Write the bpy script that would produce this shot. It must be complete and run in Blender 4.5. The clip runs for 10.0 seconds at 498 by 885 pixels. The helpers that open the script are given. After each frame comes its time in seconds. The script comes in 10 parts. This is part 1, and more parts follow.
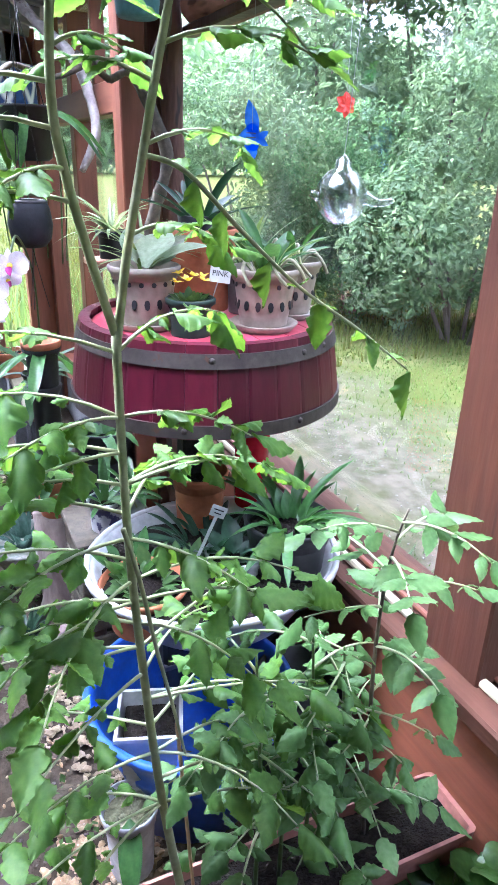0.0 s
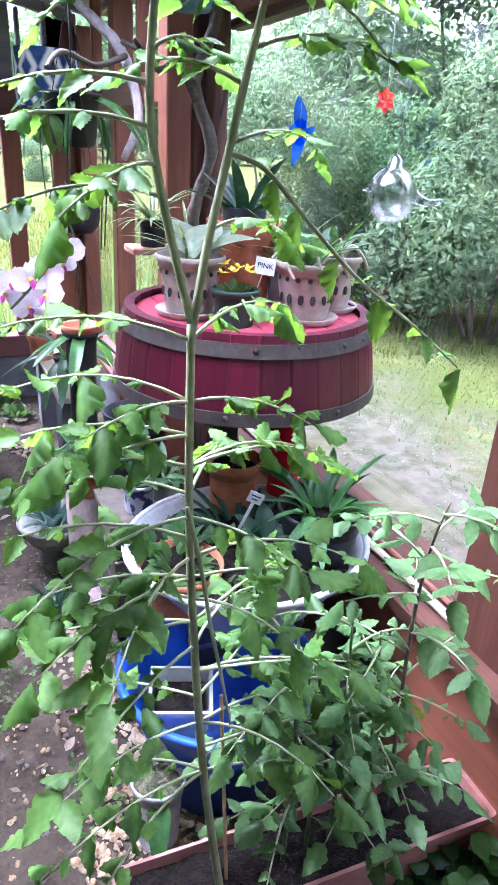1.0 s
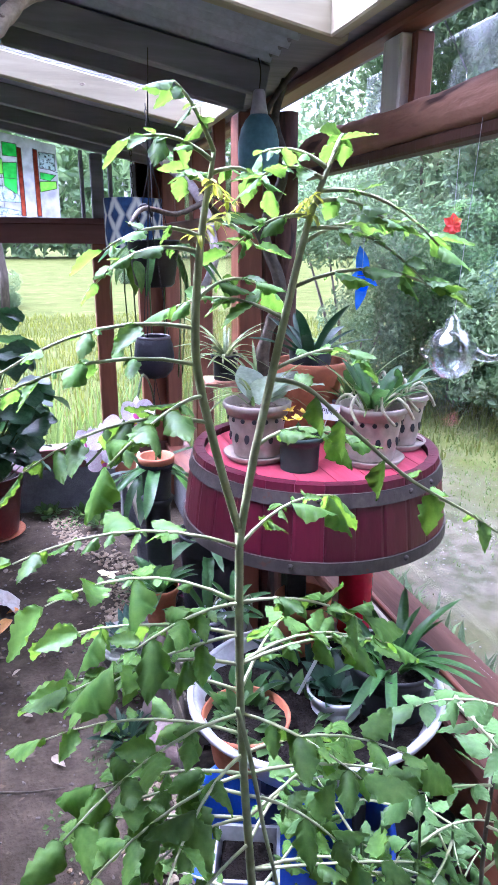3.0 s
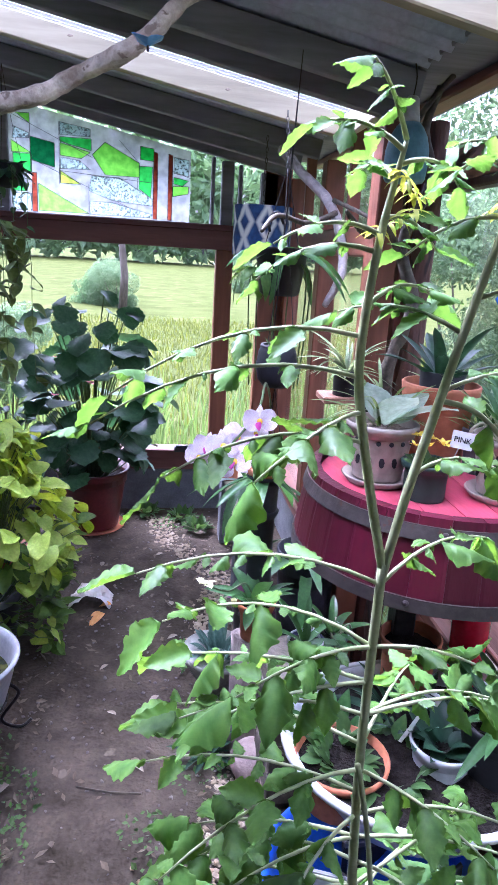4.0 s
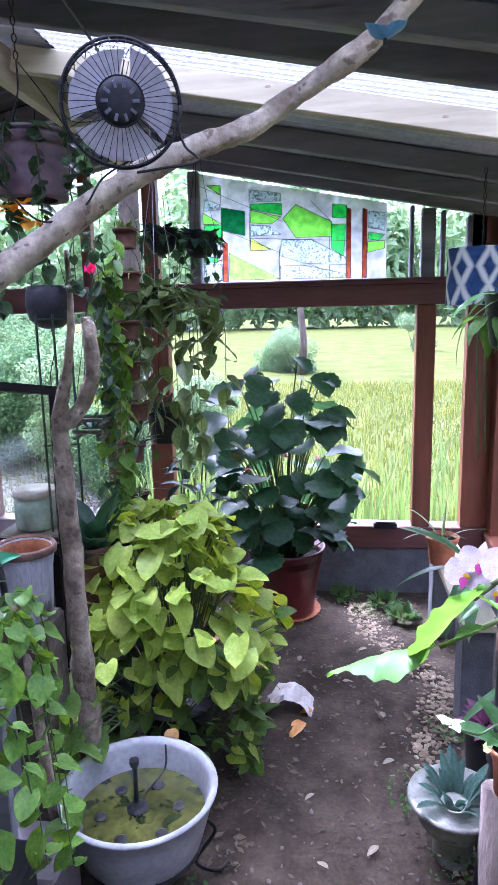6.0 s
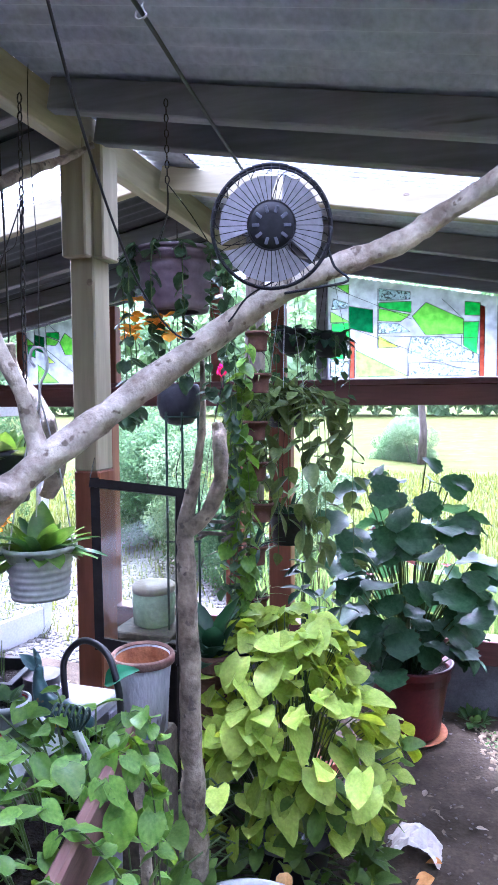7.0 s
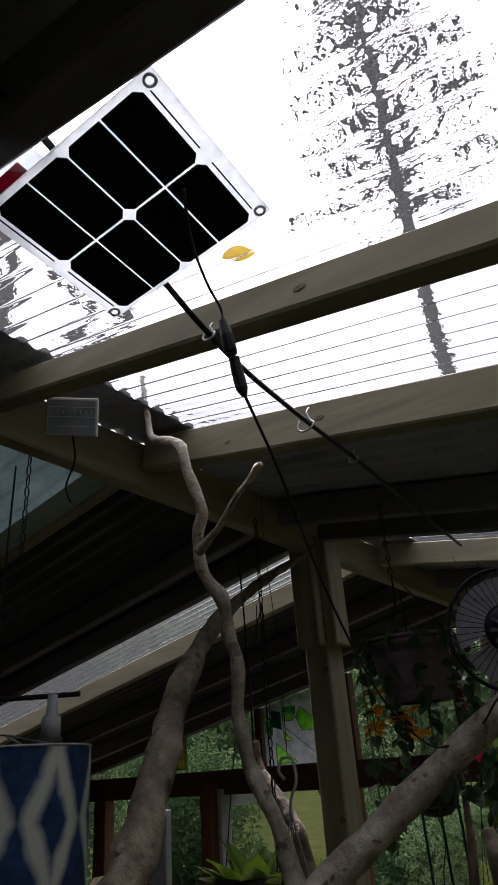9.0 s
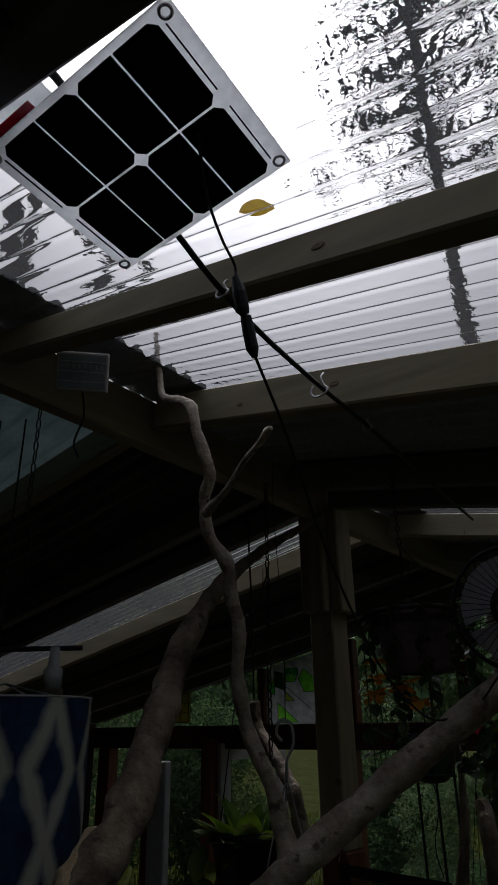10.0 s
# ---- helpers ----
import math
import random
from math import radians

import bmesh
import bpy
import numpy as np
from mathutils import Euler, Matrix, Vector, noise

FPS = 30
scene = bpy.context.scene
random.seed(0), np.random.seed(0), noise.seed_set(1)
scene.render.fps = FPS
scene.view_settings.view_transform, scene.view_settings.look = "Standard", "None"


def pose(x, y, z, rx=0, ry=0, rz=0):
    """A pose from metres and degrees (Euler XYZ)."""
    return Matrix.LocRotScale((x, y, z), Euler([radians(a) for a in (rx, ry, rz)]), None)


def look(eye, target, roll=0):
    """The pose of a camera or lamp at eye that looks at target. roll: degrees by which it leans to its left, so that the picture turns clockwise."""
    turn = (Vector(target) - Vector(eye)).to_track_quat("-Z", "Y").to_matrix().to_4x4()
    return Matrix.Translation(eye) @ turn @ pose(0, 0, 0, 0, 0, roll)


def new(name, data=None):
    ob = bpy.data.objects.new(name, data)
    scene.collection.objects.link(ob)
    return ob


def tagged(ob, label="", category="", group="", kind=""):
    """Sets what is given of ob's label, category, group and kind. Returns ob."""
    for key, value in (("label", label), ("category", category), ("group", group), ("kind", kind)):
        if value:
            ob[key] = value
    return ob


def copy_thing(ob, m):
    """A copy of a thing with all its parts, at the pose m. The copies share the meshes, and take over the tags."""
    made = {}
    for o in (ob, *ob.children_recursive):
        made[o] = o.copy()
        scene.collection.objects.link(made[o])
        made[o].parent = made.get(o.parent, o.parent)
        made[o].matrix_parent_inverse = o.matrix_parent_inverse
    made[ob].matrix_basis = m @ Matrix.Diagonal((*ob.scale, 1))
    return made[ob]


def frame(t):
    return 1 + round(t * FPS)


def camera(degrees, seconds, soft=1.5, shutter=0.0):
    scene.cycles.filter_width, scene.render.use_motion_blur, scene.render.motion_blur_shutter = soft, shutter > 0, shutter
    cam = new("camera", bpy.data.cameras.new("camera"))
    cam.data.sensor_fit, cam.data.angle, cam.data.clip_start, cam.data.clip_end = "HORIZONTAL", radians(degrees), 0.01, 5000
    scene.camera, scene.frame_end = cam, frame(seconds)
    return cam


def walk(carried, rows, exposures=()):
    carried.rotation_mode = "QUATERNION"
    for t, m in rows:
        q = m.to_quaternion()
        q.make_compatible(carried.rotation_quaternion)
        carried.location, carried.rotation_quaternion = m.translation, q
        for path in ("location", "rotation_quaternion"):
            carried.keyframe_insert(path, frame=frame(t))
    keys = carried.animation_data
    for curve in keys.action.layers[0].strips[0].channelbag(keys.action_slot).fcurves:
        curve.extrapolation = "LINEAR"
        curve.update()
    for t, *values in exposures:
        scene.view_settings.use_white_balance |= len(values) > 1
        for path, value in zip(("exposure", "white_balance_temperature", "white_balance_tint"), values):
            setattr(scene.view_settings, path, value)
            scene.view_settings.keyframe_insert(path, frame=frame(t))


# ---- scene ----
cam = camera(41.6, 10.0)
PATH = [
    (0, (0.141, 0.795, 1.495), (0.947, 2.449, 0.71), 1.7),
    (0.5, (0.09, 0.774, 1.478), (0.839, 2.376, 0.545), 2.3),
    (1, (0.068, 0.785, 1.503), (0.839, 2.443, 0.692), 3.6),
    (1.5, (0.067, 0.797, 1.585), (0.849, 2.53, 0.965), 2.6),
    (2, (0.097, 0.801, 1.635), (0.873, 2.57, 1.119), 2.4),
    (2.5, (0.104, 0.807, 1.643), (0.859, 2.581, 1.109), 2.1),
    (3, (0.119, 0.807, 1.647), (0.673, 2.638, 1.063), 0.3),
    (3.2, (0.11, 0.814, 1.652), (0.558, 2.675, 1.071), 0.1),
    (4.5, (0.05, 0.948, 1.618), (0.271, 2.856, 1.061), 3.5),
    (5, (0.005, 1.01, 1.625), (0.108, 2.924, 1.047), -0.7),
    (5.2, (-0.010, 1.05, 1.600), (0.034, 2.966, 1.024), -0.3),
    (6.3, (-0.053, 1.298, 1.601), (-0.406, 3.239, 1.269), -0.2),
    (6.5, (-0.073, 1.301, 1.597), (-0.473, 3.232, 1.267), 1.5),
    (7, (-0.093, 1.336, 1.66), (-0.694, 3.24, 1.535), -0.4),
    (7.5, (-0.086, 1.35, 1.701), (-0.849, 3.193, 1.846), -0.8),
    (8, (-0.096, 1.325, 1.741), (-0.959, 3.107, 2.026), 0.3),
    (8.5, (-0.088, 1.295, 1.762), (-1.133, 2.853, 2.456), -4.2),
    (9, (-0.079, 1.266, 1.761), (-1.11, 2.728, 2.654), -4.3),
    (9.5, (-0.072, 1.267, 1.775), (-1.128, 2.653, 2.755), -4.3),
    (10, (-0.083, 1.289, 1.771), (-1.186, 2.756, 2.564), -1.0),
]
BASE_EXPOSURE = 1.35
EXPOSURES = [(0.0, 0.87, 5130, 22), (1.5, 0.88, 5020, 34), (2.5, 0.68, 4990, 36), (4.5, 0.5, 4970, 35), (5.2, 0.58, 4970, 35), (6.5, 0.88, 4960, 33), (7.0, 1.1, 4860, 33), (7.5, 1.08, 4980, 35),
             (8.0, 0.5, 5250, 31), (8.5, -0.55, 5600, 25), (9.0, -2.6, 6250, 18), (9.5, -4.15, 6150, 15), (10.0, -4.3, 6100, 15)]
walk(cam, [(t, look(eye, target, roll)) for t, eye, target, roll in PATH],
     [(t, BASE_EXPOSURE + e, kelvin, tint) for t, e, kelvin, tint in EXPOSURES])

# ---- daylight: an overcast sky and a soft sun ----
world = bpy.data.worlds.new("world")
scene.world = world
world.use_nodes = True
wn = world.node_tree.nodes
wl = world.node_tree.links
sky = wn.new("ShaderNodeTexSky")
sky.sky_type = "NISHITA"
sky.sun_disc = False
sky.sun_elevation = radians(58)
sky.sun_rotation = radians(323)
sky.dust_density = 6.0
sky.air_density = 1.0
sky.ozone_density = 0.6
pale = wn.new("ShaderNodeHueSaturation")
pale.inputs["Saturation"].default_value = 0.2
wl.new(sky.outputs[0], pale.inputs["Color"])
# an overcast sky is brightest overhead
geo = wn.new("ShaderNodeTexCoord")
sepz = wn.new("ShaderNodeSeparateXYZ")
wl.new(geo.outputs["Generated"], sepz.inputs[0])
rise = wn.new("ShaderNodeMapRange")
rise.inputs["From Min"].default_value, rise.inputs["From Max"].default_value = 0.0, 1.0
rise.inputs["To Min"].default_value, rise.inputs["To Max"].default_value = 0.4, 5.0
wl.new(sepz.outputs["Z"], rise.inputs["Value"])
dome = wn.new("ShaderNodeVectorMath")
dome.operation = "SCALE"
wl.new(pale.outputs[0], dome.inputs[0])
wl.new(rise.outputs[0], dome.inputs["Scale"])
wl.new(dome.outputs[0], wn["Background"].inputs["Color"])
wn["Background"].inputs["Strength"].default_value = 0.15
sun = new("sun", bpy.data.lights.new("sun", "SUN"))
sun.data.energy = 0.35
sun.data.angle = radians(28)
sun.data.color = (1.0, 0.98, 0.95)
sun.matrix_world = look((-7.5, 10.0, 20), (0, 0, 0))

# ---- materials ----


def surf(name, c1, c2, scale=12.0, rough=0.6, bump=0.15, metal=0.0, stretch=(1, 1, 1), spots=None, spot_at=0.62,
         fine=60.0, vary=0.0, sheen=0.0, trans=0.0, spec=0.4):
    """Two tones mixed by a broad noise, grain by a fine one, bump from both. spots: a third tone in patches."""
    m = bpy.data.materials.new(name)
    m.use_nodes = True
    nt = m.node_tree
    p = nt.nodes["Principled BSDF"]
    co = nt.nodes.new("ShaderNodeTexCoord")
    mp = nt.nodes.new("ShaderNodeMapping")
    mp.inputs["Scale"].default_value = stretch
    nt.links.new(co.outputs["Object"], mp.inputs["Vector"])
    n1 = nt.nodes.new("ShaderNodeTexNoise")
    n1.inputs["Scale"].default_value = scale
    n1.inputs["Detail"].default_value = 6
    n1.inputs["Roughness"].default_value = 0.65
    n2 = nt.nodes.new("ShaderNodeTexNoise")
    n2.inputs["Scale"].default_value = fine
    n2.inputs["Detail"].default_value = 4
    for n in (n1, n2):
        nt.links.new(mp.outputs[0], n.inputs["Vector"])
    ramp = nt.nodes.new("ShaderNodeValToRGB")
    ramp.color_ramp.elements[0].position = 0.36
    ramp.color_ramp.elements[1].position = 0.66
    ramp.color_ramp.elements[0].color = (*c1, 1)
    ramp.color_ramp.elements[1].color = (*c2, 1)
    nt.links.new(n1.outputs["Fac"], ramp.inputs["Fac"])
    mixf = nt.nodes.new("ShaderNodeMix")
    mixf.data_type = "RGBA"
    mixf.blend_type = "OVERLAY"
    mixf.inputs["Factor"].default_value = 0.35
    nt.links.new(ramp.outputs["Color"], mixf.inputs["A"])
    nt.links.new(n2.outputs["Fac"], mixf.inputs["B"])
    out = mixf.outputs["Result"]
    if spots:
        n3 = nt.nodes.new("ShaderNodeTexNoise")
        n3.inputs["Scale"].default_value = scale * 2.3
        n3.inputs["Detail"].default_value = 3
        nt.links.new(mp.outputs[0], n3.inputs["Vector"])
        r3 = nt.nodes.new("ShaderNodeValToRGB")
        r3.color_ramp.elements[0].position = spot_at
        r3.color_ramp.elements[1].position = min(spot_at + 0.05, 1)
        nt.links.new(n3.outputs["Fac"], r3.inputs["Fac"])
        mx = nt.nodes.new("ShaderNodeMix")
        mx.data_type = "RGBA"
        nt.links.new(r3.outputs["Color"], mx.inputs["Factor"])
        nt.links.new(out, mx.inputs["A"])
        mx.inputs["B"].default_value = (*spots, 1)
        out = mx.outputs["Result"]
    if vary:
        oi = nt.nodes.new("ShaderNodeObjectInfo")
        mr = nt.nodes.new("ShaderNodeMapRange")
        mr.inputs["To Min"].default_value = 1 - vary
        mr.inputs["To Max"].default_value = 1 + vary
        hs = nt.nodes.new("ShaderNodeHueSaturation")
        nt.links.new(oi.outputs["Random"], mr.inputs["Value"])
        nt.links.new(mr.outputs["Result"], hs.inputs["Value"])
        nt.links.new(out, hs.inputs["Color"])
        out = hs.outputs["Color"]
    nt.links.new(out, p.inputs["Base Color"])
    p.inputs["Roughness"].default_value = rough
    p.inputs["Metallic"].default_value = metal
    p.inputs["Specular IOR Level"].default_value = spec
    if bump:
        add = nt.nodes.new("ShaderNodeMath")
        add.operation = "ADD"
        nt.links.new(n1.outputs["Fac"], add.inputs[0])
        nt.links.new(n2.outputs["Fac"], add.inputs[1])
        bp = nt.nodes.new("ShaderNodeBump")
        bp.inputs["Strength"].default_value = bump
        bp.inputs["Distance"].default_value = 0.01
        nt.links.new(add.outputs[0], bp.inputs["Height"])
        nt.links.new(bp.outputs[0], p.inputs["Normal"])
    return m


def leaf_mat(name, c1, c2, back=1.25, rough=0.42, scale=25.0, vary=0.28, thin=0.35):
    """A leaf: tone by leaf and by patch, and light that passes through the blade."""
    m = surf(name, c1, c2, scale=scale, rough=rough, bump=0.08, vary=vary, fine=90, spec=0.28)
    nt = m.node_tree
    p = nt.nodes["Principled BSDF"]
    src = p.inputs["Base Color"].links[0].from_socket
    tr = nt.nodes.new("ShaderNodeBsdfTranslucent")
    br = nt.nodes.new("ShaderNodeHueSaturation")
    br.inputs["Hue"].default_value = 0.475
    br.inputs["Saturation"].default_value = 1.15
    br.inputs["Value"].default_value = back * 1.5
    nt.links.new(src, br.inputs["Color"])
    nt.links.new(br.outputs[0], tr.inputs["Color"])
    mx = nt.nodes.new("ShaderNodeMixShader")
    mx.inputs[0].default_value = thin
    nt.links.new(p.outputs[0], mx.inputs[1])
    nt.links.new(tr.outputs[0], mx.inputs[2])
    nt.links.new(mx.outputs[0], nt.nodes["Material Output"].inputs["Surface"])
    return m


def pane_mat(name, tint=(1, 1, 1), gloss=0.08, rough=0.02, film=0.0):
    """A thin pane: light goes straight through it, with a mirror sheen and a pale film, for faint dirt and for painted
    sky sheen.
    """
    m = bpy.data.materials.new(name)
    m.use_nodes = True
    nt = m.node_tree
    nt.nodes.remove(nt.nodes["Principled BSDF"])
    tr = nt.nodes.new("ShaderNodeBsdfTransparent")
    tr.inputs["Color"].default_value = (*tint, 1)
    gl = nt.nodes.new("ShaderNodeBsdfGlossy")
    gl.inputs["Roughness"].default_value = rough
    lw = nt.nodes.new("ShaderNodeLayerWeight")
    lw.inputs["Blend"].default_value = 0.5
    sharp = nt.nodes.new("ShaderNodeMath")
    sharp.operation = "POWER"
    sharp.inputs[1].default_value = 4.0
    weak = nt.nodes.new("ShaderNodeMath")
    weak.operation = "MULTIPLY_ADD"
    weak.inputs[1].default_value = 0.5
    weak.inputs[2].default_value = gloss * 0.4
    nt.links.new(lw.outputs["Facing"], sharp.inputs[0])
    nt.links.new(sharp.outputs[0], weak.inputs[0])
    mx = nt.nodes.new("ShaderNodeMixShader")
    nt.links.new(weak.outputs[0], mx.inputs[0])
    nt.links.new(tr.outputs[0], mx.inputs[1])
    nt.links.new(gl.outputs[0], mx.inputs[2])
    last = mx
    if film:
        co = nt.nodes.new("ShaderNodeTexCoord")
        ns = nt.nodes.new("ShaderNodeTexNoise")
        ns.inputs["Scale"].default_value = 5
        ns.inputs["Detail"].default_value = 8
        nt.links.new(co.outputs["Object"], ns.inputs["Vector"])
        mr = nt.nodes.new("ShaderNodeMapRange")
        mr.inputs["From Min"].default_value = 0.45
        mr.inputs["From Max"].default_value = 0.9
        mr.inputs["To Max"].default_value = film
        nt.links.new(ns.outputs["Fac"], mr.inputs["Value"])
        df = nt.nodes.new("ShaderNodeBsdfTranslucent")
        df.inputs["Color"].default_value = (0.8, 0.82, 0.82, 1)
        m2 = nt.nodes.new("ShaderNodeMixShader")
        nt.links.new(mr.outputs[0], m2.inputs[0])
        nt.links.new(mx.outputs[0], m2.inputs[1])
        nt.links.new(df.outputs[0], m2.inputs[2])
        last = m2
    nt.links.new(last.outputs[0], nt.nodes["Material Output"].inputs["Surface"])
    return m


RED_WOOD = surf("red_stained_wood", (0.13, 0.042, 0.022), (0.23, 0.08, 0.04), 7, 0.5, 0.2, stretch=(1, 1, 0.12), fine=45)
RED_WOOD_Y = surf("red_stained_wood_level", (0.13, 0.042, 0.022), (0.23, 0.08, 0.04), 7, 0.5, 0.2, stretch=(1, 0.12, 1), fine=45)
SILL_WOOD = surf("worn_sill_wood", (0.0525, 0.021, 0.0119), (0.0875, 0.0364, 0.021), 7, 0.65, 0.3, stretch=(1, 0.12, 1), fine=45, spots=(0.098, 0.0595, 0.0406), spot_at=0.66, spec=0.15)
RED_WOOD_X = surf("red_stained_wood_across", (0.085, 0.032, 0.028), (0.15, 0.058, 0.047), 7, 0.5, 0.2, stretch=(0.12, 1, 1), fine=45)
LOG_WOOD = surf("weathered_log", (0.26, 0.115, 0.07), (0.50, 0.27, 0.18), 6, 0.7, 1.0, stretch=(1, 0.22, 1), fine=24, spots=(0.10, 0.045, 0.03), spot_at=0.62)
PALE_WOOD = surf("pale_pine", (0.274, 0.239, 0.146), (0.38, 0.335, 0.217), 8, 0.6, 0.12, stretch=(0.1, 1, 1), fine=40)
PALE_WOOD_V = surf("pale_pine_upright", (0.283, 0.244, 0.156), (0.4, 0.352, 0.231), 8, 0.6, 0.12, stretch=(1, 1, 0.1), fine=40)
PALE_WOOD_Y = surf("pale_pine_level", (0.303, 0.26, 0.169), (0.411, 0.368, 0.249), 8, 0.6, 0.12, stretch=(1, 0.1, 1), fine=40)
# copy of the red stain; shading of near posts and rail is in its colour
NEAR_RED = surf("light_toned_near_red_wood", (0.0491, 0.0167, 0.00893), (0.0806, 0.0301, 0.0156), 7, 0.5, 0.25, stretch=(1, 1, 0.12), fine=45, spots=(0.0312, 0.0112, 0.0067), spot_at=0.66)
# left slope: the roof sheet again, with its shade put into the colour
SHADE_SHEET = surf("shaded_roof_sheet", (0.03, 0.036, 0.038), (0.055, 0.062, 0.066), 4, 0.6, 0.05)
# west and south boards: the room's dimness is painted into this colour
SHADE_BOARD = surf("shaded_boarding", (0.03, 0.026, 0.024), (0.06, 0.052, 0.048), 7, 0.8, 0.2, stretch=(1, 1, 0.12))
DARK_RED_WOOD = surf("dark_red_timber", (0.075, 0.028, 0.02), (0.14, 0.052, 0.036), 7, 0.55, 0.25, stretch=(1, 1, 0.12), fine=45)
PALE_POST = surf("pale_planed_post", (0.56, 0.50, 0.42), (0.74, 0.68, 0.59), 8, 0.6, 0.12, stretch=(1, 1, 0.1), fine=40)
BARK_SLAB = surf("dark_split_bark", (0.06, 0.032, 0.024), (0.16, 0.075, 0.05), 9, 0.8, 0.9, stretch=(1, 1, 0.15), fine=40, spots=(0.03, 0.02, 0.016), spot_at=0.62)
GREY_WOOD = surf("grey_weathered_wood", (0.158, 0.154, 0.173), (0.27, 0.264, 0.292), 7, 0.75, 0.2, stretch=(0.12, 1, 1), fine=40, spots=(0.09, 0.0825, 0.0825), spot_at=0.7)
# right slope sheet, its colour lifted and blued to include lens haze
HAZED_SHEET = surf("hazed_roof_sheet", (0.32, 0.34, 0.42), (0.46, 0.49, 0.58), 4, 0.45, 0.05, metal=0.1)
BLOCK = surf("grey_cement_block", (0.096, 0.099, 0.102), (0.156, 0.159, 0.162), 9, 0.85, 0.4, fine=120)
SOIL = surf("bare_soil", (0.042, 0.032, 0.0215), (0.100, 0.077, 0.055), 5, 0.95, 0.8, fine=70, spots=(0.16, 0.13, 0.095), spot_at=0.68, spec=0.1)
POT_SOIL = surf("potting_soil", (0.008, 0.006, 0.005), (0.026, 0.020, 0.016), 40, 0.95, 1.0, fine=160, spots=(0.25, 0.2, 0.16), spot_at=0.74, spec=0.1)
GLASS = pane_mat("window_glass", film=0.03)
# upper pane: a strong pale film paints the sky's reflection on the glass
SKY_SHEEN_GLASS = pane_mat("sky_sheen_window_glass", film=0.45)

# ---- mesh helpers ----


def mesh_ob(name, bm, material, parent=None, smooth=False):
    me = bpy.data.meshes.new(name)
    bm.to_mesh(me)
    bm.free()
    me.materials.append(material)
    if smooth:
        me.shade_smooth()
    ob = new(name, me)
    if parent:
        ob.parent = parent
    return ob


def part(name, bm, material, parent, label="", smooth=False):
    ob = mesh_ob(name, bm, material, parent, smooth)
    return tagged(ob, label) if label else ob


def thing(name, at, label, category, group="", kind=""):
    ob = new(name)
    ob.location = at
    ob.empty_display_size = 0.05
    return tagged(ob, label, category, group, kind)


def block(size, at=(0, 0, 0), bevel=0.004, bm=None, turn=None):
    """A box with eased edges."""
    b = bmesh.new()
    bmesh.ops.create_cube(b, size=1)
    bmesh.ops.scale(b, vec=size, verts=b.verts)
    if bevel:
        bmesh.ops.bevel(b, geom=b.edges[:], offset=min(bevel, min(size) * 0.3), segments=1, affect="EDGES")
    m = Matrix.Translation(at) @ (turn if turn else Matrix())
    bmesh.ops.transform(b, matrix=m, verts=b.verts)
    return join(bm, b)


def join(bm, b):
    if bm is None:
        return b
    me = bpy.data.meshes.new("tmp")
    b.to_mesh(me)
    b.free()
    bm.from_mesh(me)
    bpy.data.meshes.remove(me)
    return bm


def lathe(profile, seg=24, at=(0, 0, 0), bm=None, wobble=0.0, ends=True):
    """A turned form from (radius, height) pairs."""
    bm = bm or bmesh.new()
    rings = []
    for r, z in profile:
        ring = []
        for i in range(seg):
            a = 2 * math.pi * i / seg
            k = 1 + wobble * math.sin(3 * a + z * 9)
            ring.append(bm.verts.new((at[0] + r * k * math.cos(a), at[1] + r * k * math.sin(a), at[2] + z)))
        rings.append(ring)
    for a, b in zip(rings, rings[1:]):
        for i in range(seg):
            j = (i + 1) % seg
            bm.faces.new((a[i], a[j], b[j], b[i]))
    if ends:
        if profile[0][0] > 1e-4:
            bm.faces.new(rings[0][::-1])
        if profile[-1][0] > 1e-4:
            bm.faces.new(rings[-1])
    return bm


def tube(points, radii, seg=8, bm=None, rough=0.0, cap=True):
    """A round stem or limb along points, swept without twist."""
    bm = bm or bmesh.new()
    pts = [Vector(p) for p in points]
    if not hasattr(radii, "__len__"):
        radii = [radii] * len(pts)
    rings = []
    side = None
    for i, p in enumerate(pts):
        d = (pts[min(i + 1, len(pts) - 1)] - pts[max(i - 1, 0)]).normalized()
        if side is None:
            side = d.orthogonal().normalized()
        side = (side - d * side.dot(d)).normalized()
        up = d.cross(side)
        ring = []
        for k in range(seg):
            a = 2 * math.pi * k / seg
            r = radii[i]
            if rough:
                r *= 1 + rough * noise.noise((p + side * math.cos(a) * 0.05 + up * math.sin(a) * 0.05) * 25)
            ring.append(bm.verts.new(p + side * (r * math.cos(a)) + up * (r * math.sin(a))))
        rings.append(ring)
    for a, b in zip(rings, rings[1:]):
        for k in range(seg):
            j = (k + 1) % seg
            bm.faces.new((a[k], a[j], b[j], b[k]))
    if cap:
        bm.faces.new(rings[0][::-1])
        bm.faces.new(rings[-1])
    return bm


def smooth_path(points, n=6):
    """A smooth line through points."""
    p = [Vector(q) for q in points]
    out = []
    for i in range(len(p) - 1):
        a, b, c, d = p[max(i - 1, 0)], p[i], p[i + 1], p[min(i + 2, len(p) - 1)]
        for k in range(n):
            t = k / n
            out.append(0.5 * ((2 * b) + (c - a) * t + (2 * a - 5 * b + 4 * c - d) * t * t + (3 * b - 3 * c + d - a) * t ** 3))
    out.append(p[-1])
    return out


def smooth_radii(radii, n=6):
    out = []
    for a, b in zip(radii, radii[1:]):
        out += [a + (b - a) * k / n for k in range(n)]
    return out + [radii[-1]]


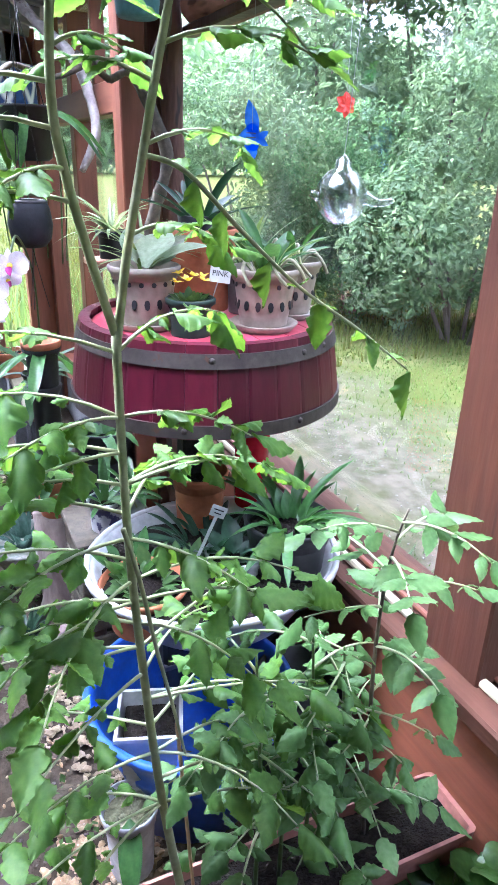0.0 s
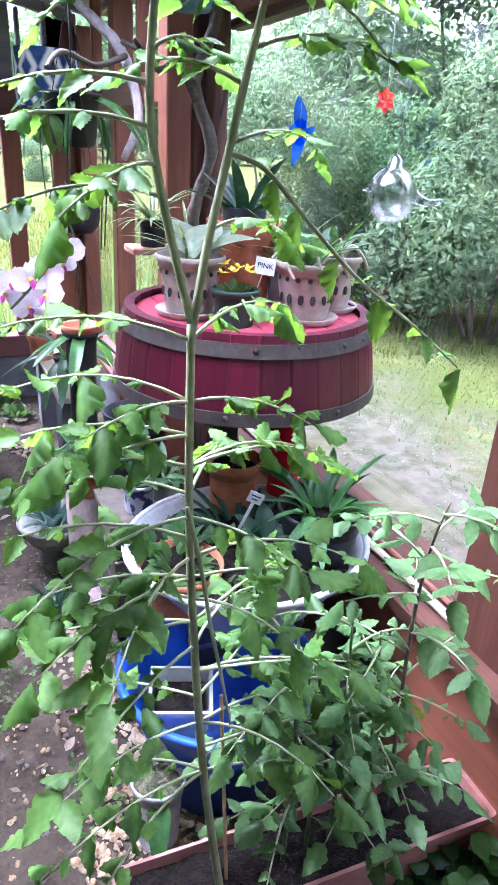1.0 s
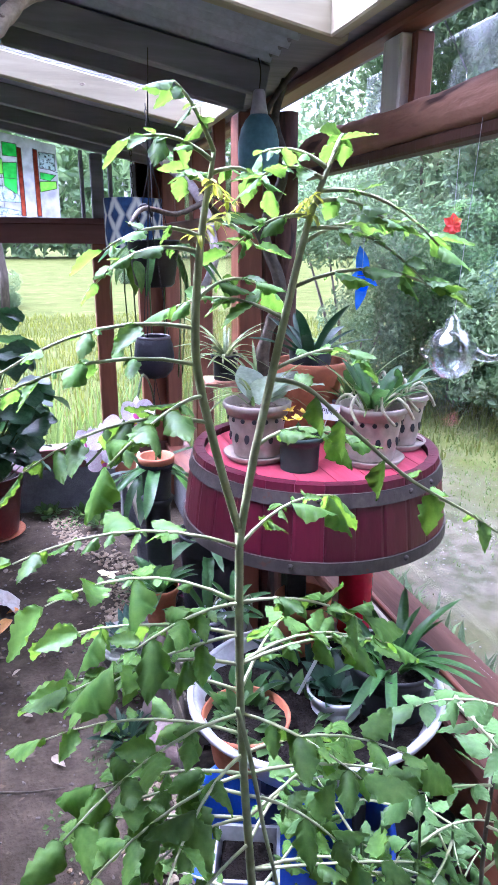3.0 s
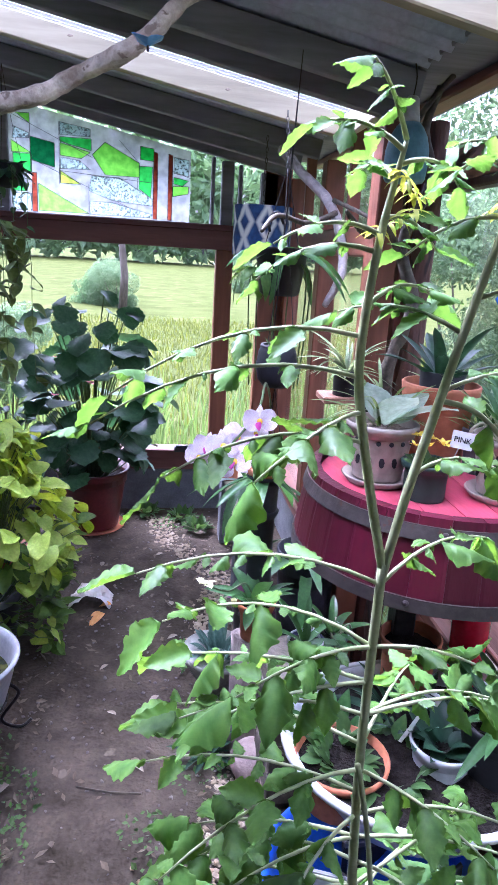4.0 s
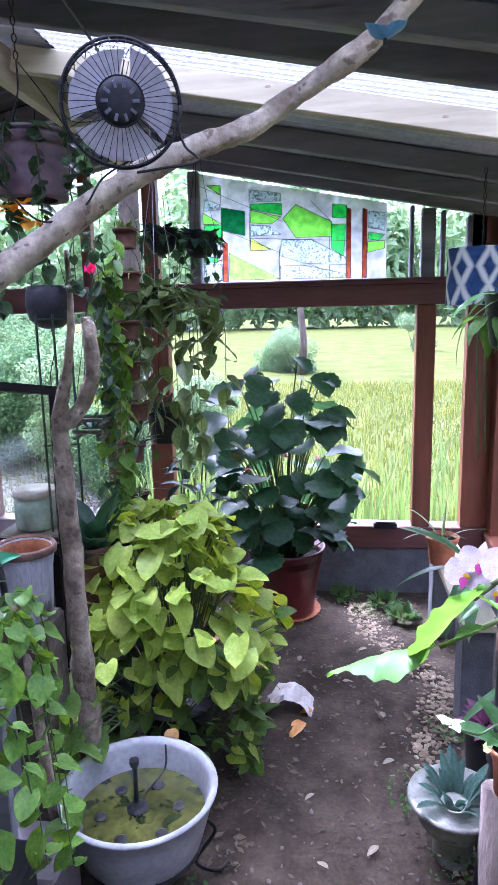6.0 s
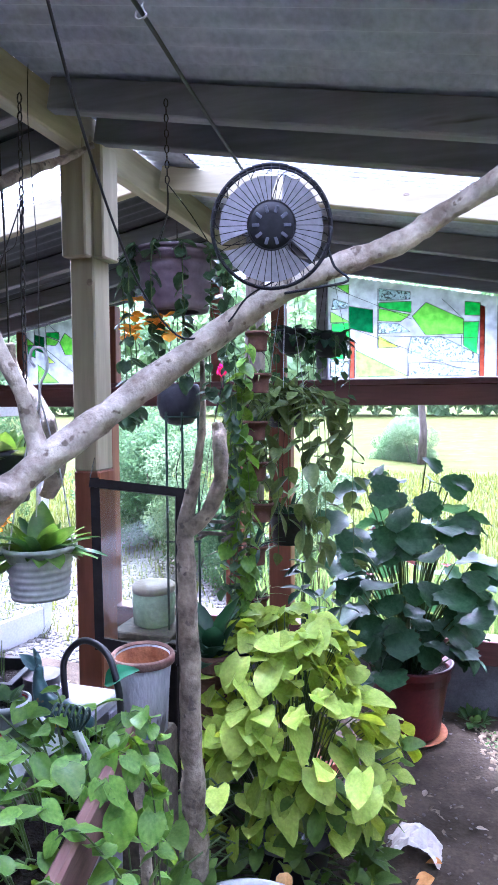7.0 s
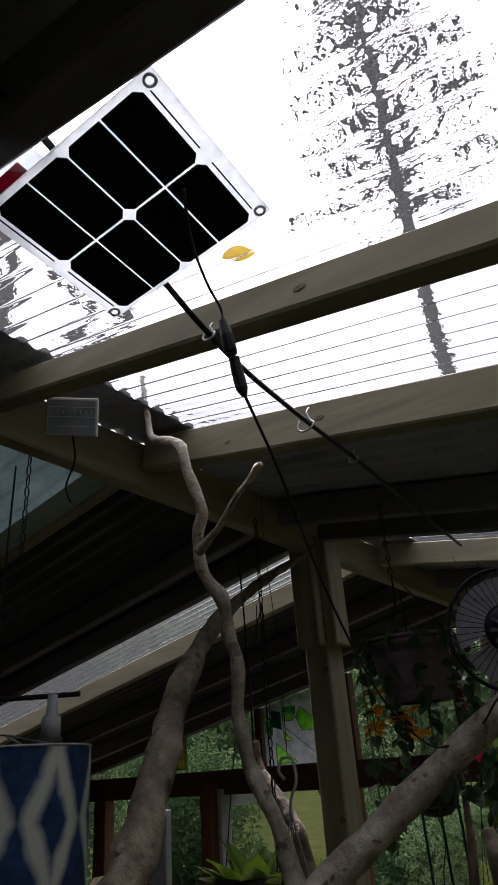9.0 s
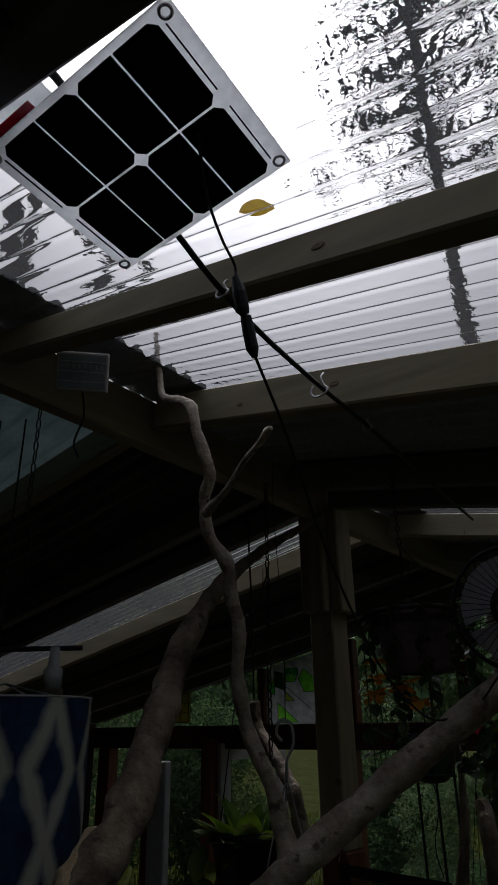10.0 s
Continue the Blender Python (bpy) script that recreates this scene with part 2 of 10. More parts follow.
def leaf_bm(length, width, shape="ovate", droop=0.3, fold=0.25, n=7, teeth=0.0):
    """A leaf blade from its foot along +y, face up, with a fold on the midrib and a droop to the tip."""
    bm = bmesh.new()
    rows = []
    for i in range(n + 1):
        t = i / n
        if shape == "ovate":
            w = math.sin(math.pi * t ** 0.72) ** 0.85
        elif shape == "heart":
            w = (1 - t) ** 0.75 * (0.55 + 1.5 * t ** 0.5) * 0.98
        elif shape == "strap":
            w = min(1, (t + 0.12) * 5) * (1 - t ** 5) ** 0.8
        elif shape == "lobed":
            w = math.sin(math.pi * t ** 0.75) ** 0.7 * (1 + 0.20 * math.sin(t * 21.0 - 1.2) * (1 - 0.5 * t))
        elif shape == "round":
            w = math.sqrt(max(0.0, 1 - (2 * t - 1) ** 2)) ** 0.9
        else:
            w = math.sin(math.pi * t ** 0.6)
        if teeth and 0 < i < n:
            w *= 1 + (teeth if i % 2 else -teeth)
        w = max(w, 0.02) * width / 2
        y = length * t * (1 - 0.12 * droop * t)
        z = -droop * length * t * t * 0.55
        up = fold * w
        wave = 0.10 * width * math.sin(t * 7.0)
        back = -0.16 * length * (1 - t) if shape == "heart" and i == 0 else 0
        rows.append((bm.verts.new((-w, y + back, z + up + wave * 0.5)), bm.verts.new((-w * 0.5, y + back * 0.5, z + up * 0.35 + wave * 0.15)),
                     bm.verts.new((0, y, z)), bm.verts.new((w * 0.5, y + back * 0.5, z + up * 0.35 - wave * 0.15)),
                     bm.verts.new((w, y + back, z + up - wave * 0.5))))
    for a, b in zip(rows, rows[1:]):
        for k in range(4):
            bm.faces.new((a[k], a[k + 1], b[k + 1], b[k]))
    return bm


def toothed_leaf(name, material, length, width, curl, twist, seed=0, lobe=0.17, teeth=5.2):
    """A pointed leaflet with a toothed edge, sunken side veins, edges that curl and a tip that hangs."""
    q = random.Random(seed)
    bm = bmesh.new()
    rows = []
    n, cols = 24, 4
    skew = q.uniform(-0.08, 0.08)
    for i in range(n + 1):
        t = i / n
        w = math.sin(math.pi * t ** 0.66) ** 0.85 * (1 - 0.22 * t) + 0.015
        row = []
        for j in range(-cols, cols + 1):
            u = j / cols
            tooth = (t * teeth + (0.0 if u > 0 else 0.4)) % 1.0
            edge = 1 - (lobe * (1.15 - t) * tooth ** 1.3 * abs(u) ** 1.5 if 0.05 < t < 0.92 else 0.0)
            x = u * w * width * 0.5 * edge
            y = length * (t + 0.05 * abs(u) * (1 - t))
            z = -curl * width * 0.5 * (u * w) ** 2 - 0.30 * abs(curl) * length * t * t
            z += 0.022 * width * math.cos(2 * math.pi * (5.2 * t - 1.1 * abs(u))) * (0.3 + abs(u)) + 0.05 * width * abs(u)
            row.append(bm.verts.new((x + skew * length * t * t, y, z + twist * x * t)))
        rows.append(row)
    for a, b in zip(rows, rows[1:]):
        for j in range(2 * cols):
            bm.faces.new((a[j], a[j + 1], b[j + 1], b[j]))
    me = bpy.data.meshes.new(name)
    bm.to_mesh(me)
    bm.free()
    me.materials.append(material)
    me.shade_smooth()
    return me


def leaf_mesh(name, material, *a, **k):
    bm = leaf_bm(*a, **k)
    me = bpy.data.meshes.new(name)
    bm.to_mesh(me)
    bm.free()
    me.materials.append(material)
    me.shade_smooth()
    return me


def aim(at, heading, pitch=0.0, roll=0.0, size=1.0):
    """A pose for a leaf or piece: its +y runs along the compass heading (degrees, 0 is +y, left positive), raised by pitch."""
    return Matrix.Translation(at) @ Euler((radians(pitch), radians(roll), radians(heading)), "YXZ").to_matrix().to_4x4() @ Matrix.Scale(size, 4)


def put_leaf(me, m, parent, name="leaf"):
    ob = bpy.data.objects.new(name, me)
    scene.collection.objects.link(ob)
    ob.parent = parent
    ob.matrix_basis = m
    return ob


def corrugated(x0, x1, y0, y1, z_of, pitch=0.075, depth=0.009, narrow=False):
    """A roof sheet whose waves, or narrow ribs, run down the slope."""
    bm = bmesh.new()
    n = max(8, int((y1 - y0) / pitch * (18 if narrow else 6)))
    rows = []
    for i in range(n + 1):
        y = y0 + (y1 - y0) * i / n
        dz = depth * math.cos(2 * math.pi * (y - y0) / pitch)
        if narrow:
            dz = 0.25 * dz + 2.5 * depth * math.exp(-((((y - y0) / pitch) % 1.0 - 0.5) / 0.09) ** 2)
        rows.append([bm.verts.new((x, y, z_of(x) + dz)) for x in (x0, x0 + (x1 - x0) / 3, x0 + (x1 - x0) * 2 / 3, x1)])
    for a, b in zip(rows, rows[1:]):
        for k in range(3):
            bm.faces.new((a[k], a[k + 1], b[k + 1], b[k]))
    return bm


# ---- the plan ----
NEAR_X = 0.95      # inner face of the window wall beside the barrel
FAR_X = 0.80       # inner face of the window wall beyond the log post
WALL_Y = 4.909     # inner face of the stained-glass wall
RIDGE_X = -1.16
LEFT_X = -4.3
BACK_Y = -2.2


def under(x):
    """Underside of the rafters."""
    return 2.21 - 0.19 * x if x >= RIDGE_X else 2.21 - 0.19 * RIDGE_X - 0.20 * (RIDGE_X - x)


def roof(x):
    return under(x) + 0.088


# ---- ground ----
def ground_mat():
    m = surf("ground", (0.038, 0.048, 0.011), (0.064, 0.072, 0.020), 0.8, 0.95, 0.5, fine=30, spots=(0.075, 0.079, 0.026), spot_at=0.6, spec=0.02)
    nt = m.node_tree
    p = nt.nodes["Principled BSDF"]
    grass = p.inputs["Base Color"].links[0].from_socket
    geo = nt.nodes.new("ShaderNodeNewGeometry")
    sep = nt.nodes.new("ShaderNodeSeparateXYZ")
    nt.links.new(geo.outputs["Position"], sep.inputs[0])

    def band(sock, lo, hi, soft):
        a = nt.nodes.new("ShaderNodeMapRange")
        a.inputs["From Min"].default_value, a.inputs["From Max"].default_value = lo - soft, lo + soft
        b = nt.nodes.new("ShaderNodeMapRange")
        b.inputs["From Min"].default_value, b.inputs["From Max"].default_value = hi - soft, hi + soft
        b.inputs["To Min"].default_value, b.inputs["To Max"].default_value = 1, 0
        nt.links.new(sock, a.inputs["Value"])
        nt.links.new(sock, b.inputs["Value"])
        mu = nt.nodes.new("ShaderNodeMath")
        mu.operation = "MULTIPLY"
        nt.links.new(a.outputs[0], mu.inputs[0])
        nt.links.new(b.outputs[0], mu.inputs[1])
        return mu.outputs[0]
    nz = nt.nodes.new("ShaderNodeTexNoise")
    nz.inputs["Scale"].default_value = 2.2
    nz.inputs["Detail"].default_value = 8
    nt.links.new(geo.outputs["Position"], nz.inputs["Vector"])
    wob = nt.nodes.new("ShaderNodeMath")
    wob.operation = "MULTIPLY_ADD"
    wob.inputs[1].default_value = 1.6
    nt.links.new(nz.outputs["Fac"], wob.inputs[0])
    nt.links.new(sep.outputs["X"], wob.inputs[2])
    bare = band(wob.outputs[0], 2.35, 3.75, 0.5)
    near = nt.nodes.new("ShaderNodeMapRange")
    near.inputs["From Min"].default_value, near.inputs["From Max"].default_value = 8.5, 6.5
    nt.links.new(sep.outputs["Y"], near.inputs["Value"])
    both = nt.nodes.new("ShaderNodeMath")
    both.operation = "MULTIPLY"
    nt.links.new(bare, both.inputs[0])
    nt.links.new(near.outputs[0], both.inputs[1])
    bare = both.outputs[0]
    sand_noise = nt.nodes.new("ShaderNodeTexNoise")
    sand_noise.inputs["Scale"].default_value = 11
    sand_noise.inputs["Detail"].default_value = 12
    nt.links.new(geo.outputs["Position"], sand_noise.inputs["Vector"])
    sr = nt.nodes.new("ShaderNodeValToRGB")
    sr.color_ramp.elements[0].color = (0.038, 0.040, 0.022, 1)
    sr.color_ramp.elements[1].color = (0.076, 0.067, 0.049, 1)
    sr.color_ramp.elements[0].position, sr.color_ramp.elements[1].position = 0.38, 0.62
    nt.links.new(sand_noise.outputs["Fac"], sr.inputs["Fac"])
    mx = nt.nodes.new("ShaderNodeMix")
    mx.data_type = "RGBA"
    nt.links.new(bare, mx.inputs["Factor"])
    nt.links.new(grass, mx.inputs["A"])
    nt.links.new(sr.outputs[0], mx.inputs["B"])
    nt.links.new(mx.outputs["Result"], p.inputs["Base Color"])
    return m


bm = bmesh.new()
bmesh.ops.create_grid(bm, x_segments=120, y_segments=120, size=200)
for v in bm.verts:
    v.co.z = -0.06
ground = tagged(mesh_ob("ground", bm, ground_mat()), "mown grass and pasture with a bare sandy track", "ground", kind="structure")

# indoor soil floor, slightly uneven
bm = bmesh.new()
bmesh.ops.create_grid(bm, x_segments=90, y_segments=110, size=1)
for v in bm.verts:
    v.co.x = LEFT_X + (NEAR_X - LEFT_X) * (v.co.x + 1) / 2
    v.co.y = BACK_Y + (WALL_Y - BACK_Y) * (v.co.y + 1) / 2
    v.co.z = 0.012 * noise.noise(v.co * 3.0) + 0.006 * noise.noise(v.co * 11.0)
floor = tagged(mesh_ob("floor", bm, SOIL, smooth=True), "trodden bare earth floor with litter and pale grit", "floor", kind="structure")

# ---- window wall on the barrel side ----
wall_e = tagged(new("wall_east"), "red stained timber window wall with a log lintel", "wall", kind="structure")


def wood(name, size, at, mat, parent, bevel=0.005, turn=None, label=""):
    return part(name, block(size, at, bevel, turn=turn), mat, parent, label)


def rail(name, y0, y1, x, z0, z1, depth, mat, parent, bevel=0.006):
    return wood(name, (depth, y1 - y0, z1 - z0), (x + depth / 2, (y0 + y1) / 2, (z0 + z1) / 2), mat, parent, bevel)


SILL = 0.56
# stub wall under the sill, sill board, track strips
rail("stub_wall", BACK_Y, 3.02, NEAR_X + 0.02, -0.1, SILL - 0.045, 0.09, RED_WOOD_Y, wall_e)
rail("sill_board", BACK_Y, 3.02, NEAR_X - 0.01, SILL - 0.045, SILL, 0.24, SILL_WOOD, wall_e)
rail("sill_strip", BACK_Y, 3.02, NEAR_X + 0.045, SILL, SILL + 0.018, 0.022, PALE_WOOD_Y, wall_e)
rail("track_strip", BACK_Y, 3.02, NEAR_X + 0.085, SILL, SILL + 0.012, 0.016, RED_WOOD_Y, wall_e)
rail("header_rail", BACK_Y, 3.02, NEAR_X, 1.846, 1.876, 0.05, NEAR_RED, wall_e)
rail("header_backing", BACK_Y, 3.02, NEAR_X + 0.06, 1.856, 1.90, 0.03, RED_WOOD_Y, wall_e)
rail("top_plate", BACK_Y, WALL_Y, FAR_X + 0.13, 2.118, 2.148, 0.07, RED_WOOD_Y, wall_e)
rail("soffit_board", BACK_Y, WALL_Y, 0.772, 2.15, 2.17, 0.30, GREY_WOOD, wall_e)
log_pts = [(NEAR_X + 0.035 + 0.012 * math.sin(y * 2.3), y, 1.915 + 0.012 * math.sin(y * 1.7) + 0.014 * (y - 1.6)) for y in np.arange(-2.2, 3.05, 0.07)]
bm = tube(log_pts, [0.05 + 0.006 * math.sin(p[1] * 5.1) for p in log_pts], 14, rough=0.25)
part("log_lintel", bm, LOG_WOOD, wall_e, "rough split log lintel", smooth=True)
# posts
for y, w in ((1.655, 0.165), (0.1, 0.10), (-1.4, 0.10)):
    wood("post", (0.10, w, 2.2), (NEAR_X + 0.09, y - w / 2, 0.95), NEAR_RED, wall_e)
for y in (0.2, 1.05, 2.40):
    wood("upper_post", (0.07, 0.09, 0.18), (NEAR_X + 0.035, y, 2.025), PALE_POST, wall_e)
    wood("upper_post_trim", (0.05, 0.025, 0.18), (NEAR_X + 0.05, y - 0.058, 2.025), RED_WOOD, wall_e)
window_1 = tagged(new("window_1"), "clear lower window panes facing the lawn", "window", kind="structure")
for y0, y1 in ((1.655, 3.06), (0.1, 1.49), (-1.4, 0.0)):
    g = part("pane", block((0.004, y1 - y0, 1.33), (NEAR_X + 0.185, (y0 + y1) / 2, SILL + 0.685), 0), GLASS, window_1)
    g.visible_shadow = False
g = part("upper_pane", block((0.004, 4.9, 0.22), (NEAR_X + 0.185, 0.45, 2.03), 0), SKY_SHEEN_GLASS, window_1)
g.visible_shadow = False
# the log post group where the wall steps in
post_dark = tagged(new("wall_post"), "dark weathered timber post with bark slab", "post", kind="structure")
wood("post_core", (0.085, 0.10, 2.1), (0.797, 3.09, 1.0), RED_WOOD, post_dark, label="red stained post")
wood("side_post", (0.10, 0.06, 2.1), (0.905, 3.085, 1.0), DARK_RED_WOOD, post_dark)
bm = tube(smooth_path([(0.915, 3.02, 0.0), (0.905, 3.025, 0.7), (0.92, 3.02, 1.4), (0.91, 3.02, 2.05)], 8), 0.036, 10, rough=0.5)
part("bark_slab", bm, BARK_SLAB, post_dark, "rough dark half log with splits", smooth=True)
# far bay
rail("far_stub_wall", 3.1, WALL_Y, FAR_X + 0.02, -0.1, 0.33, 0.09, BLOCK, wall_e)
rail("far_sill", 3.1, WALL_Y, FAR_X - 0.02, 0.33, 0.385, 0.15, RED_WOOD_Y, wall_e)
rail("far_rail", 3.1, WALL_Y, FAR_X, 1.64, 1.75, 0.07, RED_WOOD_Y, wall_e)
for y in (4.02, 4.86):
    wood("far_post", (0.09, 0.09, 2.0), (FAR_X + 0.045, y, 1.05), RED_WOOD, wall_e)
for y in (3.6, 4.45):
    wood("far_mullion", (0.05, 0.035, 0.37), (FAR_X + 0.03, y, 1.935), RED_WOOD, wall_e)
for y0, y1 in ((3.2, 3.98), (4.06, 4.82)):
    g = part("far_pane", block((0.004, y1 - y0, 1.68), (FAR_X + 0.06, (y0 + y1) / 2, 1.22), 0), GLASS, window_1)
    g.visible_shadow = False

# ---- stained-glass wall ----
wall_n = tagged(new("wall_north"), "timber end wall with open windows and stained glass above", "wall", kind="structure")


def bar(name, x0, x1, z0, z1, mat, parent, y=WALL_Y, depth=0.09, bevel=0.005):
    return wood(name, (x1 - x0, depth, z1 - z0), ((x0 + x1) / 2, y + depth / 2, (z0 + z1) / 2), mat, parent, bevel)


bar("base_wall", LEFT_X, -3.11, -0.1, 0.27, BLOCK, wall_n, WALL_Y + 0.01)
bar("base_wall", -2.2, 0.82, -0.1, 0.27, BLOCK, wall_n, WALL_Y + 0.01)
bar("sill", -2.2, 0.82, 0.27, 0.40, RED_WOOD_X, wall_n, WALL_Y - 0.01, 0.13)
bar("beam", -4.3, 0.82, 1.635, 1.745, RED_WOOD_X, wall_n, WALL_Y - 0.02, 0.12)
bar("beam_ledge", -4.3, 0.82, 1.745, 1.775, RED_WOOD_X, wall_n, WALL_Y - 0.035, 0.13)
for x, w in ((0.445, 0.10), (-1.04, 0.13), (-1.32, 0.10), (-2.15, 0.10), (-3.19, 0.12), (-4.2, 0.12)):
    bar("post", x - w / 2, x + w / 2, 0.0 if x < -2 else 0.40, 1.635, RED_WOOD, wall_n)
for x, w in ((0.36, 0.02), (0.445, 0.07), (0.52, 0.02), (0.69, 0.10), (-0.80, 0.06), (-1.05, 0.08), (-1.42, 0.06), (-2.1, 0.07), (-2.75, 0.05)):
    bar("upper_post", x - w / 2, x + w / 2, 1.775, under(x), GREY_WOOD if x > -1 else RED_WOOD, wall_n, WALL_Y, 0.07)
bar("corner_post", 0.66, 0.82, 0.40, 2.115, RED_WOOD, wall_n, WALL_Y + 0.0, 0.09)
# ---- the wall on the far left and behind: windows over a timber dado ----
wall_w = tagged(new("wall_west"), "timber side wall with open window bays", "wall", kind="structure")
wood("dado", (0.09, WALL_Y - BACK_Y, 0.9), (LEFT_X - 0.05, (WALL_Y + BACK_Y) / 2, 0.40), RED_WOOD_Y, wall_w)
wood("top_plate", (0.09, WALL_Y - BACK_Y, 0.12), (LEFT_X - 0.05, (WALL_Y + BACK_Y) / 2, under(LEFT_X) - 0.06), RED_WOOD_Y, wall_w)
for y in np.arange(BACK_Y + 0.05, WALL_Y, 1.18):
    wood("post", (0.10, 0.10, 2.0), (LEFT_X - 0.055, y, 0.9), RED_WOOD, wall_w)
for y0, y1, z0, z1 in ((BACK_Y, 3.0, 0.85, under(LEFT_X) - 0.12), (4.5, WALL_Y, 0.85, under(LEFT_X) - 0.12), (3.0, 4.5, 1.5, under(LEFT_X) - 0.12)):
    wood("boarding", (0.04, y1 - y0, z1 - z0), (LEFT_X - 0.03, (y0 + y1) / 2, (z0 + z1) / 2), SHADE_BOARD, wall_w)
# the south wall is never in view, added to close the room
wall_s = tagged(new("wall_south"), "plain timber wall added out of view to close the room", "wall", kind="structure")
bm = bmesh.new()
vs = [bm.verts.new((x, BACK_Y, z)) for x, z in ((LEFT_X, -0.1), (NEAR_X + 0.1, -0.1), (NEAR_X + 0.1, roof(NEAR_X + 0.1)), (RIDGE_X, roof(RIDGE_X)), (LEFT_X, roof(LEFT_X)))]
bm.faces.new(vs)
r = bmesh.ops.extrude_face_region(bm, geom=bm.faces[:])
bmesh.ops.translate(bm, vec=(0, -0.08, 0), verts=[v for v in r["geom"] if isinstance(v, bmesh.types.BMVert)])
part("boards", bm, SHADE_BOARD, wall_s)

# ---- roof: rafters, ridge, sheets ----
ceiling = tagged(new("ceiling"), "corrugated roof on pine rafters with clear skylight sheets", "ceiling", kind="structure")
slope_r = math.atan(0.19)
slope_l = math.atan(0.20)


def rafter(y, x0, x1, mat, depth=0.082, width=0.042, name="rafter"):
    xm = (x0 + x1) / 2
    length = abs(x1 - x0) / math.cos(slope_r)
    t = Euler((0, slope_r if xm > RIDGE_X else -slope_l, 0)).to_matrix().to_4x4()
    return part(name, block((length, width, depth), (xm, y, under(xm) + depth / 2), 0.004, turn=t), mat, ceiling)


for y, mat in ((1.88, PALE_WOOD), (2.30, PALE_WOOD), (3.545, PALE_WOOD), (1.487, GREY_WOOD), (2.87, GREY_WOOD), (3.10, GREY_WOOD), (4.1, GREY_WOOD), (4.55, GREY_WOOD), (4.87, GREY_WOOD), (0.9, PALE_WOOD), (0.3, GREY_WOOD), (-0.4, GREY_WOOD), (-1.2, GREY_WOOD)):
    rafter(y, RIDGE_X + 0.05, 0.79, mat, 0.056 if y == 1.88 else 0.082)
    rafter(y, LEFT_X, RIDGE_X - 0.05, mat if y > 1.5 else PALE_WOOD)
part("ridge_beam", block((0.045, WALL_Y - BACK_Y, 0.12), (RIDGE_X, (WALL_Y + BACK_Y) / 2, under(RIDGE_X) + 0.02), 0.004), PALE_WOOD_Y, ceiling)
for y0, y1 in ((1.525, 2.28), (3.12, 3.52)):
    part("trim_board", block((0.03, y1 - y0, 0.08), (0.755, (y0 + y1) / 2, under(0.755) + 0.04), 0.004), PALE_WOOD_Y, ceiling)


def clear_mat():
    """Clear corrugated plastic, wet and a little dusty."""
    m = bpy.data.materials.new("clear_roof_sheet")
    m.use_nodes = True
    nt = m.node_tree
    nt.nodes.remove(nt.nodes["Principled BSDF"])
    rf = nt.nodes.new("ShaderNodeBsdfRefraction")
    rf.inputs["IOR"].default_value = 1.06
    rf.inputs["Roughness"].default_value = 0.03
    tr = nt.nodes.new("ShaderNodeBsdfTranslucent")
    tr.inputs["Color"].default_value = (0.9, 0.93, 0.95, 1)
    co = nt.nodes.new("ShaderNodeTexCoord")
    n1 = nt.nodes.new("ShaderNodeTexNoise")
    n1.inputs["Scale"].default_value = 38
    n1.inputs["Detail"].default_value = 3
    nt.links.new(co.outputs["Object"], n1.inputs["Vector"])
    bp = nt.nodes.new("ShaderNodeBump")
    bp.inputs["Strength"].default_value = 0.15
    bp.inputs["Distance"].default_value = 0.01
    nt.links.new(n1.outputs["Fac"], bp.inputs["Height"])
    nt.links.new(bp.outputs[0], rf.inputs["Normal"])
    mx = nt.nodes.new("ShaderNodeMixShader")
    mx.inputs[0].default_value = 0.07
    nt.links.new(rf.outputs[0], mx.inputs[1])
    nt.links.new(tr.outputs[0], mx.inputs[2])
    nt.links.new(mx.outputs[0], nt.nodes["Material Output"].inputs["Surface"])
    return m


CLEAR = clear_mat()
TINTED = leaf_mat("teal_roof_sheet", (0.030, 0.042, 0.043), (0.052, 0.066, 0.068), back=0.8, rough=0.4, scale=5, vary=0.0, thin=0.6)
for y0, y1, mat in ((BACK_Y - 0.1, 1.53, HAZED_SHEET), (1.53, 2.33, CLEAR), (2.33, 3.12, HAZED_SHEET), (3.12, 3.56, CLEAR), (3.56, WALL_Y + 0.35, HAZED_SHEET)):
    s = part("clear_sheet" if mat is CLEAR else "metal_sheet", corrugated(RIDGE_X + 0.19 if mat is CLEAR else RIDGE_X, 0.785, y0, y1, roof, *((0.047, 0.0012, True) if mat is CLEAR else (0.075, 0.009))), mat, ceiling, smooth=True)
    if mat is CLEAR:
        s.visible_shadow = False
        part("ridge_flashing", corrugated(RIDGE_X, RIDGE_X + 0.20, y0, y1, lambda x: roof(x) + 0.004, 0.05, 0.005), HAZED_SHEET, ceiling, smooth=True)
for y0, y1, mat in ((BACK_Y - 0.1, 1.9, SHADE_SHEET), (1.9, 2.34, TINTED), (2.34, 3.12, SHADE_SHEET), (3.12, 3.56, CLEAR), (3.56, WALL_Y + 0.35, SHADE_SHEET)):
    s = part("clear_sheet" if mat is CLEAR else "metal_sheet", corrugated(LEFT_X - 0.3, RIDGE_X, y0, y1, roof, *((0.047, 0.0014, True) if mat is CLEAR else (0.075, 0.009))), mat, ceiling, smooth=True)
    if mat is CLEAR:
        s.visible_shadow = False
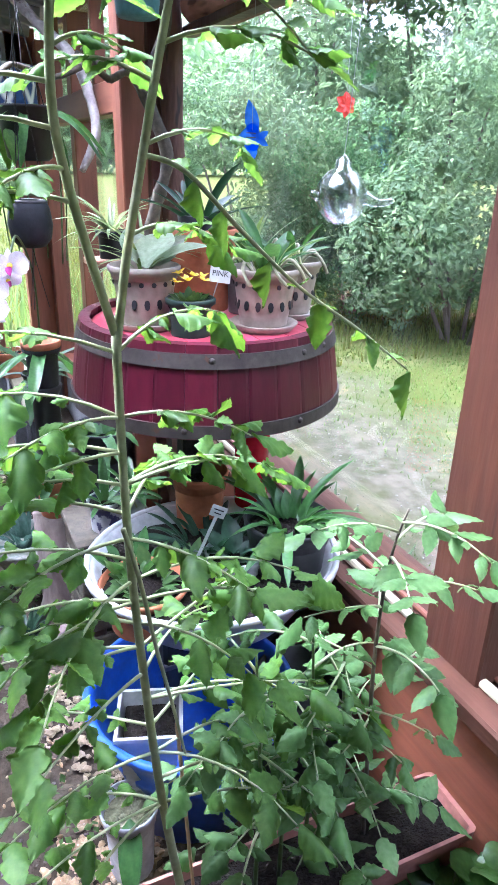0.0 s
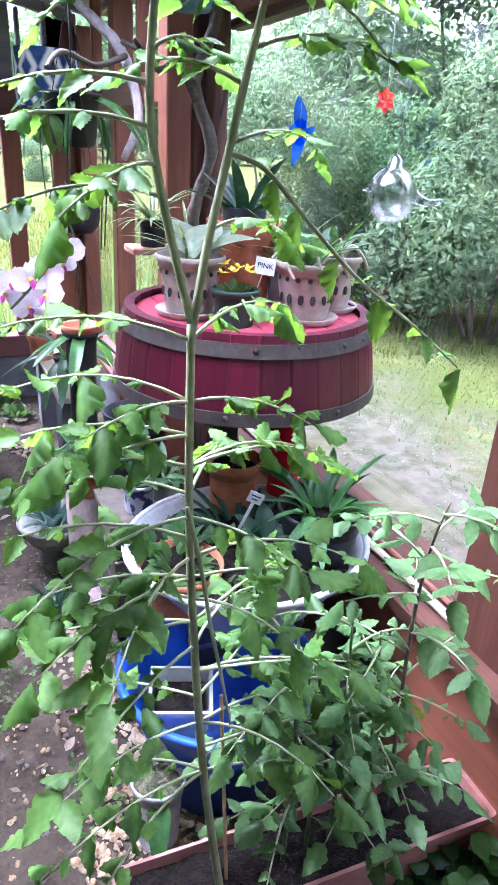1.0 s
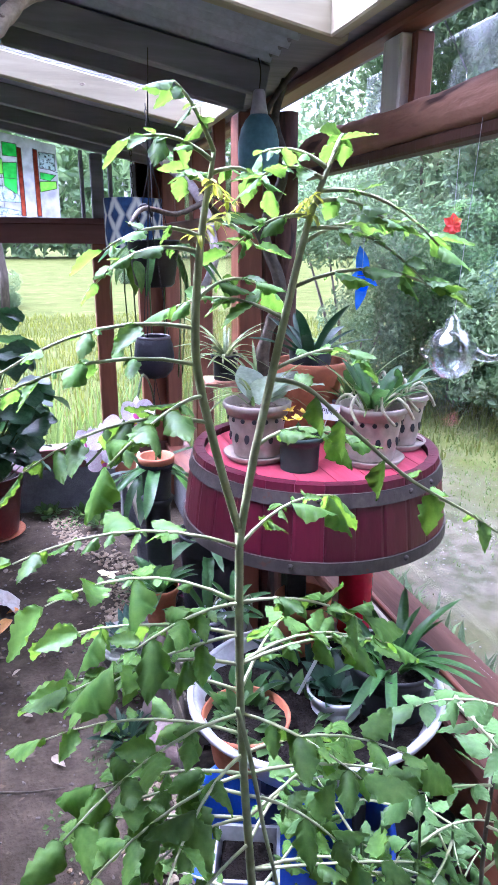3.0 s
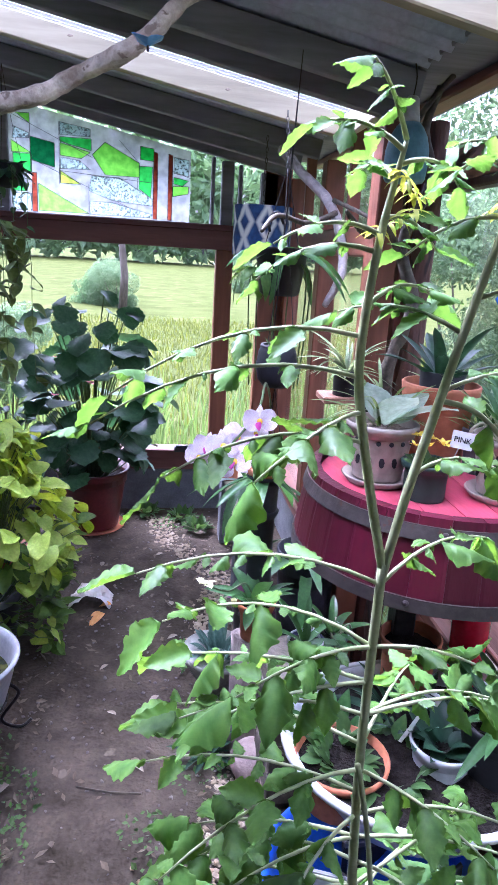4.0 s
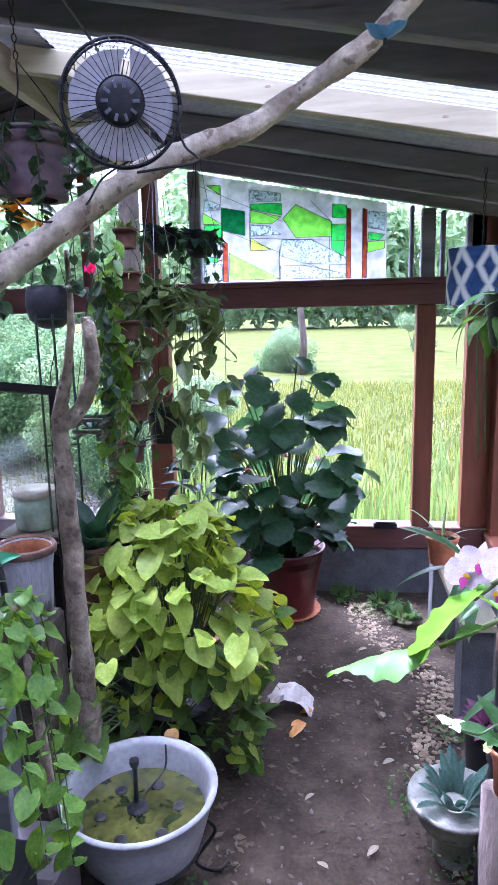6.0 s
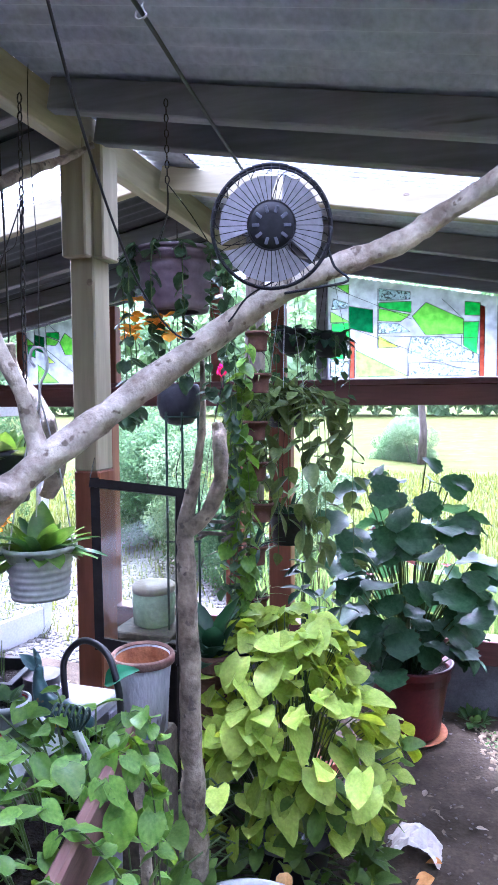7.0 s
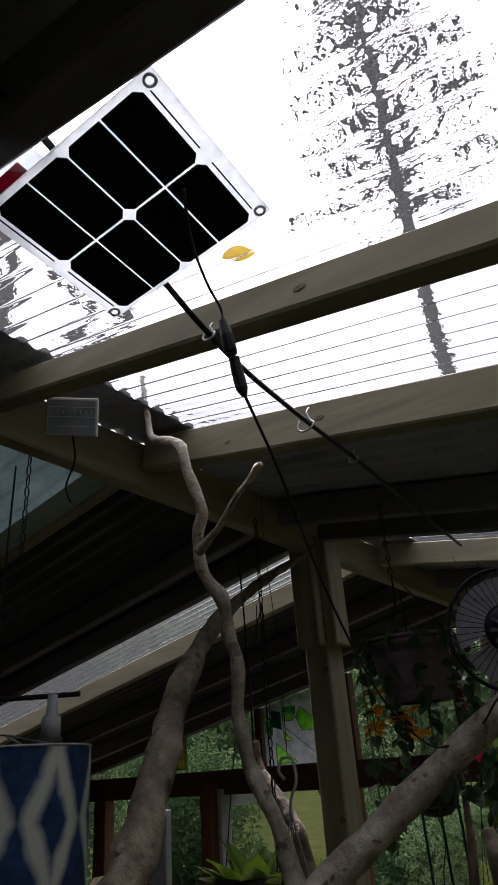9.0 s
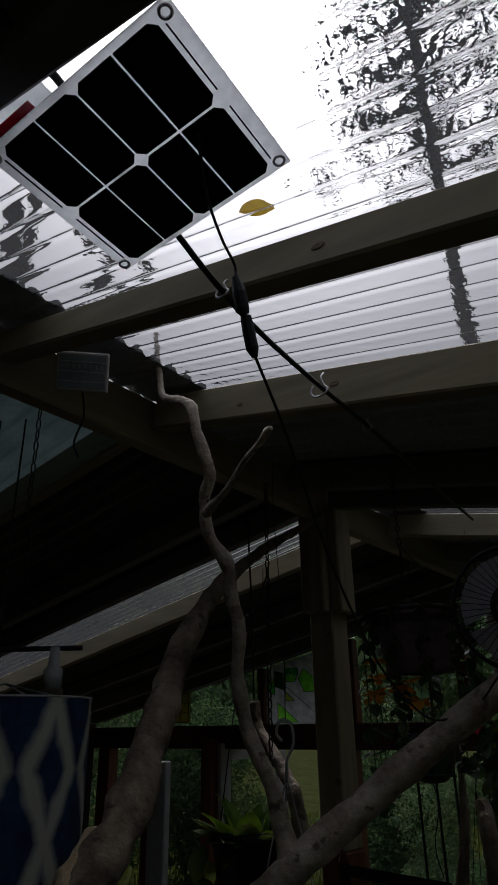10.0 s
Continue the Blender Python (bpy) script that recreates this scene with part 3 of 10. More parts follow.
# ridge post
ridge_post = tagged(new("ridge_post"), "pale pine post under the ridge with side cleats", "post", kind="structure")
wood("post", (0.082, 0.095, under(RIDGE_X) + 0.02 - 1.45), (-1.172, 3.14, (under(RIDGE_X) + 0.02 + 1.45) / 2), PALE_WOOD_V, ridge_post)
wood("lower_post", (0.088, 0.10, 1.45), (-1.171, 3.142, 0.725), RED_WOOD, ridge_post, label="red stained lower half")
wood("cleat", (0.082, 0.04, 0.34), (-1.172, 3.07, 2.26), PALE_WOOD_V, ridge_post)
wood("cleat", (0.035, 0.095, 0.34), (-1.113, 3.14, 2.26), PALE_WOOD_V, ridge_post)

# ---- outdoors ----
SHRUB = leaf_mat("shrub_leaf", (0.0379, 0.0812, 0.0379), (0.0864, 0.146, 0.0676), vary=0.12, scale=3.0, thin=0.6, rough=0.75)
SHRUB_B = leaf_mat("willow_leaf", (0.0616, 0.108, 0.0566), (0.129, 0.181, 0.0961), vary=0.12, scale=3.0, thin=0.6, rough=0.75)
# distance haze over the woods is put into this pale leaf colour
HAZED_LEAF = leaf_mat("hazed_woods_leaf", (0.158, 0.254, 0.134), (0.301, 0.411, 0.222), vary=0.1, scale=0.4)
GRASS = leaf_mat("meadow_blade", (0.0616, 0.085, 0.0173), (0.108, 0.127, 0.0346), vary=0.1, scale=1.2, rough=0.6)
LAWN = leaf_mat("lawn_blade", (0.0499, 0.0892, 0.0227), (0.096, 0.143, 0.0441), vary=0.1, scale=1.2, rough=0.6)
REED = leaf_mat("iris_blade", (0.0725, 0.133, 0.0363), (0.153, 0.226, 0.0766), vary=0.1, scale=2.0, rough=0.5)
BARK = surf("bark", (0.07, 0.055, 0.045), (0.16, 0.13, 0.11), 9, 0.9, 0.6, stretch=(1, 1, 0.3), fine=40)
rng = np.random.default_rng(7)


def scatter_mesh(name, pts, normals, size, material, spread=0.9, narrow=0.45):
    """Many small folded leaves on given points, each turned by chance about its normal."""
    n = len(pts)
    nrm = normals + rng.normal(0, spread, (n, 3))
    nrm /= np.linalg.norm(nrm, axis=1)[:, None]
    u = np.cross(nrm, rng.normal(0, 1, (n, 3)))
    u /= np.linalg.norm(u, axis=1)[:, None]
    v = np.cross(nrm, u)
    s = (size * rng.uniform(0.55, 1.35, n))[:, None]
    a = pts - u * s
    b = pts - v * s * narrow + nrm * s * 0.12
    c = pts + u * s
    d = pts + v * s * narrow + nrm * s * 0.12
    verts = np.stack([a, b, c, d], 1).reshape(-1, 3)
    k = np.arange(n)[:, None] * 4
    faces = np.concatenate([k + [0, 1, 2], k + [0, 2, 3]], 1).reshape(-1, 3)
    me = bpy.data.meshes.new(name)
    me.from_pydata(verts.tolist(), [], faces.tolist())
    me.materials.append(material)
    return me


def crown_points(lobes, n, shell=0.35):
    """Points in the outer shell of a set of lobes (centre, radii)."""
    pts, nor = [], []
    w = np.array([l[1][0] * l[1][2] for l in lobes])
    w = w / w.sum()
    for (c, r), k in zip(lobes, (w * n).astype(int)):
        d = rng.normal(0, 1, (k, 3))
        d /= np.linalg.norm(d, axis=1)[:, None]
        rad = 1 - shell * rng.random(k) ** 1.6 + 0.07 * np.sin(d[:, 0] * 9 + c[0] * 5) + 0.07 * np.sin(d[:, 2] * 11 + c[1] * 7)
        pts.append(np.array(c) + d * np.array(r) * rad[:, None])
        nor.append(d + [0, 0, 0.5])
    return np.concatenate(pts), np.concatenate(nor)


def shrub(name, label, category, height, width, n, size, material, seed):
    """Several stems from the ground and a ragged crown of many leaves."""
    global rng
    rng = np.random.default_rng(seed)
    t = thing(name, (0, 0, 0), label, category, group="shrubs along the lawn")
    lobes = []
    bm = bmesh.new()
    for i in range(11):
        a = 2 * math.pi * i / 11 + rng.uniform(-0.3, 0.3)
        k = rng.uniform(0.15, 1.0)
        top = Vector((math.cos(a) * width * 0.36 * k, math.sin(a) * width * 0.36 * k, height * rng.uniform(0.22, 0.86)))
        r = width * rng.uniform(0.15, 0.27)
        lobes.append((tuple(top), (r, r, r * rng.uniform(0.8, 1.2))))
        if i % 2 == 0:
            tube([(math.cos(a) * 0.1, math.sin(a) * 0.1, -0.1), (top.x * 0.5, top.y * 0.5, top.z * 0.5), tuple(top)],
                 [0.026, 0.018, 0.008], 6, bm)
    part("trunk", bm, BARK, t, smooth=True)
    pts, nor = crown_points(lobes, n)
    keep = pts[:, 2] > 0.0
    me = scatter_mesh("crown", pts[keep], nor[keep], size, material)
    c = new("crown", me)
    c.parent = t
    return t


s1 = shrub("shrub", "dense green broadleaf shrub at the edge of the lawn", "shrub", 2.4, 2.5, 17000, 0.034, SHRUB, 11)
s2 = shrub("shrub", "grey-green willow shrub at the edge of the lawn", "shrub", 2.9, 2.4, 17000, 0.035, SHRUB_B, 12)
t1 = shrub("tree", "tall leafy tree behind the shrubs", "tree", 6.5, 4.6, 22000, 0.065, SHRUB_B, 13)
t2 = shrub("tree", "tall pale green tree behind the shrubs", "tree", 7.5, 4.4, 22000, 0.068, SHRUB_B, 14)
spots_front = []
for i, ang in enumerate(range(26, 116, 9)):
    r0 = 7.1 + 0.5 * math.sin(i * 2.1)
    spots_front.append((0.1 + r0 * math.sin(radians(ang)), 0.8 + r0 * math.cos(radians(ang)), i))
first = {0: True, 1: True}
for x, y, i in spots_front:
    src = s1 if i % 2 else s2
    m = pose(x, y, -0.06, 0, 0, 67 * i) @ Matrix.Scale(0.85 + 0.25 * ((i * 7) % 5) / 5, 4)
    if first[i % 2]:
        src.matrix_basis, first[i % 2] = m, False
    else:
        o = copy_thing(src, m)
        o.matrix_basis = m
first = {0: True, 1: True}
for i, ang in enumerate(range(32, 120, 9)):
    r0 = 9.6 + 0.9 * math.sin(i * 1.7)
    m = pose(0.1 + r0 * math.sin(radians(ang)), 0.8 + r0 * math.cos(radians(ang)), -0.06, 0, 0, 41 * i) @ Matrix.Scale(0.9 + 0.2 * ((i * 3) % 4) / 4, 4)
    src = t1 if i % 2 else t2
    if first[i % 2]:
        src.matrix_basis, first[i % 2] = m, False
    else:
        o = copy_thing(src, m)
        o.matrix_basis = m
# a thicket in the meadow, and small trees behind the left bays
for x, y, z, k, src in ((-1.1, 20.0, 55, 0.55, s2), (-2.0, 21.0, 220, 0.6, s1), (-1.5, 20.6, 300, 0.6, s2), (3.4, 30.0, 20, 0.7, s2), (-6.5, 8.6, 30, 1.1, s1), (-2.0, 6.9, 80, 0.42, s1), (-1.35, 7.3, 170, 0.40, s2), (-2.6, 7.6, 250, 0.55, s2), (-3.6, 8.4, 310, 0.8, s1), (-8.5, 7.2, 200, 1.2, s2), (-9.5, 4.5, 90, 1.2, s1), (-9.2, 1.5, 10, 1.2, s2), (-5.2, 10.5, 70, 0.9, s2)):
    m = pose(x, y, -0.45 if y > 19 else -0.06, 0, 0, z) @ Matrix.Scale(k, 4)
    o = copy_thing(src, m)
    o.matrix_basis = m
for x, y, z, k, src in ((-11.5, 9.5, 20, 0.9, t1), (-13.0, 5.0, 130, 1.0, t2), (-12.5, 0.0, 60, 1.0, t1)):
    m = pose(x, y, -0.06, 0, 0, z) @ Matrix.Scale(k, 4)
    o = copy_thing(src, m)
    o.matrix_basis = m
# bare meadow tree
mt = thing("meadow_tree", (-0.95, 19.5, -0.06), "slender bare trunk standing in the pasture", "tree")
part("trunk", tube([(0, 0, 0), (0.05, 0, 0.9), (-0.05, 0, 1.9), (0.0, 0, 3.0)], [0.12, 0.10, 0.09, 0.06], 8, rough=0.3), BARK, mt, smooth=True)

# woods on the far side of the pasture
rng = np.random.default_rng(21)
lobes = []
for i in range(70):
    x = -95 + i * 2.7 + rng.uniform(-1.5, 1.5)
    h = 12.0 + 5.0 * rng.random()
    lobes.append(((x, 78 + rng.uniform(-5, 8), h * 0.55), (4.2, 3.0, h * 0.55)))
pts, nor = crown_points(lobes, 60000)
woods = new("far_woods", scatter_mesh("far_woods", pts, nor, 0.75, HAZED_LEAF))
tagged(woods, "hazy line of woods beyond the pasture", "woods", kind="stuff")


def blades(name, n, x0, x1, y0, y1, h, w, material, lean=0.35, keep=None):
    """Upright grass blades as thin bent triangles."""
    x, y = rng.uniform(x0, x1, n), rng.uniform(y0, y1, n)
    if keep is not None:
        k = keep(x, y)
        x, y = x[k], y[k]
        n = len(x)
    a = rng.uniform(0, 2 * math.pi, n)
    hh = h * rng.uniform(0.5, 1.3, n)
    dx, dy = np.cos(a), np.sin(a)
    l = rng.uniform(0, lean, n) * hh
    z0 = np.full(n, -0.07)
    v = np.stack([np.stack([x - dx * w, y - dy * w, z0], 1), np.stack([x + dx * w, y + dy * w, z0], 1),
                  np.stack([x - dy * l * 0.35 + dx * w * 0.7, y + dx * l * 0.35 + dy * w * 0.7, z0 + hh * 0.6], 1),
                  np.stack([x - dy * l * 0.35 - dx * w * 0.7, y + dx * l * 0.35 - dy * w * 0.7, z0 + hh * 0.6], 1),
                  np.stack([x - dy * l, y + dx * l, z0 + hh], 1)], 1).reshape(-1, 3)
    k = np.arange(n)[:, None] * 5
    f3 = (k + [3, 2, 4]).tolist()
    f4 = (k + [0, 1, 2, 3]).tolist()
    me = bpy.data.meshes.new(name)
    me.from_pydata(v.tolist(), [], f3 + f4)
    me.materials.append(material)
    return new(name, me)


tagged(blades("tall_grass", 420, -1.6, 1.6, 5.3, 6.6, 0.75, 0.011, REED, 0.4), "tall iris and reed blades outside the window", "grass", kind="stuff")
tagged(blades("meadow_grass", 30000, -9, 6, 5.2, 17, 0.13, 0.009, GRASS, 0.7), "rough pasture grass", "grass", kind="stuff")
tagged(blades("lawn_grass", 38000, 2.4, 7.0, -0.5, 8.5, 0.034, 0.005, LAWN, 0.9, keep=lambda x, y: rng.random(len(x)) < np.clip((x - 2.2) * 0.7, 0.22, 1)), "short mown grass", "grass", kind="stuff")
tagged(blades("track_tufts", 5200, 1.2, 3.0, 0.2, 7.5, 0.026, 0.004, LAWN, 1.0, keep=lambda x, y: np.sin(x * 9.1 + 2.2 * np.sin(y * 5.3)) + np.sin(y * 7.7 + x * 3.1) > 0.5), "thin grass tufts on the sandy track", "grass", kind="stuff")
tagged(blades("wall_weeds", 2600, 1.15, 1.75, 0.6, 4.8, 0.12, 0.012, SHRUB_B, 0.9), "low weeds along the outside of the wall", "weeds", kind="stuff")

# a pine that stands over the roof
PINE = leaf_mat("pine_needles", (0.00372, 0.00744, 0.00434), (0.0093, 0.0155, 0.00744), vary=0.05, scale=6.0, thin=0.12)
pine = thing("pine_tree", (-2.15, 8.0, -0.06), "tall dark pine standing behind the roof", "tree")
part("trunk", tube([(0, 0, 0), (0.05, 0, 4), (0.0, 0.05, 9), (0.05, 0, 14)], [0.12, 0.10, 0.07, 0.02], 10, rough=0.2), BARK, pine, smooth=True)
lobes = []
for i in range(70):
    h = 7.9 + 5.4 * i / 70
    a = i * 2.4
    r = (1.65 - 0.12 * (h - 7.9)) * rng.uniform(0.4, 1.0)
    lobes.append(((r * math.cos(a), r * math.sin(a), h), (0.5, 0.5, 0.2)))
    part("limb", tube([(0, 0, h - 0.3), (r * math.cos(a) * 0.6, r * math.sin(a) * 0.6, h - 0.1), (r * math.cos(a), r * math.sin(a), h)], [0.04, 0.025, 0.01], 5), BARK, pine)
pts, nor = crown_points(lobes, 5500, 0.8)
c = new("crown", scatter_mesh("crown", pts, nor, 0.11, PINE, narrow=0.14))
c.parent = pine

# ---- materials of the things ----
TERRACOTTA = surf("terracotta", (0.357, 0.115, 0.051), (0.476, 0.178, 0.085), 9, 0.75, 0.15, spots=(0.468, 0.306, 0.23), spot_at=0.72)
PINK_CLAY = surf("pink_plastic_clay", (0.296, 0.124, 0.096), (0.368, 0.172, 0.132), 9, 0.6, 0.1, spots=(0.24, 0.104, 0.072), spot_at=0.72)
BEIGE_CLAY = surf("beige_glazed_clay", (0.3, 0.244, 0.197), (0.402, 0.337, 0.276), 14, 0.4, 0.08, spots=(0.318, 0.244, 0.178), spot_at=0.72)
BLACK_PLASTIC = surf("black_plastic", (0.0072, 0.0072, 0.0084), (0.018, 0.018, 0.0198), 18, 0.42, 0.06)
DARK_POT = surf("dark_blue_glazed_clay", (0.011, 0.011, 0.016), (0.025, 0.024, 0.03), 22, 0.5, 0.2)
GREEN_POT = surf("dark_green_plastic", (0.012, 0.03, 0.022), (0.025, 0.05, 0.038), 18, 0.45, 0.05)
GREY_POT = surf("grey_plastic", (0.0784, 0.0672, 0.0672), (0.111, 0.0987, 0.0987), 18, 0.5, 0.05)
WHITE_PLASTIC = surf("white_plastic", (0.409, 0.415, 0.422), (0.496, 0.496, 0.502), 8, 0.4, 0.05, spots=(0.26, 0.248, 0.229), spot_at=0.76)
BLUE_PLASTIC = surf("blue_plastic", (0.0162, 0.0675, 0.378), (0.0315, 0.117, 0.522), 7, 0.35, 0.05, spots=(0.081, 0.117, 0.225), spot_at=0.75)
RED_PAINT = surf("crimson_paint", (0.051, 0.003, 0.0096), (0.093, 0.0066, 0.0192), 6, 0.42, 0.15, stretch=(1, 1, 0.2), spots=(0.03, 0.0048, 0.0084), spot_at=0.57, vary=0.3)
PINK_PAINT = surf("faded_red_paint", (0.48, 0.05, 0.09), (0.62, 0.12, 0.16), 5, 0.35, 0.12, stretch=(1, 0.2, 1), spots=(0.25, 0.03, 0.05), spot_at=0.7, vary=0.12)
RED_METAL = surf("red_enamel", (0.42, 0.006, 0.02), (0.52, 0.012, 0.035), 12, 0.25, 0.03)
HOOP = surf("dark_hoop_steel", (0.042, 0.0336, 0.0288), (0.078, 0.063, 0.054), 16, 0.62, 0.15, metal=0.3, spots=(0.09, 0.042, 0.024), spot_at=0.66)
STEEL = surf("galvanised_steel", (0.35, 0.35, 0.36), (0.5, 0.5, 0.51), 20, 0.35, 0.05, metal=0.9)
IRON = surf("black_iron", (0.015, 0.014, 0.014), (0.035, 0.032, 0.03), 30, 0.5, 0.1, metal=0.5)
TOM_STEM = leaf_mat("pale_tomato_stem", (0.25, 0.281, 0.135), (0.335, 0.355, 0.21), vary=0.05, scale=30, thin=0.1)
STEM = leaf_mat("green_stem", (0.062, 0.105, 0.031), (0.112, 0.161, 0.0558), vary=0.05, scale=30, thin=0.1)
DARK_STEM = surf("dark_stem", (0.05, 0.04, 0.028), (0.11, 0.09, 0.06), 30, 0.7, 0.2)
TOMATO_LEAF = leaf_mat("tomato_leaf", (0.0521, 0.124, 0.0223), (0.108, 0.197, 0.0409), vary=0.28, rough=0.5, thin=0.45)
TOMATO_TOP = leaf_mat("young_tomato_leaf", (0.062, 0.15, 0.03), (0.115, 0.215, 0.052), back=1.0, vary=0.2, thin=0.4, rough=0.48)
PINNATE_LEAF = leaf_mat("pale_pinnate_leaf", (0.0589, 0.13, 0.0372), (0.0992, 0.18, 0.0589), vary=0.18)
GLOSSY_LEAF = leaf_mat("glossy_leaf", (0.0279, 0.0806, 0.0217), (0.0527, 0.124, 0.0372), vary=0.22, rough=0.28)
DARK_LEAF = leaf_mat("dark_leaf", (0.0112, 0.0341, 0.0186), (0.0279, 0.062, 0.031), vary=0.2, rough=0.38, thin=0.2)
PALE_LEAF = leaf_mat("pale_grey_leaf", (0.192, 0.256, 0.171), (0.299, 0.356, 0.271), vary=0.1)
LIME_LEAF = leaf_mat("lime_arrowhead_leaf", (0.212, 0.323, 0.0382), (0.399, 0.493, 0.0935), vary=0.28, scale=14, rough=0.45)
YELLOW = leaf_mat("yellow_petal", (0.65, 0.50, 0.05), (0.8, 0.68, 0.12), vary=0.1)
ROOT = surf("pale_root", (0.315, 0.3, 0.18), (0.45, 0.435, 0.3), 30, 0.6, 0.1)
CARD = surf("white_card", (0.562, 0.562, 0.547), (0.645, 0.645, 0.63), 20, 0.6, 0.02)
INK = surf("black_ink", (0.01, 0.01, 0.012), (0.02, 0.02, 0.022), 20, 0.6, 0.0)


def pot(name, at, r_rim, r_base, h, material, label, category="pot", soil=True, lip=0.008, seg=28, ribs=0, group="", rim_h=0.0, soil_mat=None):
    """A hollow turned pot with a lip, its wall and its soil."""
    t = thing(name, at, label, category, group)
    w = max(0.004, r_rim * 0.06)
    prof = [(r_base * 0.7, 0.0), (r_base, 0.0), (r_base * 1.01, 0.004)]
    n = max(6, ribs * 4)
    for i in range(1, n):
        k = i / n
        r = r_base + (r_rim - lip - r_base) * k
        if ribs:
            r += 0.0016 * math.sin(k * ribs * 2 * math.pi)
        if rim_h and h * k > h - rim_h:
            r += lip
        prof.append((r, h * k))
    prof += [(r_rim, h - 0.012), (r_rim + 0.001, h - 0.003), (r_rim - 0.003, h), (r_rim - w, h - 0.002), (r_rim - w - 0.002, h * 0.78), (0.0005, h * 0.76)]
    part("body", lathe(prof, seg, ends=False), material, t, smooth=True)
    if soil:
        bm = bmesh.new()
        bmesh.ops.create_circle(bm, cap_ends=True, cap_tris=True, segments=20, radius=r_rim - w - 0.003)
        bmesh.ops.subdivide_edges(bm, edges=bm.edges[:], cuts=2, use_grid_fill=True)
        for v in bm.verts:
            v.co.z = h * 0.84 + 0.006 * noise.noise(v.co * 40 + Vector(at) * 9)
        part("soil", bm, soil_mat or POT_SOIL, t, smooth=True)
    return t


def saucer(parent, r, z=0.0, mat=TERRACOTTA):
    return part("saucer", lathe([(r * 0.8, z - 0.001), (r * 0.82, z), (r, z + 0.018), (r - 0.006, z + 0.019), (r * 0.8, z + 0.006), (0.001, z + 0.005)], 28, ends=False), mat, parent, smooth=True)


def rosette(parent, at, mesh, n, r=0.01, pitch=(25, 75), size=(0.7, 1.1), seed=0, name="leaf", spread=360, turn=0):
    """Leaves that spring from one place in a whorl."""
    rr = random.Random(seed)
    for i in range(n):
        h = turn + spread * i / n + rr.uniform(-18, 18)
        p = rr.uniform(*pitch)
        a = radians(h)
        put_leaf(mesh, aim((at[0] - math.sin(a) * r, at[1] + math.cos(a) * r, at[2]), h, p, rr.uniform(-15, 15), rr.uniform(*size)), parent, name)


def text_on(body, size, m, material, parent, name="writing"):
    cu = bpy.data.curves.new(name, "FONT")
    cu.body, cu.size, cu.align_x, cu.align_y, cu.extrude = body, size, "CENTER", "CENTER", 0.0003
    ob = bpy.data.objects.new(name, cu)
    dg = bpy.context.evaluated_depsgraph_get()
    scene.collection.objects.link(ob)
    dg.update()
    me = bpy.data.meshes.new_from_object(ob.evaluated_get(dg))
    bpy.data.objects.remove(ob)
    bpy.data.curves.remove(cu)
    me.materials.clear()
    me.materials.append(material)
    o = new(name, me)
    o.parent = parent
    o.matrix_basis = m
    return o


# leaf meshes
SEEDLING_LEAF = leaf_mat("seedling_leaf", (0.062, 0.136, 0.0372), (0.112, 0.192, 0.0682), vary=0.28, rough=0.4, thin=0.4)
TOM_BIG = [toothed_leaf("tomato_leaflet", TOMATO_LEAF, 0.055, 0.037, c, t, i, 0.42, 3.8) for i, (c, t) in enumerate(((0.9, 0.5), (0.4, -0.6), (1.3, 0.0), (-0.3, 0.3)))]
TOM_SMALL = [toothed_leaf("tomato_leaflet_small", TOMATO_LEAF, 0.044, 0.031, c, t, i + 9, 0.42, 3.4) for i, (c, t) in enumerate(((0.8, 0.4), (0.3, -0.5), (1.2, 0.2)))]
TOM_TOP = [toothed_leaf("young_leaflet", TOMATO_TOP, 0.040, 0.023, c, t, i + 19, 0.35, 3.4) for i, (c, t) in enumerate(((0.6, 0.4), (-0.3, -0.5), (1.0, 0.2)))]
TOM_LOW = [toothed_leaf("seedling_leaflet", SEEDLING_LEAF, 0.046, 0.031, c, t, i + 29, 0.35, 3.4) for i, (c, t) in enumerate(((0.8, 0.4), (0.3, -0.5), (1.2, 0.2)))]
PINNATE = [toothed_leaf("pinnate_leaflet", PINNATE_LEAF, 0.052, 0.029, c, t, i + 39) for i, (c, t) in enumerate(((0.5, 0.3), (0.2, -0.4)))]
ROUND = leaf_mesh("round_leaf", leaf_mat("fresh_round_leaf", (0.034, 0.088, 0.016), (0.07, 0.14, 0.034), vary=0.25, rough=0.3), 0.054, 0.052, "round", 0.2, 0.15, 7)
HEART = leaf_mesh("arrowhead_leaf", LIME_LEAF, 0.15, 0.12, "heart", 0.35, 0.2, 8)
POTHOS = leaf_mesh("pothos_leaf", leaf_mat("pothos_leaf", (0.07, 0.17, 0.022), (0.16, 0.28, 0.05), vary=0.3, rough=0.4), 0.08, 0.064, "heart", 0.3, 0.2, 7)
VINE = leaf_mesh("vine_leaf", leaf_mat("vine_leaf", (0.0372, 0.0868, 0.0248), (0.0868, 0.149, 0.0465), vary=0.25, rough=0.35), 0.045, 0.026, "ovate", 0.2, 0.15, 6)
STRAP = leaf_mesh("strap_leaf", GLOSSY_LEAF, 0.20, 0.034, "strap", 0.6, 0.35, 9)
STRAP_DARK = leaf_mesh("dark_strap_leaf", DARK_LEAF, 0.15, 0.026, "strap", 0.55, 0.35, 9)
GRASSY = leaf_mesh("grassy_leaf", leaf_mat("grassy_leaf", (0.0868, 0.155, 0.0434), (0.174, 0.236, 0.0868), vary=0.15), 0.16, 0.008, "strap", 0.9, 0.2, 9)
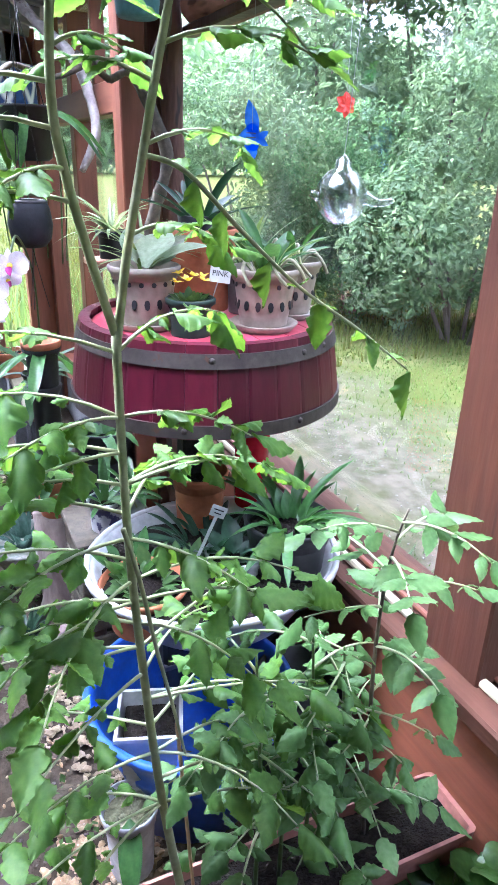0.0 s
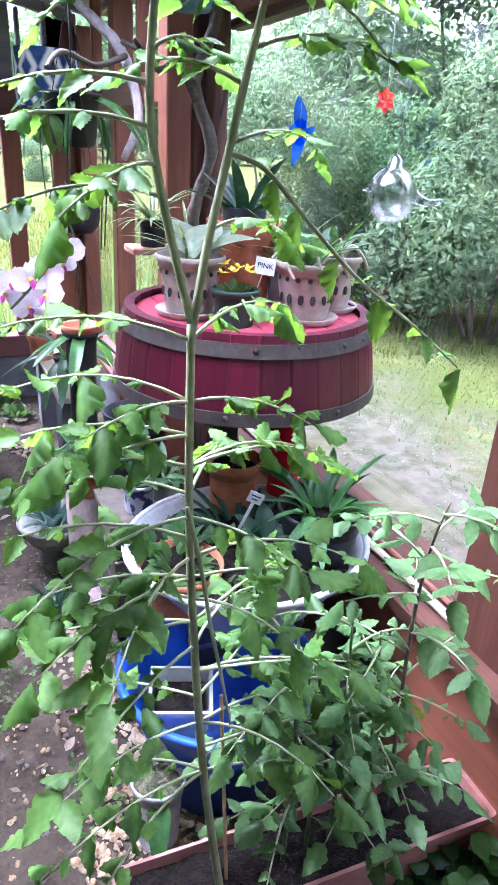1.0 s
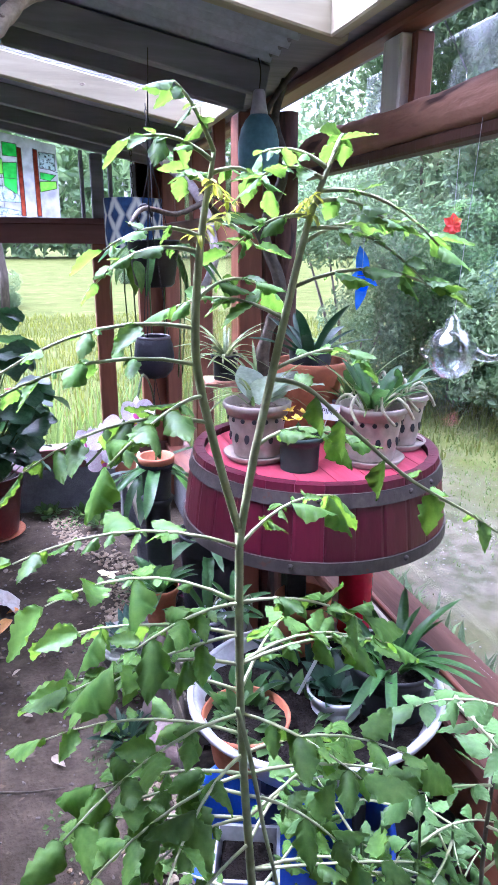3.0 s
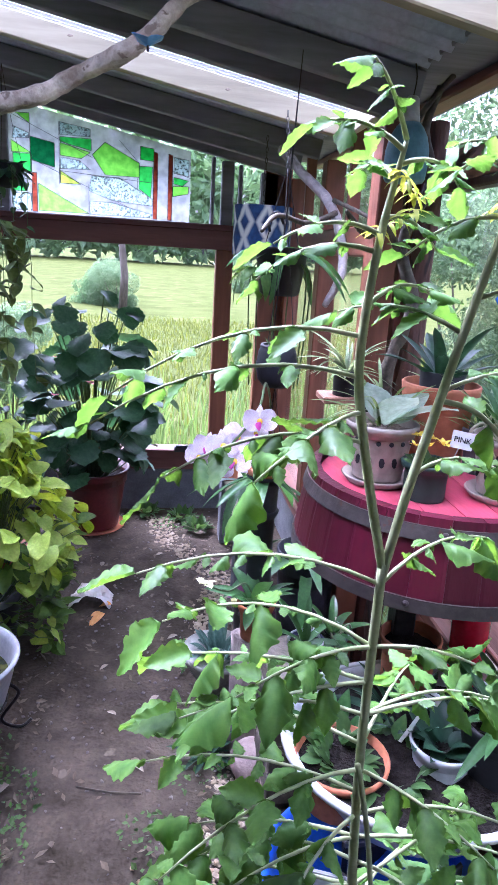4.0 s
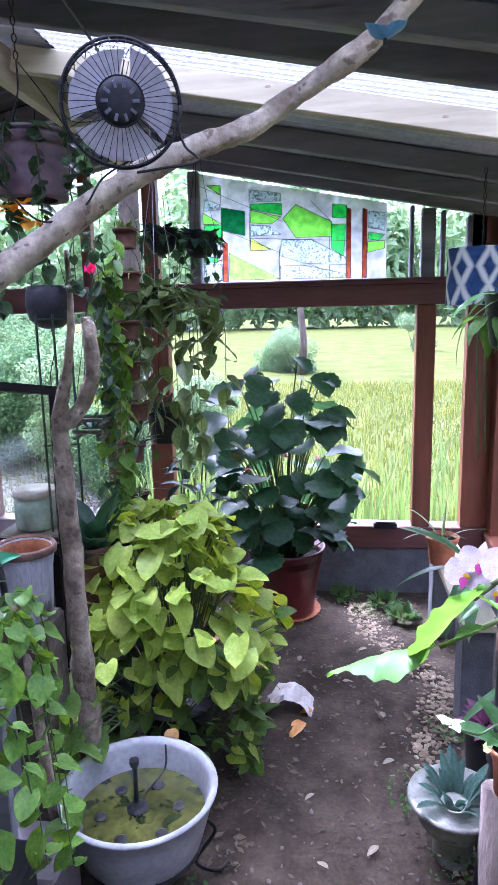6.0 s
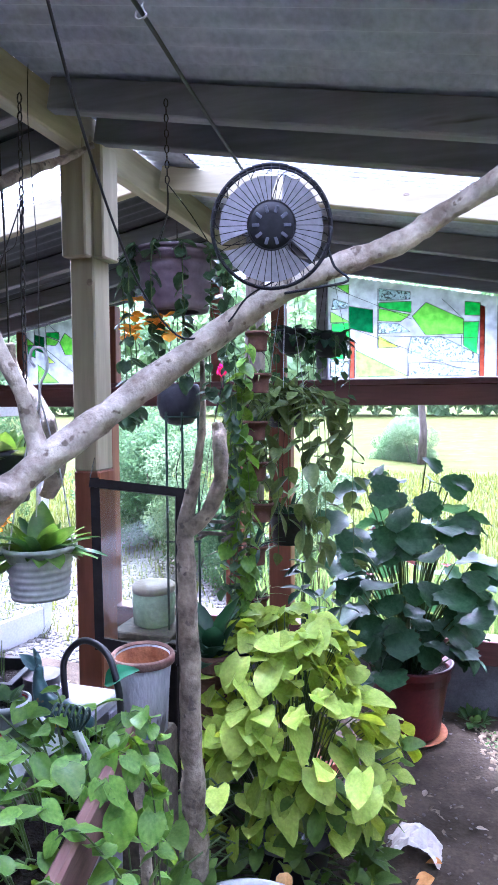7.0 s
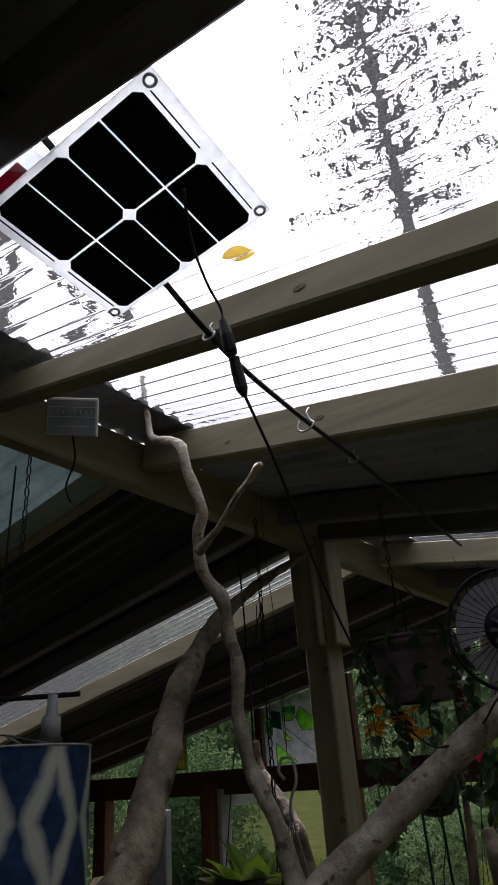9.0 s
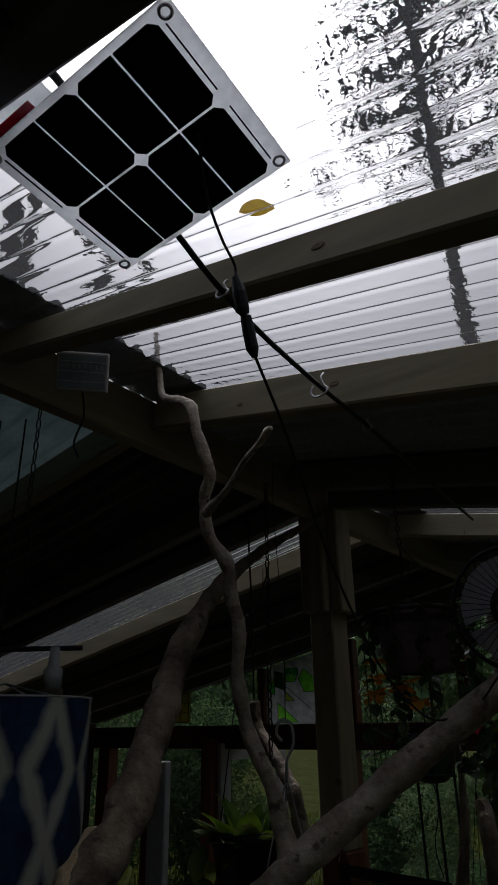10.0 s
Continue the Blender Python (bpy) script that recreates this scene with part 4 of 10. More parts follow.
PALE_BIG = leaf_mesh("broad_pale_leaf", PALE_LEAF, 0.15, 0.095, "ovate", 0.45, 0.25, 9)
ORCHID_LEAF = leaf_mesh("orchid_leaf", GLOSSY_LEAF, 0.14, 0.03, "strap", 0.5, 0.4, 9)
BEGONIA = leaf_mesh("lobed_leaf", leaf_mat("dark_lobed_leaf", (0.0223, 0.0713, 0.0285), (0.0558, 0.124, 0.0527), vary=0.2, rough=0.4, thin=0.22), 0.185, 0.185, "round", 0.4, 0.18, 9, 0.10)

# ---- barrel table ----
BX, BY = 0.769, 2.354
barrel = thing("barrel_table", (BX, BY, 0.930), "crimson painted half barrel with steel hoops, used as plant table", "table")
barrel.scale = (1.19, 1.19, 1.2)
NST = 30


def stave_bm():
    bm = bmesh.new()
    half = math.pi / NST * 0.985
    rows = []
    for k in range(6):
        z = 0.172 * k / 5
        r = 0.293 - 0.024 * (k / 5) ** 1.5
        rows.append([bm.verts.new((math.sin(a) * rr, math.cos(a) * rr, z)) for a, rr in ((-half, r - 0.022), (-half, r - 0.001), (-half * 0.8, r), (half * 0.8, r), (half, r - 0.001), (half, r - 0.022))])
    for a, b in zip(rows, rows[1:]):
        for i in range(6):
            j = (i + 1) % 6
            bm.faces.new((a[i], a[j], b[j], b[i]))
    bm.faces.new(rows[0][::-1])
    bm.faces.new(rows[-1])
    bmesh.ops.recalc_face_normals(bm, faces=bm.faces[:])
    return bm


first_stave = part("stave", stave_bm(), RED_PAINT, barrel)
for i in range(1, NST):
    o = bpy.data.objects.new("stave", first_stave.data)
    scene.collection.objects.link(o)
    o.parent = barrel
    o.rotation_euler = (0, 0, 2 * math.pi * i / NST)
for k in range(7):
    x0 = -0.24 + 0.48 * k / 7
    x1 = x0 + 0.48 / 7 - 0.002
    xm = max(abs(x0), abs(x1))
    ylen = math.sqrt(max(0.01, 0.247 ** 2 - min(abs(x0), abs(x1), xm) ** 2)) * 2
    bm = bmesh.new()
    n = 6
    top = []
    for s in (1, -1):
        line = []
        for i in range(n + 1):
            x = x0 + (x1 - x0) * (i / n if s == 1 else 1 - i / n)
            line.append((x, s * math.sqrt(max(1e-4, 0.2455 ** 2 - x * x))))
        top += line
    vs = [bm.verts.new((x, y, 0.158)) for x, y in top]
    f = bm.faces.new(vs)
    if f.normal.z < 0:
        f.normal_flip()
    r = bmesh.ops.extrude_face_region(bm, geom=[f])
    bmesh.ops.translate(bm, vec=(0, 0, -0.02), verts=[v for v in r["geom"] if isinstance(v, bmesh.types.BMVert)])
    bmesh.ops.recalc_face_normals(bm, faces=bm.faces[:])
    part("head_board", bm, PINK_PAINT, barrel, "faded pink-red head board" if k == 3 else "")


def hoop(z0, z1, ra, rb):
    return lathe([(ra - 0.001, z0), (ra + 0.003, z0), (rb + 0.003, z1), (rb - 0.001, z1)], 96, ends=False)


part("hoop", hoop(0.131, 0.157, 0.278, 0.271), HOOP, barrel)
part("hoop", hoop(0.003, 0.028, 0.2935, 0.292), HOOP, barrel)
for a, z, r in ((200, 0.145, 0.276), (215, 0.145, 0.276), (196, 0.017, 0.295), (160, 0.145, 0.276), (150, 0.017, 0.295)):
    part("bolt", lathe([(0.006, 0), (0.006, 0.002), (0.003, 0.005), (0.0005, 0.0055)], 10), HOOP, barrel).matrix_basis = \
        Matrix.Rotation(radians(a), 4, "Z") @ pose(0, r, z, -90, 0, 0)
stand = thing("barrel_stand", (0.70, 2.30, 0.52), "dark steel pedestal under the barrel", "stand")
part("column", block((0.055, 0.055, 0.43), (0, 0, 0.215), 0.004), IRON, stand)
part("plate", block((0.22, 0.22, 0.02), (0, 0, 0.01), 0.003), IRON, stand)
crate = thing("crate", (0.72, 2.27, 0.0), "dark plastic crate on the floor under the pedestal", "crate")
part("body", block((0.34, 0.34, 0.52), (0, 0, 0.26), 0.01), BLACK_PLASTIC, crate)
for i in range(5):
    part("slat", block((0.345, 0.345, 0.02), (0, 0, 0.06 + 0.1 * i), 0.004), GREY_POT, crate)
rc = thing("red_bucket", (0.845, 2.22, 0.64), "tall red enamel cylinder beside the pedestal", "container")
part("body", lathe([(0.042, 0), (0.044, 0.004), (0.046, 0.30), (0.048, 0.305), (0.046, 0.312), (0.043, 0.31), (0.043, 0.02), (0.001, 0.018)], 28, ends=False), RED_METAL, rc, smooth=True)
part("rivet", lathe([(0.004, 0), (0.003, 0.003), (0.0004, 0.004)], 8), STEEL, rc).matrix_basis = Matrix.Rotation(radians(160), 4, "Z") @ pose(0, 0.046, 0.27, -90, 0, 0)

TOP = 0.952 + 0.158 * 1.06


def on_top(x, y, z=0.0):
    return (0.104 + (x - 0.104) * 1.156, 0.807 + (y - 0.807) * 1.156, TOP + z)


# perforated orchid pots


def orchid_pot(at, label):
    t = pot("orchid_pot", at, 0.074, 0.05, 0.118, BEIGE_CLAY, label, "pot", lip=0.006, group="perforated orchid pots",
            soil_mat=surf("orchid_bark", (0.11, 0.075, 0.05), (0.30, 0.23, 0.17), 60, 0.9, 1.0, fine=150))
    for row, (z, n, r) in enumerate(((0.085, 16, 0.0052), (0.045, 14, 0.008))):
        for i in range(n):
            a = 360 / n * (i + 0.5 * row)
            rad = 0.05 + (0.068 - 0.05) * z / 0.118 + 0.0015
            bm = lathe([(r, 0.0), (r * 0.9, 0.0012), (0.0004, 0.0013)], 8)
            if row:
                bmesh.ops.scale(bm, vec=(0.75, 1.4, 1), verts=bm.verts)
            part("hole", bm, INK, t).matrix_basis = Matrix.Rotation(radians(a), 4, "Z") @ pose(0, rad, z, -82, 0, 0)
    part("dish", lathe([(0.06, -0.012), (0.074, 0.004), (0.071, 0.006), (0.05, -0.004), (0.001, -0.005)], 28, ends=False), BEIGE_CLAY, t, smooth=True)
    return t


p1 = orchid_pot(on_top(0.535, 2.13, 0.012), "beige perforated clay orchid pot with a broad pale leaf")
rosette(p1, (0, 0, 0.11), PALE_BIG, 4, 0.01, (30, 72), (0.75, 1.0), 3, turn=200, spread=200)
rosette(p1, (0, 0, 0.11), GRASSY, 12, 0.02, (40, 80), (0.5, 0.9), 4)
p2 = orchid_pot(on_top(0.765, 2.035, 0.012), "beige perforated clay orchid pot with pale roots and slim leaves")
rosette(p2, (0, 0, 0.11), ORCHID_LEAF, 8, 0.02, (35, 80), (0.6, 1.1), 5)
rosette(p2, (0, 0, 0.11), GRASSY, 16, 0.03, (20, 80), (0.4, 0.9), 6)
p3 = orchid_pot(on_top(0.875, 2.13, 0.012), "beige perforated clay orchid pot with yellowing leaves")
rosette(p3, (0, 0, 0.11), ORCHID_LEAF, 7, 0.02, (30, 75), (0.6, 1.1), 7)
for t in (p2, p3):
    for i in range(7):
        a = i * 0.9
        part("root", tube(smooth_path([(0.02 * math.cos(a), 0.02 * math.sin(a), 0.10), (0.05 * math.cos(a), 0.05 * math.sin(a), 0.135 + 0.01 * (i % 3)), (0.075 * math.cos(a), 0.075 * math.sin(a), 0.12), (0.085 * math.cos(a + 0.3), 0.085 * math.sin(a + 0.3), 0.09)], 4), 0.0035, 6), ROOT, t, smooth=True)
# dark green pot with a name card
p4 = pot("flower_pot", on_top(0.60, 2.035), 0.05, 0.04, 0.075, GREEN_POT, "dark green plastic pot with small yellow flowers and a name card")
rosette(p4, (0, 0, 0.06), VINE, 22, 0.015, (20, 80), (0.5, 0.9), 8)
yf = leaf_mesh("yellow_petal", YELLOW, 0.018, 0.012, "ovate", 0.2, 0.2, 4)
for i in range(6):
    rosette(p4, (0.03 * math.cos(i * 1.05), 0.03 * math.sin(i * 1.05), 0.105 + 0.006 * (i % 3)), yf, 4, 0.001, (10, 50), (0.7, 1.0), 20 + i, "petal")
card = part("name_card", block((0.042, 0.0012, 0.034), (0, 0, 0), 0), CARD, p4, "white card lettered in ink")
card.matrix_basis = pose(0.062, -0.005, 0.118, -12, 8, -14)
part("card_stick", tube([(0.04, 0, 0.05), (0.058, -0.004, 0.105)], 0.0012, 5), CARD, p4)
text_on("PINK", 0.0155, pose(0.0, -0.0012, 0.0, 90, 0, 0), INK, card)
# terracotta pot and grey pot
p5 = pot("flower_pot", on_top(0.715, 2.275), 0.088, 0.066, 0.185, TERRACOTTA, "terracotta pot holding a dark inner pot with strap leaves", lip=0.008, rim_h=0.035)
part("inner_pot", lathe([(0.045, 0.13), (0.052, 0.21), (0.05, 0.212), (0.044, 0.15), (0.001, 0.145)], 24, ends=False), BLACK_PLASTIC, p5, smooth=True)
rosette(p5, (0, 0, 0.18), STRAP_DARK, 13, 0.012, (35, 82), (0.8, 1.25), 9)
p6 = pot("flower_pot", on_top(0.80, 2.20), 0.052, 0.04, 0.10, GREY_POT, "small grey plastic pot with a slender stem")
rosette(p6, (0, 0, 0.08), GRASSY, 16, 0.01, (45, 85), (0.8, 1.5), 10)
rosette(p6, (0, 0, 0.08), ORCHID_LEAF, 5, 0.01, (55, 80), (0.7, 1.1), 10)
p7 = pot("flower_pot", on_top(0.60, 2.31), 0.055, 0.045, 0.12, BLACK_PLASTIC, "black plastic pot with trailing grassy leaves")
rosette(p7, (0, 0, 0.10), GRASSY, 40, 0.02, (0, 70), (0.7, 1.3), 11)

for t in (p1, p2, p3, p4, p5, p6, p7):
    t.scale = (1.16, 1.16, 1.16)

# ---- white tub with black pots ----
SLIM = leaf_mesh("slim_arching_leaf", GLOSSY_LEAF, 0.17, 0.026, "strap", 1.3, 0.5, 10)
BROADISH = leaf_mesh("oval_dark_green_leaf", GLOSSY_LEAF, 0.10, 0.045, "ovate", 0.4, 0.3, 7)
tub = thing("white_tub", (0.655, 2.02, 0.50), "round white plastic tub holding nursery pots", "tub")
part("body", lathe([(0.20, 0.0), (0.215, 0.005), (0.305, 0.13), (0.318, 0.134), (0.318, 0.142), (0.303, 0.143), (0.295, 0.13), (0.20, 0.02), (0.001, 0.018)], 48, ends=False), WHITE_PLASTIC, tub, smooth=True)
part("rim", lathe([(0.316, 0.134), (0.324, 0.136), (0.325, 0.146), (0.318, 0.150), (0.308, 0.146), (0.308, 0.138)], 48, ends=False), WHITE_PLASTIC, tub, smooth=True)
bm = bmesh.new()
bmesh.ops.create_circle(bm, cap_ends=True, cap_tris=True, segments=36, radius=0.286)
bmesh.ops.subdivide_edges(bm, edges=bm.edges[:], cuts=3, use_grid_fill=True)
for v in bm.verts:
    v.co.z = 0.112 + 0.02 * noise.noise(v.co * 16)
part("compost", bm, POT_SOIL, tub, "dark compost filling the tub", smooth=True)
rosette(tub, (-0.12, -0.05, 0.12), VINE, 46, 0.10, (-10, 70), (0.8, 1.6), 17)
rosette(tub, (0.02, 0.08, 0.12), STRAP_DARK, 26, 0.07, (10, 80), (0.6, 1.0), 18)
rosette(tub, (-0.2, 0.05, 0.12), BROADISH, 9, 0.05, (0, 70), (0.6, 1.0), 183)
tub.scale = (0.94, 0.84, 1)
nb = pot("nursery_pot", (0.815, 1.955, 0.525), 0.105, 0.078, 0.215, BLACK_PLASTIC, "glossy black nursery pot with a dark strap-leaved plant")
rosette(nb, (0, 0, 0.19), SLIM, 26, 0.04, (35, 85), (0.6, 1.05), 12)
rosette(nb, (0, 0, 0.19), BROADISH, 10, 0.03, (20, 75), (0.5, 0.9), 13)
nb2 = pot("nursery_pot", (0.69, 1.98, 0.525), 0.07, 0.055, 0.14, WHITE_PLASTIC, "white plastic pot with a dark leafy plant and a name tag")
rosette(nb2, (0, 0, 0.12), leaf_mesh("oval_dark_leaf", DARK_LEAF, 0.10, 0.05, "ovate", 0.4, 0.3, 7), 14, 0.015, (10, 65), (0.6, 1.1), 14)
pot("flower_pot", (0.70, 2.23, 0.56), 0.075, 0.058, 0.20, TERRACOTTA, "dark terracotta pot behind the pedestal", rim_h=0.03)
nb4 = pot("flower_pot", (0.47, 1.98, 0.53), 0.10, 0.075, 0.11, TERRACOTTA, "wide brown clay pot in the tub")
rosette(nb4, (0, 0, 0.1), VINE, 30, 0.04, (0, 60), (0.6, 1.2), 15)
tag = thing("plant_label", (0.60, 1.99, 0.66), "white plastic plant label lettered by hand", "label")
lab = part("blade", block((0.055, 0.0015, 0.05), (0, 0, 0.23), 0), WHITE_PLASTIC, tag)
lab.matrix_basis = pose(0, 0, 0, 8, 20, -25)
for k in range(2):
    b = part("line", block((0.036 - 0.012 * k, 0.0006, 0.005), (0, -0.0012, 0.238 - 0.016 * k), 0), INK, tag)
    b.matrix_basis = pose(0, 0, 0, 8, 20, -25)
b = part("spike", block((0.012, 0.0015, 0.22), (0, 0, 0.10), 0), WHITE_PLASTIC, tag)
b.matrix_basis = pose(0, 0, 0, 8, 20, -25)

tag.scale = (0.62, 0.62, 0.62)

# ---- blue tub, white pots ----
bt = thing("blue_tub", (0.56, 1.935, 0.0), "blue plastic bucket on the earth floor", "tub")
part("body", lathe([(0.145, 0.0), (0.152, 0.004), (0.185, 0.20), (0.196, 0.204), (0.198, 0.222), (0.190, 0.226), (0.232, 0.335), (0.25, 0.338), (0.25, 0.352), (0.234, 0.353), (0.222, 0.325), (0.18, 0.20), (0.142, 0.02), (0.001, 0.018)], 40, ends=False), BLUE_PLASTIC, bt, smooth=True)
sq = thing("square_pot", (0.44, 1.87, 0.19), "white square plastic pot standing in the blue bucket", "pot")
bm = bmesh.new()
for s, z in ((0.09, 0.0), (0.13, 0.17), (0.14, 0.17), (0.14, 0.18), (0.125, 0.18), (0.11, 0.06)):
    bmesh.ops.create_circle(bm, segments=4, radius=s * 0.74, matrix=Matrix.Translation((0, 0, z)) @ Matrix.Rotation(radians(25), 4, "Z"))
bm.verts.ensure_lookup_table()
for k in range(5):
    for i in range(4):
        j = (i + 1) % 4
        bm.faces.new((bm.verts[k * 4 + i], bm.verts[k * 4 + j], bm.verts[k * 4 + 4 + j], bm.verts[k * 4 + 4 + i]))
bm.faces.new([bm.verts[20 + i] for i in range(4)])
part("body", bm, WHITE_PLASTIC, sq)
part("soil", block((0.115, 0.115, 0.02), (0, 0, 0.14), 0.004, turn=Matrix.Rotation(radians(70), 4, "Z")), POT_SOIL, sq)
wp = pot("flower_pot", (0.366, 1.80, 0.0), 0.064, 0.048, 0.205, surf("pale_grey_plastic", (0.36, 0.36, 0.38), (0.50, 0.50, 0.52), 14, 0.45, 0.05, spots=(0.22, 0.20, 0.18), spot_at=0.7), "small pale grey pot with dry moss on the gravel", soil_mat=surf("dry_moss", (0.10, 0.10, 0.05), (0.22, 0.21, 0.12), 60, 0.95, 1.0))
rosette(wp, (0, 0, 0.185), leaf_mesh("fat_leaf", GLOSSY_LEAF, 0.17, 0.05, "ovate", 0.9, 0.4, 8), 1, 0.02, (-20, -10), (1, 1.05), 16, turn=170)
ds = thing("dark_basin", (0.83, 1.86, 0.02), "flat black plastic basin beside the bucket", "basin")
part("body", lathe([(0.10, 0), (0.105, 0.0), (0.12, 0.3), (0.128, 0.31), (0.118, 0.308), (0.1, 0.25), (0.001, 0.25)], 28, ends=False), BLACK_PLASTIC, ds, smooth=True)

# ---- long planter ----
PX, PY, PZ = 0.565, 1.452, 0.20
pl = thing("window_box", (PX, PY, PZ), "long pink terracotta-coloured planter filled with dark soil", "planter")
pl.rotation_euler = (0, 0, radians(-2.0))
pl.scale = (1.165, 0.82, 1)
bm = bmesh.new()
prof = [(0.285, 0.062, 0.0), (0.30, 0.074, 0.12), (0.312, 0.085, 0.122), (0.314, 0.087, 0.145), (0.304, 0.079, 0.146), (0.300, 0.075, 0.118)]
rings = []
for hx, hy, z in prof:
    ring = []
    for cx, cy, a0 in ((1, 1, 0), (-1, 1, 90), (-1, -1, 180), (1, -1, 270)):
        for k in range(4):
            a = radians(a0 + 30 * k)
            ring.append(bm.verts.new((cx * (hx - 0.012) + 0.012 * math.cos(a), cy * (hy - 0.012) + 0.012 * math.sin(a), z)))
    rings.append(ring)
for a, b in zip(rings, rings[1:]):
    for i in range(16):
        j = (i + 1) % 16
        bm.faces.new((a[i], a[j], b[j], b[i]))
bm.faces.new(rings[0][::-1])
part("body", bm, PINK_CLAY, pl)
bm = bmesh.new()
bmesh.ops.create_grid(bm, x_segments=40, y_segments=8, size=1)
for v in bm.verts:
    v.co = Vector((v.co.x * 0.30, v.co.y * 0.076, 0.122 + 0.008 * noise.noise(Vector((v.co.x * 9, v.co.y * 2, 1)))))
part("soil", bm, POT_SOIL, pl, smooth=True)
bed = thing("soil_bed", (0.565, 1.45, 0.0), "raised bed of dark earth under the planter", "soil bed")
bm = block((0.72, 0.24, 0.2), (0, 0, 0.098), 0.02)
bmesh.ops.subdivide_edges(bm, edges=bm.edges[:], cuts=5, use_grid_fill=True)
for v in bm.verts:
    v.co += Vector((noise.noise(v.co * 14), noise.noise(v.co * 14 + Vector((5, 0, 0))), 0)) * 0.02
part("earth", bm, SOIL, bed, smooth=True)


# ---- tomato ----
def compound_leaf(parent, at, heading, length, pitch, mesh_a, mesh_b, pairs=3, seed=0, stalk_mat=None, droop=0.5, size=1.0):
    """A divided leaf: a drooping, bending stalk with uneven leaflets in pairs and a large one at the tip."""
    rr = random.Random(seed)
    pts = []
    p = Vector((0, 0, 0))
    bend = rr.uniform(-38, 38)
    for i in range(8):
        t = i / 7
        pts.append(p.copy() + Vector((0, 0, math.tan(radians(pitch)) * t * length - droop * length * t * t)))
        h = radians(heading + bend * t)
        p += Vector((-math.sin(h), math.cos(h), 0)) * (length / 7)
    st = part("leaf_stalk", tube(pts, [0.0027 * (1 - 0.6 * i / 7) for i in range(8)], 6), stalk_mat or TOM_STEM, parent, smooth=True)
    st.location = at
    for k in range(pairs):
        for s in (1, -1):
            t = min(0.95, 0.30 + 0.58 * k / max(1, pairs - 1) + rr.uniform(-0.06, 0.06))
            i = t * 7
            q = pts[int(i)].lerp(pts[min(int(i) + 1, 7)], i - int(i))
            put_leaf(rr.choice(mesh_a if k else mesh_b), aim(q, heading + bend * t + s * rr.uniform(38, 85), rr.uniform(-42, 24), rr.uniform(-38, 38), size * rr.choice((0.5, 0.8, 0.95, 1.1, 1.25))), st, "leaflet")
        t = min(0.9, 0.42 + 0.5 * k / pairs)
        q = pts[int(t * 7)]
        put_leaf(rr.choice(mesh_b), aim(q, heading + bend * t + rr.choice((-1, 1)) * rr.uniform(50, 95), rr.uniform(-35, 20), rr.uniform(-30, 30), size * rr.uniform(0.3, 0.5)), st, "leaflet")
    put_leaf(rr.choice(mesh_a), aim(pts[-1], heading + bend + rr.uniform(-15, 15), rr.uniform(-50, 0), rr.uniform(-25, 25), size * rr.uniform(1.15, 1.5)), st, "leaflet")
    return st


tom = thing("tomato_plant", (0.379, 1.456, 0.32), "tall forked tomato plant with hairy stems and yellow flower buds", "plant")
O = Vector((0.379, 1.456, 0.32))
main = [Vector(p) - O for p in ((0.379, 1.456, 0.30), (0.343, 1.47, 0.605), (0.324, 1.485, 0.893), (0.317, 1.495, 1.093), (0.317, 1.50, 1.321))]
left = [Vector(p) - O for p in ((0.317, 1.50, 1.315), (0.293, 1.50, 1.405), (0.272, 1.50, 1.498), (0.268, 1.50, 1.559), (0.277, 1.505, 1.652), (0.293, 1.51, 1.735))]
right = [Vector(p) - O for p in ((0.317, 1.50, 1.30), (0.332, 1.50, 1.394), (0.349, 1.50, 1.474), (0.373, 1.50, 1.583), (0.396, 1.50, 1.674), (0.423, 1.505, 1.738))]
part("stem", tube(smooth_path(main), smooth_radii([0.008, 0.0068, 0.006, 0.0056, 0.0054]), 9), TOM_STEM, tom, smooth=True)
part("left_stem", tube(smooth_path(left), smooth_radii([0.0052, 0.0052, 0.005, 0.0048, 0.0042, 0.0022]), 9), TOM_STEM, tom, smooth=True)
part("right_stem", tube(smooth_path(right), smooth_radii([0.0052, 0.0052, 0.005, 0.0046, 0.0038, 0.0022]), 9), TOM_STEM, tom, smooth=True)
SIDE = ((0.306, 1.47, 1.088), (0.317, 1.465, 1.039), (0.326, 1.455, 0.982), (0.337, 1.45, 0.907), (0.351, 1.44, 0.83), (0.366, 1.43, 0.735))
ppath = smooth_path(main)
lpath = smooth_path(left)
rpath = smooth_path(right)
cane = thing("bamboo_cane", (0.392, 1.462, 0.32), "thin brown cane beside the tomato stem", "cane")
part("rod", tube([(0, 0, 0), (-0.02, 0.02, 0.42)], 0.003, 6), surf("cane", (0.30, 0.18, 0.08), (0.42, 0.27, 0.13), 20, 0.6, 0.1), cane)
part("side_stem", tube(smooth_path([Vector(p) - O for p in SIDE]), smooth_radii([0.0035, 0.0034, 0.0032, 0.0030, 0.0026, 0.0018]), 7), TOM_STEM, tom, smooth=True)
